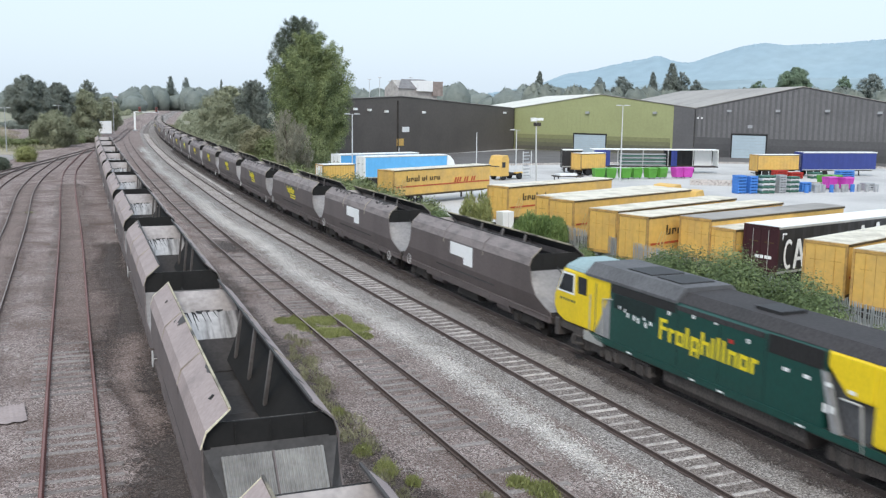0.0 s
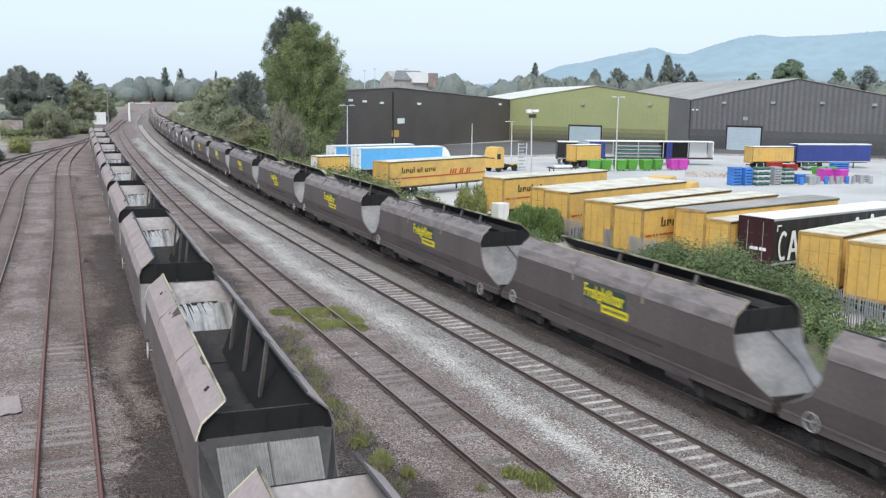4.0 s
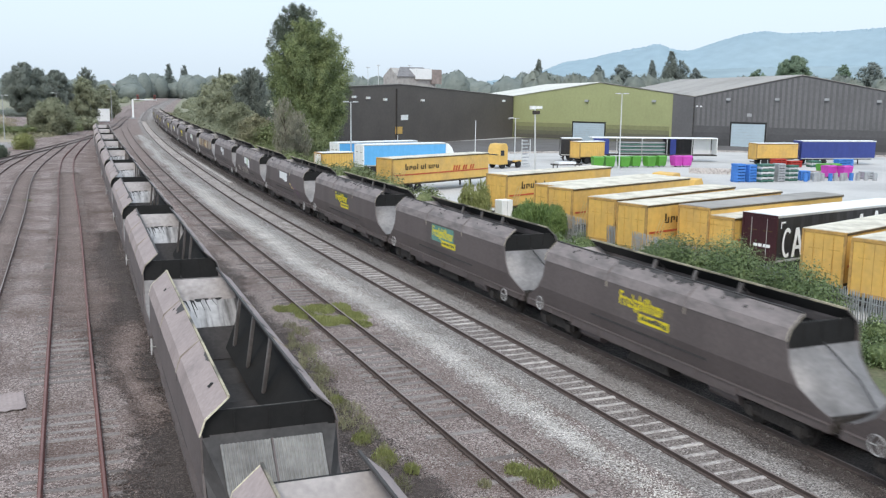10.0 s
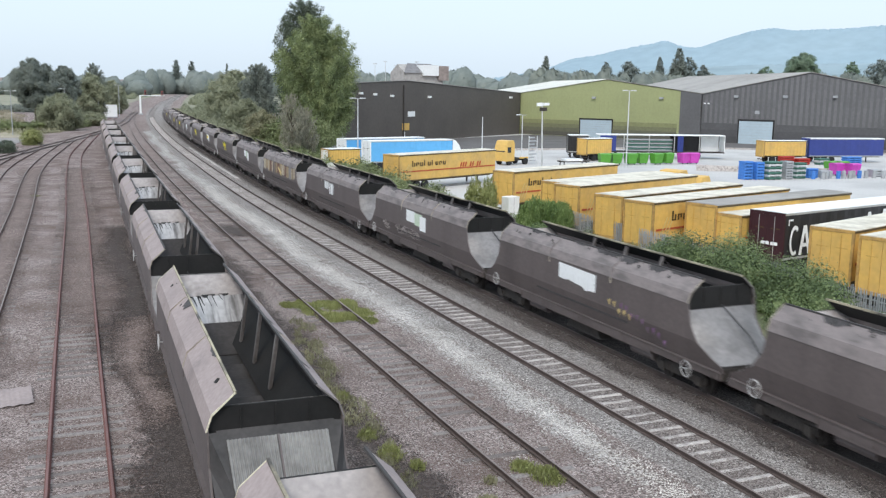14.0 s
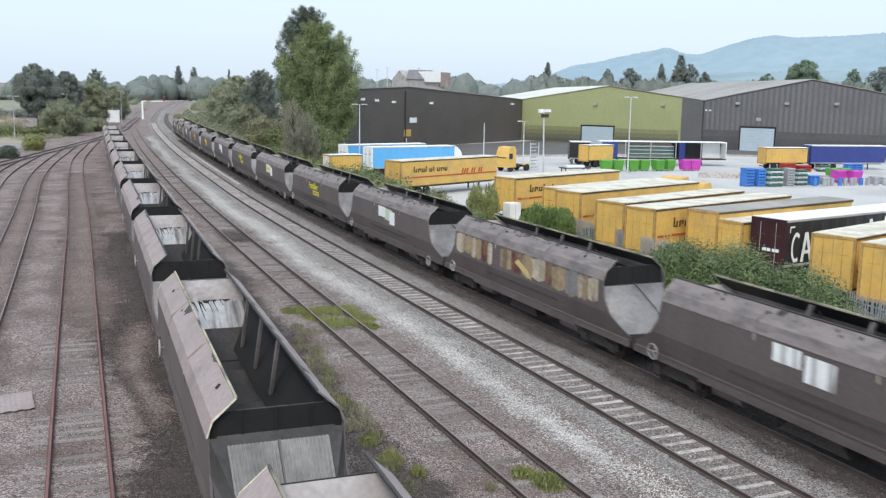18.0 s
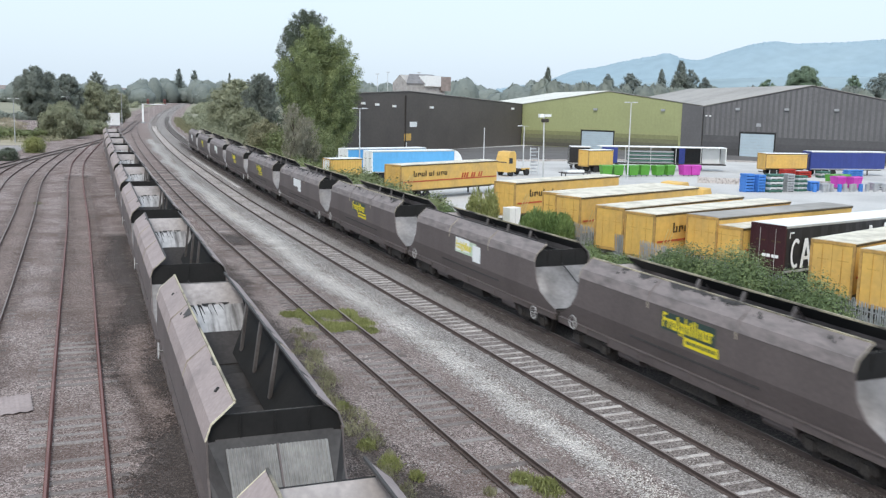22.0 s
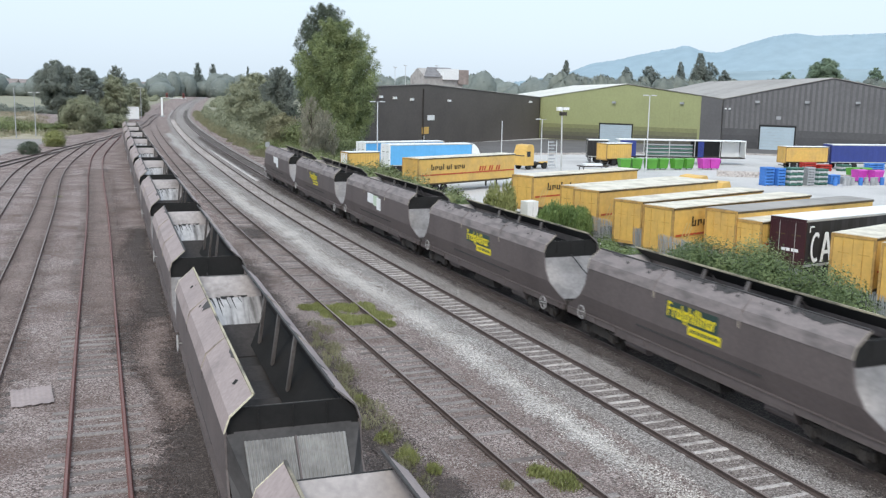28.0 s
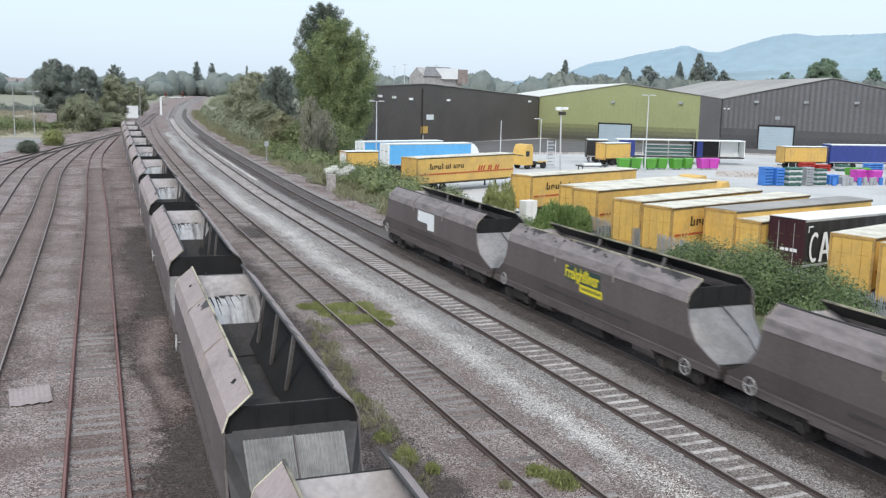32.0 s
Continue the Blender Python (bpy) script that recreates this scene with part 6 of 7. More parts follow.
def roller(t, a, u, back, s, w, h):
    d = part("roller_door", on_wall(a, u, back, s, YARDZ + 0.03, YARDZ + h, w / 2), M["shutter"], t, "pale blue-grey roller shutter door")
    f = on_wall(a, u, back, s, YARDZ + h, YARDZ + h + 0.35, w / 2 + 0.3, 0.12)
    f2 = on_wall(a, u, back, s - w / 2 - 0.15, YARDZ + 0.02, YARDZ + h, 0.15, 0.12)
    f3 = on_wall(a, u, back, s + w / 2 + 0.15, YARDZ + 0.02, YARDZ + h, 0.15, 0.12)
    f.add(f2.v, f2.f).add(f3.v, f3.f)
    part("door_frame", f, M["black"], d)
    for k in range(1, 8):
        part("slat_line", on_wall(a, u, back, s, YARDZ + h * k / 8, YARDZ + h * k / 8 + 0.03, w / 2 - 0.05, 0.075), M["galv"], d)


def along(a, u, p):
    return (Vector((*p, 0)) - a).dot(u)


roller(green, ga, gu, gb, 20.9, 8.2, 4.15)
roller(grey, ya, yu, yb, 12.4, 7.3, 5.0)
for t, a, u, back, spots in ((green, ga, gu, gb, ((20.2, 7.8), (37.1, 8.0))), (grey, ya, yu, yb, ((7.8, 8.65), (18.3, 8.8), (28.4, 8.9), (38.5, 8.7)))):
    for s, z in spots:
        part("wall_lamp", on_wall(a, u, back, s, z, z + 0.5, 0.45, 0.5), M["galv"], t)
for s in (0.8, 1.7):
    part("wall_lamp", on_wall(ya, yu, yb, s, 7.1, 7.4, 0.2, 0.3), M["white"], grey)
part("door_sign", on_wall(ya, yu, yb, 12.5, 5.2, 5.9, 0.5, 0.1), M["galv"], grey)
for s, z in ((1.3, 8.4), (5.1, 8.35), (9.6, 8.15), (15.3, 7.85), (28.9, 7.65), (64.5, 7.5)):
    part("wall_lamp", on_wall(da, du, db, s, z, z + 0.45, 0.4, 0.5), M["white"], dark)
part("white_sign", on_wall(da, du, db, 22.4, 3.76, 4.85, 1.25, 0.1), M["white"], dark)
part("yellow_sign", on_wall(da, du, db, 20.4, 0.95, 2.4, 1.2, 0.1), M["orange"], dark)
part("marker_strip", on_wall(da, du, db, 19.7, -0.6, 0.65, 0.3, 0.12), M["white"], dark)
part("downpipe", on_wall(da, du, db, 19.5, YARDZ + 0.1, 10.3, 0.14, 0.2), M["under"], dark)
for k in range(1, 42):
    s = 48.0 * k / 42
    z = 9.15 + 4.75 * (s / 23.0 if s < 23 else (48.0 - s) / 25.0)
    part("cladding_rib", on_wall(ya, yu, yb, s, YARDZ + (5.5 if 8.0 < s < 16.8 else 4.4), z - 0.1, 0.3, 0.07), M["greyrib"], grey)
# the grey wall's darkening towards the ground, put into three stepped strip colours
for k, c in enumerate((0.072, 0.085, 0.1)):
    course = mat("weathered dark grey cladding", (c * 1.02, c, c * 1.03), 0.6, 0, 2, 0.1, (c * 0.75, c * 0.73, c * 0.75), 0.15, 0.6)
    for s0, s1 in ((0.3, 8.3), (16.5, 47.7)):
        part("lower_course", on_wall(ya, yu, yb, (s0 + s1) / 2, YARDZ + 0.1 + 1.42 * k, YARDZ + 1.52 + 1.42 * k, (s1 - s0) / 2, 0.035), course, grey, "dark grey lower cladding, graded darker downward")
for k in range(1, 36):
    part("cladding_rib", on_wall(ga, gu, gb, 41.0 * k / 36, YARDZ + 0.5, 8.7, 0.04, 0.03), M["greenclad"], green)


# the green gable grows darker towards its foot, put into four strips of colour
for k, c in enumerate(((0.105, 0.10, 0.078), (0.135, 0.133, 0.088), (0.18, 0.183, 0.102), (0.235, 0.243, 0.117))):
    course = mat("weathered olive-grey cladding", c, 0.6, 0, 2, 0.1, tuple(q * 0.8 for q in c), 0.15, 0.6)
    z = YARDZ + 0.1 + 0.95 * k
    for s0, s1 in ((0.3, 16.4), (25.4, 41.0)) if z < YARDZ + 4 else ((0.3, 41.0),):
        part("lower_course", on_wall(ga, gu, gb, (s0 + s1) / 2, z, z + 0.95, (s1 - s0) / 2, 0.035), course, green, "olive-grey lower cladding, graded darker downward")
t = thing("yard_wall", "low pale concrete wall across the lorry park", "wall", kind="structure")
for k in range(8):
    x, y = 86.5 + 2.2 * k, 110.4 - 1.45 * k
    part("wall_block", Shape().slab([(x, y, YARDZ), (x + 2.16, y - 1.42, YARDZ), (x + 2.16, y - 1.42, YARDZ + 0.85), (x, y, YARDZ + 0.85)], (0.15, 0.22, 0)), M["concrete"], t)

# rack, box and clutter in the lorry park
t = thing("roll_rack", "tall white metal rack in the lorry park", "rack", pose(68.6, 126.6, YARDZ + 0.02, 0, 0, 15))
for x in (-0.85, 0.85):
    part("upright", Shape().rod((x, 0, 0), (x, 0, 4.2), 0.07), M["whitepost"], t)
for k in range(8):
    part("rung", Shape().box(-0.85, 0.3 if k % 2 else 0.6, -0.05, 0.05, 0.4 + 0.5 * k, 0.6 + 0.5 * k), M["galv"], t)
t = thing("white_box", "white metal box behind the palisade fence", "cabinet", pose(37.3, 72.6, YARDZ + 0.02, 0, 0, 12))
bevelled(part("body", Shape().box(-0.6, 0.6, -0.5, 0.5, 0.1, 2.0), M["white"], t), 0.03)
part("base", Shape().box(-0.55, 0.55, -0.45, 0.45, 0, 0.1), M["under"], t)
part("door_seam", Shape().box(-0.01, 0.01, -0.51, -0.5, 0.2, 1.9), M["galv"], t)


def keg(x, y, key="galv", label="grey steel keg standing in the yard"):
    t = thing("keg", label, "keg", pose(x, y, YARDZ + 0.02), "kegs in the yard")
    part("shell", Shape().taper((0, 0, 0.08), (0, 0, 0.5), 0.27, 0.3, 12).taper((0, 0, 0.5), (0, 0, 0.95), 0.3, 0.27, 12), M[key], t)
    for z in (0.0, 0.93):
        part("chime", Shape().taper((0, 0, z), (0, 0, z + 0.09), 0.3, 0.3, 12), M[key], t)


rnd = random.Random(12)
for k in range(12):
    keg(94.0 + k * 0.95 + rnd.uniform(-0.2, 0.2), 95.4 - k * 0.1 + rnd.uniform(-0.5, 0.5), "galv" if k % 4 else "palletblue", "grey steel keg standing in the yard" if k % 4 else "blue-banded keg standing in the yard")


def flatbed(x, y, turn):
    t = thing("flat_dolly", "low grey steel dolly with pale sheets on it", "dolly", pose(x, y, YARDZ + 0.02, 0, 0, turn))
    part("deck", Shape().box(-2.2, 2.2, -0.9, 0.9, 0.7, 0.85), M["under"], t)
    part("sheet_load", Shape().box(-1.6, 1.2, -0.8, 0.8, 0.85, 1.15), M["white"], t)
    for q in (-1.8, 1.8):
        for s in (-0.7, 0.7):
            part("leg", Shape().box(q - 0.06, q + 0.06, s - 0.06, s + 0.06, 0, 0.7), M["under"], t)


flatbed(72.4, 121.0, -5)
for k in range(9):
    part("logo_stroke", Shape().slab([(9.8 + 0.42 * k, -0.05, 2.2), (10.05 + 0.42 * k, -0.05, 2.2), (10.25 + 0.42 * k, -0.05, 2.75), (10.0 + 0.42 * k, -0.05, 2.75)], (0, -0.008, 0)), M["redstripe"], across) if k not in (3, 6) else None


# ---- plants ----
def leaf_cloud(rng, lumps, n, size, flat=0.35, shell=0.55, stray=0.10, blades=False):
    """Many small leaf clumps over a set of uneven ellipsoids."""
    lumps = np.array(lumps, float)
    wgt = (lumps[:, 3] * lumps[:, 4] * lumps[:, 5]) ** (2 / 3)
    pick = rng.choice(len(lumps), n, p=wgt / wgt.sum())
    d = rng.normal(size=(n, 3))
    d /= np.linalg.norm(d, axis=1)[:, None]
    r = shell + (1 - shell) * rng.random(n) ** 0.5
    r = np.minimum(r + stray * rng.normal(size=n), 1.0 + 2 * stray)
    L = lumps[pick]
    c = L[:, :3] + d * r[:, None] * L[:, 3:]
    nrm = d + 0.4 * rng.normal(size=(n, 3)) + np.array([0, 0, flat])
    nrm /= np.linalg.norm(nrm, axis=1)[:, None]
    ref = rng.normal(size=(n, 3))
    a = np.cross(nrm, ref)
    a /= np.linalg.norm(a, axis=1)[:, None]
    if blades:
        a = np.array([0, 0, 1.0]) + 0.38 * rng.normal(size=(n, 3))
        a /= np.linalg.norm(a, axis=1)[:, None]
        nrm = np.cross(a, ref)
        nrm /= np.linalg.norm(nrm, axis=1)[:, None]
    b = np.cross(nrm, a) * (0.32 if blades else 1.0)
    s = size * (0.6 + 0.8 * rng.random(n))[:, None]
    q = np.stack([c - a * s * 0.6, c - b * s * 0.35 + a * s * 0.1, c + a * s * 0.7, c + b * s * 0.4], 1).reshape(-1, 3)
    return q, np.arange(4 * n).reshape(-1, 4)


def with_cores(q, f, lumps, scale=0.72, rough=0.1):
    """Adds a dense uneven inner mass to each clump, so that no sky shows through its middle."""
    L = np.array(lumps, float)
    nu, nv = 14, 9
    th = np.linspace(0, math.tau, nu, endpoint=False)
    ph = np.linspace(-1.45, 1.45, nv)
    unit = np.array([(math.cos(b) * math.cos(a), math.cos(b) * math.sin(a), math.sin(b)) for b in ph for a in th])
    quad = np.array([(j * nu + i, j * nu + (i + 1) % nu, (j + 1) * nu + (i + 1) % nu, (j + 1) * nu + i) for j in range(nv - 1) for i in range(nu)])
    rng = np.random.default_rng(len(L))
    bump = 1 + rough * rng.normal(size=(len(L), len(unit), 1))
    V = L[:, None, :3] + unit[None] * bump * L[:, None, 3:] * scale
    F = quad[None] + (np.arange(len(L)) * len(unit))[:, None, None]
    return np.concatenate([q, V.reshape(-1, 3)]), np.concatenate([f, F.reshape(-1, 4) + len(q)])


def cloud_mesh(name, q, f, material):
    me = bpy.data.meshes.new(name)
    me.vertices.add(len(q))
    me.vertices.foreach_set("co", q.astype(np.float32).ravel())
    n = len(f)
    me.loops.add(4 * n)
    me.loops.foreach_set("vertex_index", f.astype(np.int32).ravel())
    me.polygons.add(n)
    me.polygons.foreach_set("loop_start", np.arange(0, 4 * n, 4, dtype=np.int32))
    me.update(calc_edges=True)
    me.materials.append(material)
    return me


M["leaf"] = leafy("mid green leaves", (0.085, 0.112, 0.045), (0.185, 0.22, 0.092), (0.33, 0.36, 0.17))
M["leafdark"] = leafy("dark green leaves", (0.06, 0.08, 0.055), (0.105, 0.13, 0.09), (0.17, 0.195, 0.135))
M["leafpop"] = leafy("poplar leaves", (0.09, 0.12, 0.055), (0.2, 0.247, 0.105), (0.385, 0.425, 0.19))
# distance haze is put into this leaf colour
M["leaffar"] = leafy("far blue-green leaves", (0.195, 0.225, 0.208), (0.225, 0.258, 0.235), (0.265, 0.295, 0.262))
M["leafdry"] = leafy("dry greenish twigs", (0.16, 0.155, 0.115), (0.27, 0.255, 0.19), (0.39, 0.365, 0.28))
M["weed"] = leafy("yellow-green weeds", (0.14, 0.155, 0.055), (0.27, 0.29, 0.105), (0.41, 0.42, 0.18))
M["weeddry"] = leafy("dry olive weeds", (0.145, 0.142, 0.082), (0.265, 0.255, 0.15), (0.40, 0.375, 0.24))
M["bramble"] = leafy("bramble leaves", (0.05, 0.08, 0.03), (0.135, 0.19, 0.07), (0.31, 0.38, 0.17))
# the next three leaf colours are paled to hold the haze of distance
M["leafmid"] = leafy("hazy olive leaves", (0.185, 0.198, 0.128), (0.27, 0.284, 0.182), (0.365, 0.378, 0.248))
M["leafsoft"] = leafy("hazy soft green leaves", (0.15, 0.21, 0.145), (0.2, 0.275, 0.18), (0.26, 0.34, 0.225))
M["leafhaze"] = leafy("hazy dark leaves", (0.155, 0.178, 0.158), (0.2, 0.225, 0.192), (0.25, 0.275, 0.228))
M["leaffresh"] = leafy("fresh green weeds", (0.07, 0.12, 0.035), (0.17, 0.25, 0.075), (0.33, 0.41, 0.16))
M["haygrass"] = leafy("dry brown grass", (0.24, 0.21, 0.15), (0.34, 0.30, 0.22), (0.44, 0.39, 0.29))
M["bark"] = mat("grey-brown bark", (0.10, 0.08, 0.06), 0.9, 0, 8, 0.4)
M["flower"] = mat("white blossom", (0.75, 0.74, 0.68), 0.8, 0, 10, 0.1)


def tree(name, label, x, y, z0, h, r, n, size, key="leaf", form="round", seed=1, low=0.12, stretch=1.0, blades=False):
    # beyond this distance, leaf colours with haze mixed in take over
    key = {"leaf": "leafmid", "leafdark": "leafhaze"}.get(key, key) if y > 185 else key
    rng = np.random.default_rng(seed)
    t = thing(name, label, "tree", pose(x, y, z0))
    tr = Shape().taper((0, 0, 0), (0.1, 0, h * 0.45), 0.03 * h * 0.55, 0.012 * h, 9).taper((0.1, 0, h * 0.45), (0, 0.1, h * 0.85), 0.012 * h, 0.003 * h, 7)
    for k in range(7):
        a = rng.random() * math.tau
        z = h * (0.2 + 0.07 * k)
        tr.taper((0, 0, z), (math.cos(a) * r * 0.6, math.sin(a) * r * 0.6, z + h * 0.16), 0.008 * h, 0.002 * h, 5)
    part("trunk", tr, M["bark"], t)
    lumps = []
    wide = {"round": lambda f: math.sqrt(max(0.05, 1 - (2 * f - 0.9) ** 2)),
            "broad": lambda f: float(np.interp(f, [0, 0.15, 0.3, 0.5, 0.7, 0.85, 0.95, 1], [0.5, 0.74, 0.9, 1.0, 0.94, 0.76, 0.5, 0.22])),
            "spire": lambda f: 1.0 - 0.9 * f}[form]
    if form == "broad":
        # upswept boughs whose tufts grow smaller towards the tip
        for k in range(120):
            f = (k + rng.random()) / 120
            w = max(0.1, wide(f)) * r * rng.uniform(0.8, 1.08)
            a = rng.random() * math.tau
            tip = h * (low + (1 - low) * f)
            for j, g in enumerate((0.35, 0.6, 0.82, 1.0)):
                e = r * (0.25, 0.21, 0.17, 0.13)[j] * rng.uniform(0.75, 1.2) * (0.5 + 0.5 * w / r)
                lumps.append((math.cos(a) * w * g * stretch, math.sin(a) * w * g, max(tip - 0.9 * w * (1 - g) - e, low * h), e * stretch, e, e * 1.15))
    else:
        for k in range(150):
            f = (k + rng.random()) / 150
            w = max(0.1, wide(f)) * r
            a = rng.random() * math.tau
            q = 0.9 * w * rng.random() ** 0.45
            e = w * (0.08 + 0.2 * rng.random()) + 0.06 * r
            lumps.append((math.cos(a) * q * stretch, math.sin(a) * q, min(h * (low + (1 - low) * f), h - 0.7 * e), e * stretch, e, e * (0.95 if form == "round" else 1.5)))
    q, f = leaf_cloud(rng, lumps, int(n * (1.2 if blades else 3.0)), size * (0.9 if blades else 0.4), shell=0.5, stray=0.15 if y > 190 else 0.2, blades=blades)
    if not blades and form != "broad" and y > 190:
        q, f = with_cores(q, f, lumps, 0.4)
    part("crown", cloud_mesh("crown", q, f, M[key]), None, t)
    return t


tree("poplar_tree", "tall broad green poplar tree beside the warehouse", 43.0, 155.0, -1.2, 23.0, 6.9, 90000, 0.44, "leafpop", "broad", 3, 0.12)
tree("poplar_tree", "darker tall poplar tree behind another poplar", 46.0, 174.5, -1.2, 27.0, 5.6, 50000, 0.48, "leafdark", "broad", 4, 0.2)
tree("conifer_tree", "dark spiky tree beside the line", 43.6, 205.0, -1.0, 15.6, 3.9, 30000, 0.46, "leafdark", "broad", 5)
tree("willow_bush", "greyish twiggy willow bush beside the line", 33.7, 136.0, -1.0, 9.8, 2.0, 5000, 0.36, "leafdry", "broad", 6, 0.05, 1.0, True)
tree("willow_bush", "pale green willow bush beside the line", 36.3, 138.0, -1.0, 7.8, 2.0, 4500, 0.4, "leafdry", "broad", 7, 0.05, 1.0, True)
tree("bush", "olive-green bush beside the running line", 32.6, 150.0, -1.0, 7.0, 3.0, 7000, 0.45, "weeddry", "round", 17, 0.02)
tree("bush", "rounded green bush beside the running line", 37.6, 146.0, -1.0, 6.6, 4.6, 7000, 0.5, "leaf", "round", 8, 0.02, 1.3)
tree("tree", "dark green tree behind the bushes", 46.5, 172.0, -1.0, 14.0, 5.6, 9000, 0.55, "leafdark", "round", 18, 0.02, 1.3)
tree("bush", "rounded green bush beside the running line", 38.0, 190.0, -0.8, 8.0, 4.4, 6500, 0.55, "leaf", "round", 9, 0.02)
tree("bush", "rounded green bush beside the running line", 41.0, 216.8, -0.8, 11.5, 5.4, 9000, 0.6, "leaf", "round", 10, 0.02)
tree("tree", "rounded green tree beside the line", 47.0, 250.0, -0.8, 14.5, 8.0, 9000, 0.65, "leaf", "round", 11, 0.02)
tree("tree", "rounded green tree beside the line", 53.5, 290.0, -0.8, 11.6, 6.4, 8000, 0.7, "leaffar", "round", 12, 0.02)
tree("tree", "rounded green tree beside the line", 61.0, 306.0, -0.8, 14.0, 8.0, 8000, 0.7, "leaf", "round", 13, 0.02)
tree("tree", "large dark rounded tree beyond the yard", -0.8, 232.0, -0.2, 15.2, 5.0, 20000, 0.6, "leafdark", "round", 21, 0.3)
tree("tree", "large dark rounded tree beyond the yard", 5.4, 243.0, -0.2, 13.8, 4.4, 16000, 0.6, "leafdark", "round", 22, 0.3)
tree("bush", "rounded green bush in the yard", 4.1, 214.0, -0.2, 7.8, 4.6, 9000, 0.5, "leaf", "round", 23, 0.0)
tree("bush", "small yellowish bush in the yard", -1.3, 164.0, -0.2, 2.7, 1.8, 2600, 0.36, "weed", "round", 24, 0.0)
tree("tree", "dark pointed tree beside the line", 13.8, 268.0, -0.2, 15.4, 2.8, 6000, 0.6, "leafdark", "broad", 25, 0.03)
tree("tree", "rounded green tree beside the line", 12.6, 262.0, -0.2, 12.6, 4.6, 9000, 0.6, "leaf", "round", 36, 0.03)
tree("bush", "low green bush in the yard", 10.6, 236.0, -0.2, 3.4, 3.0, 3500, 0.45, "leaf", "round", 26, 0.0, 1.3)
tree("bush", "small dark bush beside the yard lead", -4.6, 146.0, -0.2, 1.9, 1.5, 1800, 0.3, "leafdark", "round", 27, 0.0)
tree("tree", "far rounded tree on the horizon", 22.0, 330.0, -0.2, 11.0, 4.5, 5000, 0.7, "leafmid", "round", 28, 0.0, 1.2)
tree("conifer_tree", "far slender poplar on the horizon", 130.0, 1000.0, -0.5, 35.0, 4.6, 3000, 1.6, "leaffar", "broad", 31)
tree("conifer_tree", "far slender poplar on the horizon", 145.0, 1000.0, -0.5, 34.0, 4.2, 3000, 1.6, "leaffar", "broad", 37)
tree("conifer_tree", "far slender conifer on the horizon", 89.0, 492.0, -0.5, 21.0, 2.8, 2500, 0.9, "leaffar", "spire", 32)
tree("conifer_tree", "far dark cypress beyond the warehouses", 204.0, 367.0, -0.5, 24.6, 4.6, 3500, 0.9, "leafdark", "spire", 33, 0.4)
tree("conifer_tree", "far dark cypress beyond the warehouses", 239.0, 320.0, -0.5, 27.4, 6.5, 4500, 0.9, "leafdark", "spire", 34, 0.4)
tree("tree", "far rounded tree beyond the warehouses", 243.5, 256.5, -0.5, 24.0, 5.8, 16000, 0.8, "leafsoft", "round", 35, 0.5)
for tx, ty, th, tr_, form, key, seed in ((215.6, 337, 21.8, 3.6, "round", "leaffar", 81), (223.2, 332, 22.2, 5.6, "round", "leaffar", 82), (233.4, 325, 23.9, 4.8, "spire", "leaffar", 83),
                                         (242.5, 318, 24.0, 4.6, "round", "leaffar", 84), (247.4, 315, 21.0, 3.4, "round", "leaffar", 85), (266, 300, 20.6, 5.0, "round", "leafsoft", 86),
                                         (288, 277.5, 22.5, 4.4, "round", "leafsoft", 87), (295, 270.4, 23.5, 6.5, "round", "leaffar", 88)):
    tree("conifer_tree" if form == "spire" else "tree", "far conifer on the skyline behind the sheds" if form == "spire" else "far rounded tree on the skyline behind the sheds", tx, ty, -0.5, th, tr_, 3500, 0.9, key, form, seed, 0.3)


def woods(name, label, spots, n, size, key, seed, kind="stuff", stray=0.10, blades=False):
    """Bushes and far trees that cannot be told apart."""
    rng = np.random.default_rng(seed)
    q, f = leaf_cloud(rng, spots, int(n * 1.6), size * (1.3 if blades else 0.75), stray=stray, blades=blades)
    if name.startswith(("far", "line", "yard_bushes", "bramble")):
        q, f = with_cores(q, f, spots, 0.93 if name.startswith("far_tr") else 0.5, 0.05)
    tagged(part(name, cloud_mesh(name, q, f, M[key]), None), label, "shrubs", kind=kind)


def band(seed, count, fy, fx, hr, rr):
    rng = np.random.default_rng(seed)
    out = []
    for k in range(count):
        y = fy[0] + (fy[1] - fy[0]) * rng.random()
        u = fx[0] + (fx[1] - fx[0]) * rng.random()
        h, r = rng.uniform(*hr), rng.uniform(*rr)
        x = u + float(shift(y))
        out.append((x, y, float(level(x, y)) + h * 0.35, r, r, h * 0.65))
    return out


woods("bramble_hedge", "dense bright green bramble hedge before the fence", [(33.7 + 0.5 * math.sin(k), 33.0 + k * 0.95, -0.35 + 0.25 * math.sin(k * 1.3), 1.7, 1.5, 1.4 + 1.2 * math.sin(max(0, min(1, (k + 1) / 15)) * math.pi)) for k in range(15)], 52000, 0.125, "bramble", 51)
woods("bramble_edge", "ragged green weeds along the fence", band(52, 90, (22, 78), (30.0, 35.8), (0.7, 1.8), (0.5, 1.3)), 60000, 0.13, "bramble", 52)
woods("tall_weeds", "tuft of tall fresh green weeds by the fence", [(33.0 + 0.75 * k, 61.2 + 0.4 * math.sin(k * 2), 0.0, 0.9, 1.0, 1.55 + 0.25 * math.sin(k * 1.4)) for k in range(5)], 16000, 0.17, "leaffresh", 53, blades=True)
woods("feathery_weeds", "tall feathery weeds behind the fence", [(33.7 + 0.45 * k, 72.5 + 0.6 * math.sin(k * 2), 0.2, 0.7, 0.8, 1.5 + 0.5 * math.sin(k * 1.9)) for k in range(5)], 2400, 0.26, "weed", 59, blades=True)
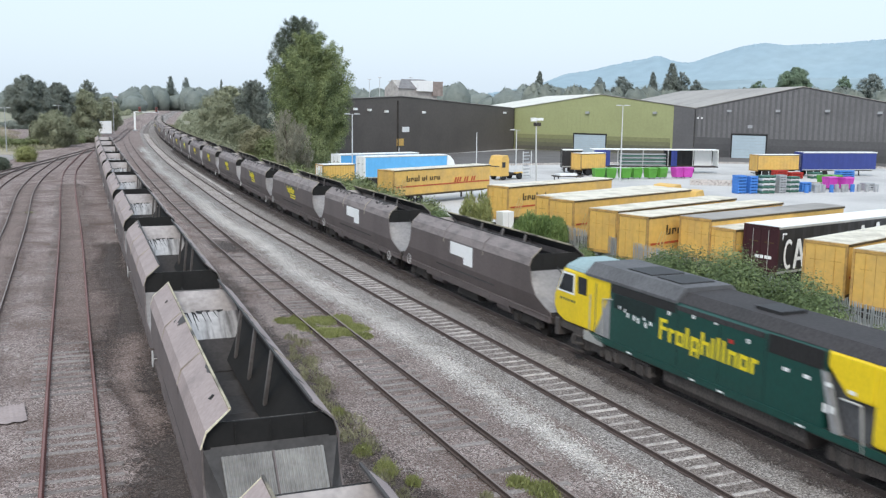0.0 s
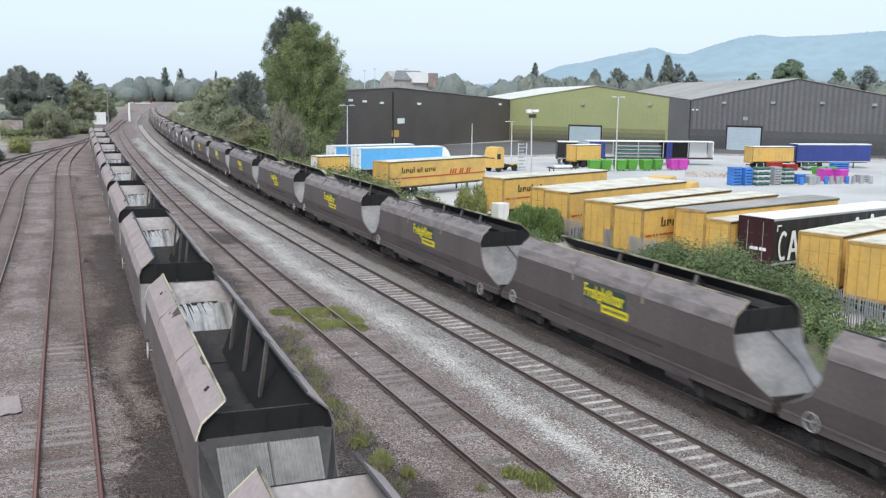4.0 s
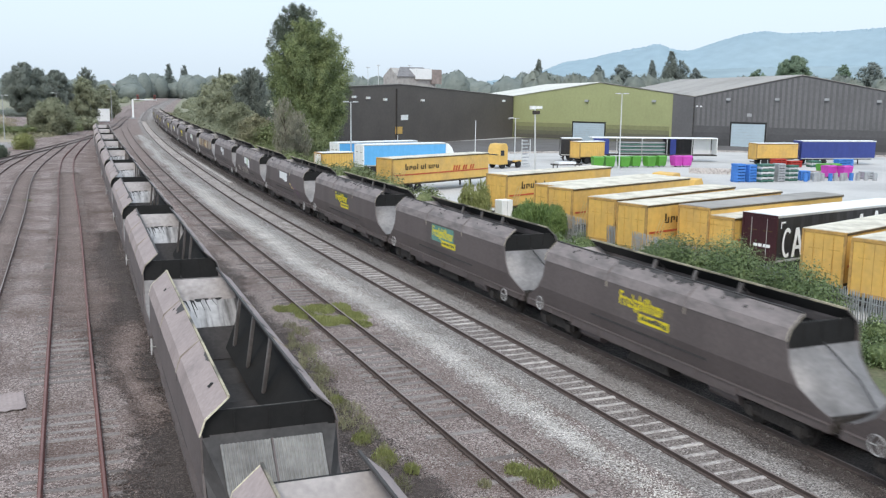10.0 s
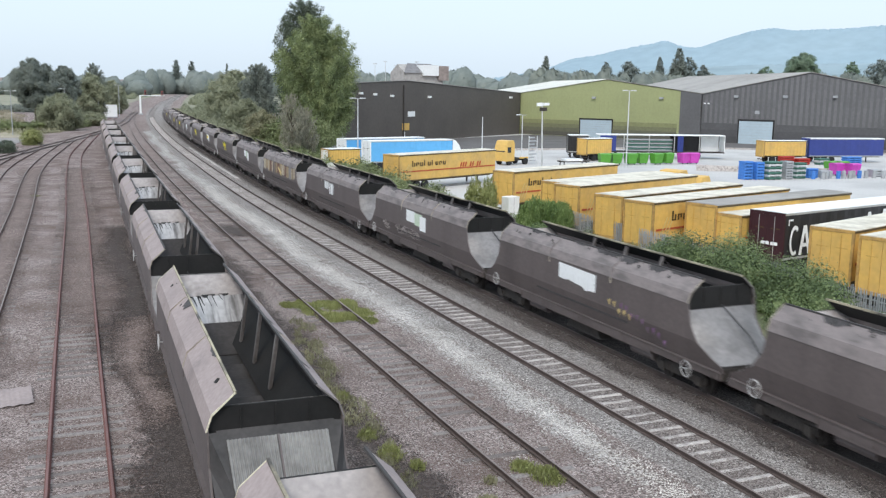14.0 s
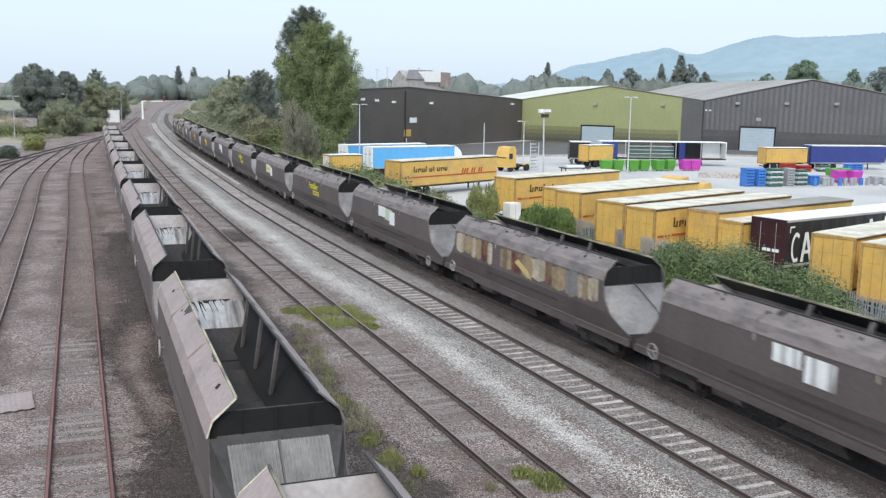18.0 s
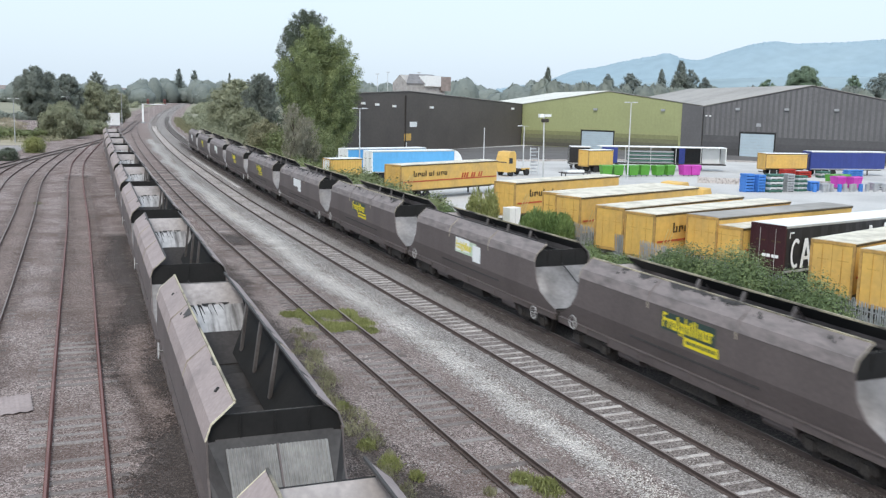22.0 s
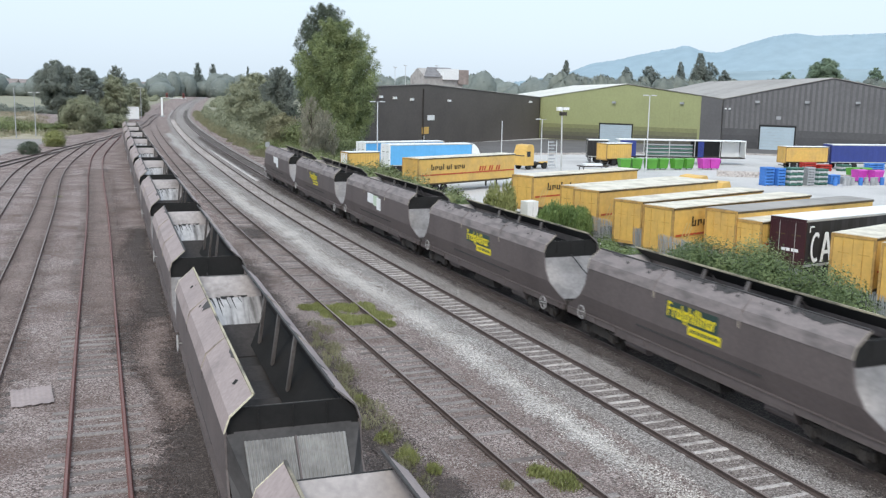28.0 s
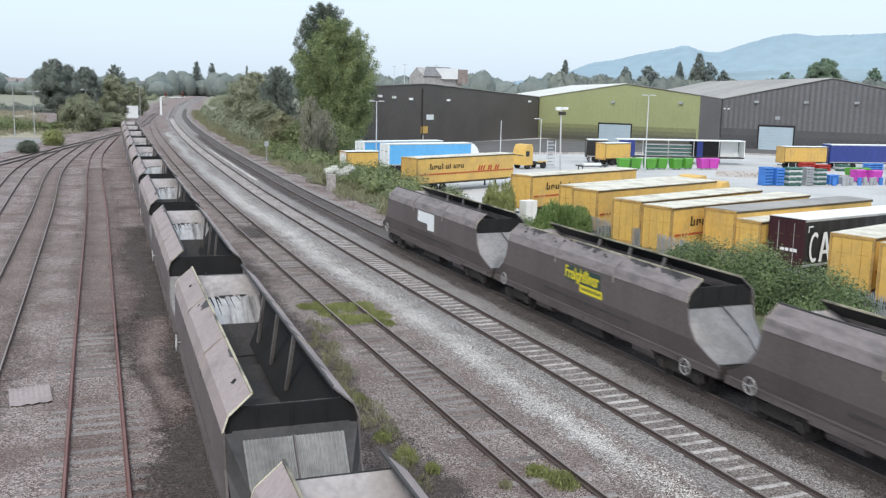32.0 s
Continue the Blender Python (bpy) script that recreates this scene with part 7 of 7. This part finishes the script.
woods("line_bushes", "tangle of low bushes beside the running line", band(54, 120, (78, 160), (26.6, 36.0), (1.2, 2.8), (1.0, 2.0)), 44000, 0.24, "leaf", 54)
woods("line_bushes_far", "tangle of bushes beside the running line", band(55, 130, (150, 360), (27.5, 38.0), (1.6, 4.2), (1.2, 2.6)), 48000, 0.4, "leafmid", 55)
woods("bank_grass", "rough olive grass on the bank", band(56, 380, (55, 390), (24.4, 30.0), (0.4, 1.3), (0.6, 1.5)), 70000, 0.22, "weeddry", 56, blades=True)
woods("yard_bushes", "tangle of shrubs beyond the yard lead", [(-14 + 2.4 * k + 2 * math.sin(k * 2.1), 205 + 2.6 * k, 0.8, 3.0, 3.0, 1.6 + math.sin(k)) for k in range(10)], 7000, 0.42, "leaf", 57)
woods("rough_grass", "rough brownish grass beyond the yard", [(-34 + 3.2 * k, 190 + 9 * math.sin(k * 1.7) + 2 * k, -0.1, 4.0, 8.0, 0.8) for k in range(12)], 8000, 0.4, "weeddry", 58)


def far_line(seed, a0, a1, dist, h0, h1, count, r0, r1):
    """A row of far trees on an arc about the bridge."""
    rng = np.random.default_rng(seed)
    out = []
    for k in range(count):
        a = radians(a0 + (a1 - a0) * (k + rng.random()) / count)
        d = dist * rng.uniform(0.9, 1.12)
        h, r = rng.uniform(h0, h1), rng.uniform(r0, r1)
        out.append((math.sin(a) * d, math.cos(a) * d, h * 0.4, r, r, h * 0.6))
    return out


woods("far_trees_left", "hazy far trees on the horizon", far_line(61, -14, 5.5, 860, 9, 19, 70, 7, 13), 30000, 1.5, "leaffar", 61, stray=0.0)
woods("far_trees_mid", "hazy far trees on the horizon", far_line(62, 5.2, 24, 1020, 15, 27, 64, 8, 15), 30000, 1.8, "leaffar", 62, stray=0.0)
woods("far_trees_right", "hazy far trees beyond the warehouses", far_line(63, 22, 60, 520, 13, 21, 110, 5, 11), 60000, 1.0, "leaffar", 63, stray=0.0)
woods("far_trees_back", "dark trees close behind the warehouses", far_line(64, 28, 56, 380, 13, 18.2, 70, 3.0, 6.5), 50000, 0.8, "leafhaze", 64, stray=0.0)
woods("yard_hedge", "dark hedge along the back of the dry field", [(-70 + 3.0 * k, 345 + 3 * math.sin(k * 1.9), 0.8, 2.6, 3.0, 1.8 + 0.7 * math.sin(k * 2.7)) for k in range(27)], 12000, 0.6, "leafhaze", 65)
woods("dry_grass", "tall dry brown grass in the field beyond the yard", [(-62 + 60 * u, 192 + 148 * v, 0.1, 3.2, 5.0, 0.75) for u, v in np.random.default_rng(66).random((90, 2)) if -62 + 60 * u < -3 - 0.02 * 148 * v], 26000, 0.4, "haygrass", 66, blades=True)
# grass colour with the haze of distance mixed in
M["fargrass"] = mat("far scrubby grass", (0.255, 0.245, 0.175), 0.95, 0, 1, 0.25, (0.19, 0.2, 0.125), 0.03, 0.7)
for side in (-1, 1):
    far = Shape()
    rows = list(range(348 if side < 0 else 392, 1500, 24))
    for y in rows:
        far.v += [(-1200.0 if side < 0 else 1500.0, y, -0.2 if side < 0 else -1.0), (float(GOODS(y)) - 15 if side < 0 else float(MAIN(y)) + 7, y, 0.02)]
    far.f = [(2 * k, 2 * k + 2, 2 * k + 3, 2 * k + 1) for k in range(len(rows) - 1)]
    tagged(part("far_grass", far, M["fargrass"]), "scrubby grass land beside the far line", "field", kind="structure")
woods("far_scrub", "low brownish scrub beside the far line", [(float(GOODS(y)) - u, y, 0.9, 2.6, 4.0, 1.4 + 0.8 * math.sin(y)) for y, u in zip(np.linspace(350, 820, 46), 19 + 30 * np.random.default_rng(67).random(46))], 16000, 0.7, "leafmid", 67)
woods("far_scrub", "bushes beside the far line", [(float(MAIN(y)) + u, y, 1.2, 3.2, 4.0, 1.9 + 0.9 * math.sin(y)) for y, u in zip(np.linspace(330, 760, 46), 13 + 16 * np.random.default_rng(68).random(46))], 18000, 0.7, "leafmid", 68)
M["dryfield"] = mat("dry brown field", (0.35, 0.305, 0.23), 0.95, 0, 3, 0.25, (0.26, 0.24, 0.15), 0.08, 0.7)
tagged(part("dry_field", Shape().slab([(-140, 186, -0.2), (-3, 186, -0.2), (-8, 346, -0.2), (-140, 346, -0.2)], (0, 0, 0.16)), M["dryfield"]), "dry brown rough field beyond the yard", "field", kind="structure")
tagged(part("yard_apron", Shape().slab([(-140, 140, -0.2), (-9, 140, -0.2), (-3.5, 170, -0.2), (-2.5, 185.5, -0.2), (-140, 185.5, -0.2)], (0, 0, 0.15)), M["asphaltpale"]), "pale grey worn hardstanding beside the yard lead", "pavement", kind="structure")

# hills, with the distance haze put into their blue colours
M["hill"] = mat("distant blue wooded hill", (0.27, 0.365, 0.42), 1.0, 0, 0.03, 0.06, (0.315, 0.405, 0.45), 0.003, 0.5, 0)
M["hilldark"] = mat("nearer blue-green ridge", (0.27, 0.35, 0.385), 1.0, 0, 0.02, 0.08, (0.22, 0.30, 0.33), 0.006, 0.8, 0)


def hill(name, crest, dist, material, seed):
    s = Shape()
    n = len(crest)
    for k, (a, z) in enumerate(crest):
        t = radians(a)
        bump = 2.2 * noise.noise((k * 0.47, seed, 4)) + 2.6 * abs(noise.noise((k * 1.31, seed, 9)))
        for d, f in ((dist * 0.86, 0.0), (dist * 0.93, 0.55), (dist * 0.985, 0.93), (dist, 1.0), (dist * 1.2, 0.0)):
            s.v.append((math.sin(t) * d, math.cos(t) * d, -2 + (z + 2) * f + (bump if f == 1.0 else 0)))
    for k in range(n - 1):
        for j in range(4):
            a = 5 * k + j
            s.f.append((a, a + 5, a + 6, a + 1))
    tagged(part(name, s, material), "hazy blue wooded hill on the horizon", "hill", kind="structure")


crest = spline([(26, 38), (28.4, 58), (29.5, 72), (30.5, 90), (31.8, 100), (33.4, 117), (35.0, 131), (36.1, 139), (36.6, 130), (37.9, 125), (38.8, 139), (39.7, 152), (40.6, 164), (42.1, 171), (42.7, 167), (44.2, 168), (45.6, 170), (47.3, 176), (50, 180), (56, 170), (66, 120), (80, 60)])
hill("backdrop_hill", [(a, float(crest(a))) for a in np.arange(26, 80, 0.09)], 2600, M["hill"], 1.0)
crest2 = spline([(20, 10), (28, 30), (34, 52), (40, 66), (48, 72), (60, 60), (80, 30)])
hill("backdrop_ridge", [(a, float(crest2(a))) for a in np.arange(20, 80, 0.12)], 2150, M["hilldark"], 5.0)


# ---- far houses ----
# haze is put into the pale brick and tile colours
M["brickfar"] = mat("far red-brown brick", (0.33, 0.275, 0.25), 0.9, 0, 1, 0.15)
M["rooftile"] = mat("far brown roof tile", (0.29, 0.255, 0.245), 0.9, 0, 1, 0.15)


def house(x, y, turn, w=9, d=7, e=5.2, r=2.6, wall="brickfar", label="far brick house with a tiled pitched roof"):
    t = thing("house", label, "house", pose(x, y, -0.5, 0, 0, turn), "far houses")
    part("wall", Shape().prism([(-d / 2, 0), (-d / 2, e), (0, e + r), (d / 2, e), (d / 2, 0)], "x", -w / 2, w / 2), M[wall], t)
    rf = Shape()
    for sy in (-1, 1):
        rf.slab([(-w / 2 - 0.3, sy * (d / 2 + 0.3), e - 0.1), (w / 2 + 0.3, sy * (d / 2 + 0.3), e - 0.1), (w / 2 + 0.3, 0, e + r + 0.05), (-w / 2 - 0.3, 0, e + r + 0.05)], (0, 0, 0.15))
    part("roof", rf, M["rooftile"], t)
    for k in (-0.28, 0.28):
        for z in (1.0, 3.6):
            part("window", Shape().box(w * k - 0.6, w * k + 0.6, -d / 2 - 0.05, -d / 2 + 0.02, z, z + 1.2), M["glass"], t)


for k, a in enumerate((-5.4, -4.1, -2.6, -1.7, 4.6)):
    a = radians(a)
    d = 880 + 40 * math.sin(k * 2.2)
    house(math.sin(a) * d, math.cos(a) * d, 25 * math.sin(k * 2.0), 13, 9, 9.0, 4.6)
M["slate"] = mat("far grey slate roof", (0.22, 0.215, 0.22), 0.9, 0, 1, 0.1)
M["render"] = mat("far grey-beige render", (0.42, 0.40, 0.38), 0.9, 0, 1, 0.1)
t = thing("office_block", "far grey house with a white dormer behind the warehouse roof", "building", pose(131, 328, -0.5, 0, 0, 10))
part("wall", Shape().prism([(-5, 0), (-5, 15.6), (0, 18.6), (5, 15.6), (5, 0)], "x", -11, 5.4), M["render"], t)
part("roof", Shape().slab([(-11.3, -5.4, 15.4), (5.7, -5.4, 15.4), (3, 0, 18.8), (-7, 0, 18.8)], (0, 0, 0.2)), M["slate"], t)
part("dormer", Shape().box(-3.6, 3.0, -6.0, -1.0, 14.6, 18.4), M["white"], t)
part("gable", Shape().box(3.2, 7.6, -5.6, -4.0, 13.0, 18.2), M["brickfar"], t)


for k in range(7):
    a = radians(18.9 + 0.62 * k)
    t = thing("far_mast", "thin pale far floodlight mast behind the warehouse", "mast", pose(420 * math.sin(a), 420 * math.cos(a), -0.5), "far masts")
    part("pole", Shape().taper((0, 0, 0), (0, 0, 20.5 + math.sin(k * 2.0)), 0.16, 0.1, 6), M["whitepost"], t)
    part("lamp_bar", Shape().box(-0.8, 0.8, -0.1, 0.1, 20.2 + math.sin(k * 2.0), 20.5 + math.sin(k * 2.0)), M["whitepost"], t)


# ---- trackside things ----
# the red light of the signals is put into the colour of their heads
M["signalred"] = mat("dull red backboard", (0.24, 0.085, 0.075), 0.7)


def gantry(x, y):
    t = thing("signal_gantry", "white cantilever signal gantry over the line", "signal", pose(x, y, -0.3))
    part("mast", Shape().box(-0.28, 0.28, -0.28, 0.28, 0, 6.4), M["white"], t)
    part("arm", Shape().box(-0.3, 7.6, -0.18, 0.18, 6.1, 6.4), M["white"], t)
    part("base", Shape().box(-0.7, 0.7, -0.7, 0.7, 0, 0.5), M["galv"], t)
    for k in (1.6, 6.9):
        h = part("signal_head", Shape().box(k - 0.35, k + 0.35, -0.6, -0.3, 6.4, 7.9), M["signalred"], t)
        part("hood", Shape().rod((k, -0.6, 7.2), (k, -1.0, 7.2), 0.22, 10), M["black"], h)


gantry(30.6, 326.0)
t = thing("relay_cabinet", "white lineside relay cabinet", "cabinet", pose(18.7, 289.0, 0.0, 0, 0, 8))
part("body", Shape().box(-1.9, 1.9, -0.7, 0.7, 0.3, 3.6), M["white"], t)
part("lid", Shape().box(-2.0, 2.0, -0.8, 0.8, 3.6, 3.72), M["white"], t)
part("plinth", Shape().box(-2.0, 2.0, -0.7, 0.7, 0, 0.3), M["galv"], t)

t = thing("concrete_post", "weathered pale concrete lineside post", "post", pose(25.1, 92.6, -0.5))
bevelled(part("shaft", Shape().prism([(-0.42, -0.3), (0.42, -0.3), (0.42, 0.3), (-0.42, 0.3)], "z", 0, 1.75), M["concrete"], t), 0.05)
woods("blossom_bush", "white-flowering bush above the lineside post", [(25.4 + 0.55 * k, 94.5, 1.45 + 0.25 * math.sin(k * 2), 0.55, 0.6, 0.35) for k in range(5)], 700, 0.2, "flower", 71)
t = thing("line_sign", "small pale sign on a thin lineside post", "sign", pose(26.7, 133.2, -0.5))
part("post", Shape().rod((0, 0, 0), (0, 0, 2.6), 0.06), M["galv"], t)
part("plate", Shape().box(-0.3, 0.3, -0.04, 0.0, 2.1, 2.8), M["galv"], t)
t = thing("ballast_sheet", "pale weathered corrugated sheet lying on the ballast", "metal sheet", pose(-1.33, 31.6, -0.06, 1.5, -1, 6))
cs = Shape()
nn = 16
for i in range(nn + 1):
    xx = -0.62 + 1.24 * i / nn
    for j, yy in enumerate((-0.85, 0.85)):
        cs.v.append((xx + 0.07 * j, yy + 0.05 * math.sin(i * 1.3), 0.03 + 0.009 * (i % 2)))
cs.f = [(2 * i, 2 * i + 2, 2 * i + 3, 2 * i + 1) for i in range(nn)]
sheet = part("sheet", cs, M["canopy"], t)
sol = sheet.modifiers.new("thickness", "SOLIDIFY")
sol.thickness = 0.006

tro = thing("cable_trough", "pale concrete cable trough between the running lines", "cable trough")
for k in range(34):
    y = 103 + k * 1.55
    ob = new("lid_slab", Shape().box(-0.2, 0.2, -0.76, 0.76, 0, 0.14).mesh("lid_slab", M["concrete"]) if k == 0 else tro.children[0].data)
    ob.parent = tro
    ob.matrix_basis = pose(float(GOODS(y)) + 1.55, y, -0.28, 0, 0, -math.degrees(math.atan(float(shift(y + 1) - shift(y - 1)) / 2)))

# palisade fence
fence = thing("palisade_fence", "grey galvanised palisade fence by the lorry park", "fence")
fx = spline([(18, 34.6), (35, 35.6), (39, 36.2), (53, 36.6), (66, 37.2), (75, 38.6), (92, 33.6)])
pale = Shape().prism([(-0.035, 0), (0.035, 0), (0.035, 1.65), (0.0, 1.85), (-0.035, 1.65)], "y", -0.012, 0.012).mesh("pale", M["galv"])
post = Shape().box(-0.04, 0.04, -0.06, 0.06, 0, 1.8).mesh("post", M["galv"])
railm = Shape().box(-0.02, 0.02, 0, 2.62, 0, 0.05).mesh("fence_rail", M["galv"])
k = 0
y = 26.0
while y < 68:
    x = float(fx(y))
    a = -math.degrees(math.atan(float(fx(y + 0.5) - fx(y - 0.5))))
    ob = new("pale", pale)
    ob.parent = fence
    ob.matrix_basis = pose(x - 0.03, y, -1.05 + random.uniform(-0.02, 0.02), 0, random.uniform(-2, 2), 90 + a)
    if k % 17 == 0:
        ob = new("post", post)
        ob.parent = fence
        ob.matrix_basis = pose(x + 0.08, y, -1.1, 0, 0, a)
        for z in (-0.7, 0.35):
            ob = new("fence_rail", railm)
            ob.parent = fence
            ob.matrix_basis = pose(x + 0.02, y, z, 0, 0, a)
    y += 0.155
    k += 1

# weeds on the sidings
def weeds(name, label, spots, n, size, key, seed):
    woods(name, label, spots, int(n * 1.3), size, key, seed, blades=True, stray=0.2)


rw = random.Random(31)
weeds("siding_weeds", "low yellow-green weeds growing in the siding", [(10.35 + 2.7 * u + rw.uniform(-0.25, 0.25), 42.2 - 5.0 * rw.random() * (0.55 + 0.45 * u) - 0.8 * u, -0.17, rw.uniform(0.25, 0.5), rw.uniform(0.3, 0.7), rw.uniform(0.04, 0.15)) for u in [k / 41 for k in range(42)] if abs(u - 0.115) > 0.04 and abs(u - 0.66) > 0.04], 12000, 0.075, "weed", 81)
weeds("siding_weeds", "small tuft of green weeds in the siding", [(11.7, 20.3, -0.15, 0.35, 0.5, 0.17), (11.4, 21.0, -0.15, 0.3, 0.4, 0.14)], 900, 0.09, "weed", 82)
weeds("siding_weeds", "small tuft of weeds beside the siding", [(10.2, 20.6, -0.17, 0.15, 0.2, 0.12), (9.6, 19.4, -0.17, 0.3, 0.3, 0.14)], 500, 0.08, "weeddry", 83)
weeds("dry_weeds", "dry olive weeds beside the stored wagons", [(7.9 + 0.041 * k + rw.uniform(-0.45, 0.45), 21.0 + k * 0.42 + rw.uniform(-0.3, 0.3), -0.13, rw.uniform(0.12, 0.4), rw.uniform(0.2, 0.5), rw.uniform(0.08, 0.3)) for k in range(42)], 3400, 0.08, "weeddry", 84)
weeds("green_weeds", "fresh weed tufts among the dry ones", [(8.35, 23.0, -0.1, 0.3, 0.35, 0.25), (8.2, 24.6, -0.1, 0.25, 0.3, 0.2), (8.75, 22.0, -0.1, 0.2, 0.25, 0.16), (8.6, 28.2, -0.12, 0.2, 0.3, 0.14)], 1500, 0.07, "weed", 86)
weeds("yard_weeds", "sparse weeds and moss in the yard", [(x + 0.3 * math.sin(k * 3), y, -0.09, 0.4, 0.8, 0.05) for k, (x, y) in enumerate([(-5.5, 46), (-7.5, 60), (-6.5, 75), (-1.6, 22.5), (-8.6, 88), (-0.9, 90)])], 900, 0.08, "weeddry", 85)


# loose stones over the ballast nearest the bridge
def stones(name, label, key, seed, n, xr, yr, z, size, weight=None):
    """Many small angular stones lying on a bed; weight(x, y) thins them out."""
    rng = np.random.default_rng(seed)
    x = xr[0] + (xr[1] - xr[0]) * rng.random(n)
    y = yr[0] + (yr[1] - yr[0]) * rng.random(n) ** 1.35
    x = x + shift(y)
    if weight is not None:
        keep = rng.random(n) < weight(x, y)
        x, y = x[keep], y[keep]
    m = len(x)
    q = size[0] + (size[1] - size[0]) * rng.random(m) ** 2
    corner = np.array([(1, 0, 0), (0, 1, 0), (-1, 0, 0), (0, -1, 0), (0.1, 0.1, 0.9), (0, 0, -0.7)], float)
    a = rng.random(m) * math.tau
    P = corner[None] * (0.75 + 0.4 * rng.random((m, 6, 1)))
    P = P + 0.12 * rng.normal(size=(m, 6, 3))
    ca, sa = np.cos(a)[:, None], np.sin(a)[:, None]
    X = P[:, :, 0] * ca - P[:, :, 1] * sa
    Y = P[:, :, 0] * sa + P[:, :, 1] * ca
    zz = z if np.isscalar(z) else z(x, y)
    V = np.stack([x[:, None] + X * q[:, None], y[:, None] + Y * q[:, None], (zz + 0.2 * q)[:, None] + P[:, :, 2] * q[:, None] * 0.7], 2).reshape(-1, 3)
    tri = np.array([(0, 1, 4), (1, 2, 4), (2, 3, 4), (3, 0, 4)])
    F = (np.arange(m)[:, None, None] * 6 + tri[None]).reshape(-1, 3)
    me = bpy.data.meshes.new(name)
    me.vertices.add(len(V))
    me.vertices.foreach_set("co", V.astype(np.float32).ravel())
    k = len(F)
    me.loops.add(3 * k)
    me.loops.foreach_set("vertex_index", F.astype(np.int32).ravel())
    me.polygons.add(k)
    me.polygons.foreach_set("loop_start", np.arange(0, 3 * k, 3, dtype=np.int32))
    me.update(calc_edges=True)
    me.materials.append(M[key])
    tagged(part(name, me, None), label, "ballast", kind="stuff")


def stone_mat(name, a, b, c):
    m = leafy(name, a, b, c, 0.95)
    n, l = m.node_tree.nodes, m.node_tree.links
    l.new(n["Principled BSDF"].outputs[0], n["Material Output"].inputs[0])
    return m


M["stone"] = stone_mat("grey-brown ballast stone", (0.085, 0.068, 0.061), (0.262, 0.226, 0.207), (0.56, 0.515, 0.48))
M["palestone"] = stone_mat("pale limestone", (0.36, 0.325, 0.29), (0.62, 0.575, 0.525), (0.88, 0.84, 0.79))
ground_at = lambda x, y: level(x, y) + 0.01
stones("loose_stones", "loose grey-brown ballast stones in the yard", "stone", 91, 90000, (-8.0, 8.4), (13, 62), ground_at, (0.012, 0.032))
stones("loose_stones", "loose grey-brown ballast stones beside the siding", "stone", 92, 80000, (8.4, 15.4), (13, 70), ground_at, (0.012, 0.034))
stones("loose_stones", "loose grey ballast stones along the running lines", "stone", 93, 95000, (14.6, 23.5), (13, 75), -0.29, (0.012, 0.034))
stones("pale_stones", "loose pale limestone chips between two tracks", "palestone", 94, 52000, (12.6, 16.0), (18, 95), -0.2, (0.012, 0.036), lambda x, y: np.exp(-((x - shift(y) - 14.25) / 0.62) ** 2))


# ---- everything that moves ----
def motions():
    times = list(range(0, 33))

    def lead(t):
        return float(np.interp(t, *LEAD))

    def spin(carrier, offset, radius):
        """Roll the wheelsets while their vehicle is before the bridge."""
        near = [0.05 * k for k in range(1, 640) if 8 < lead(0.05 * k) + offset < 105]
        if not near:
            return
        for bogie in carrier.children:
            if "bogie" not in bogie.name:
                continue
            for ws in bogie.children:
                u = ws.location.y
                turn = lambda t: pose(0, u, radius, math.degrees(-lead(t) / radius) % 360)
                rows = [(t, turn(t)) for t in near]
                walk(ws, [(0.0, turn(near[0]))] + rows + [(32.0, turn(near[-1]))])

    walk(LOCO, [(t, place(lead(t) - 19.7)) for t in times])
    spin(LOCO, -19.7, 0.53)
    for k, w in enumerate(TRAIN):
        walk(w, [(t, place(lead(t) + k * SPACE)) for t in times])
        spin(w, k * SPACE, 0.46)


motions()
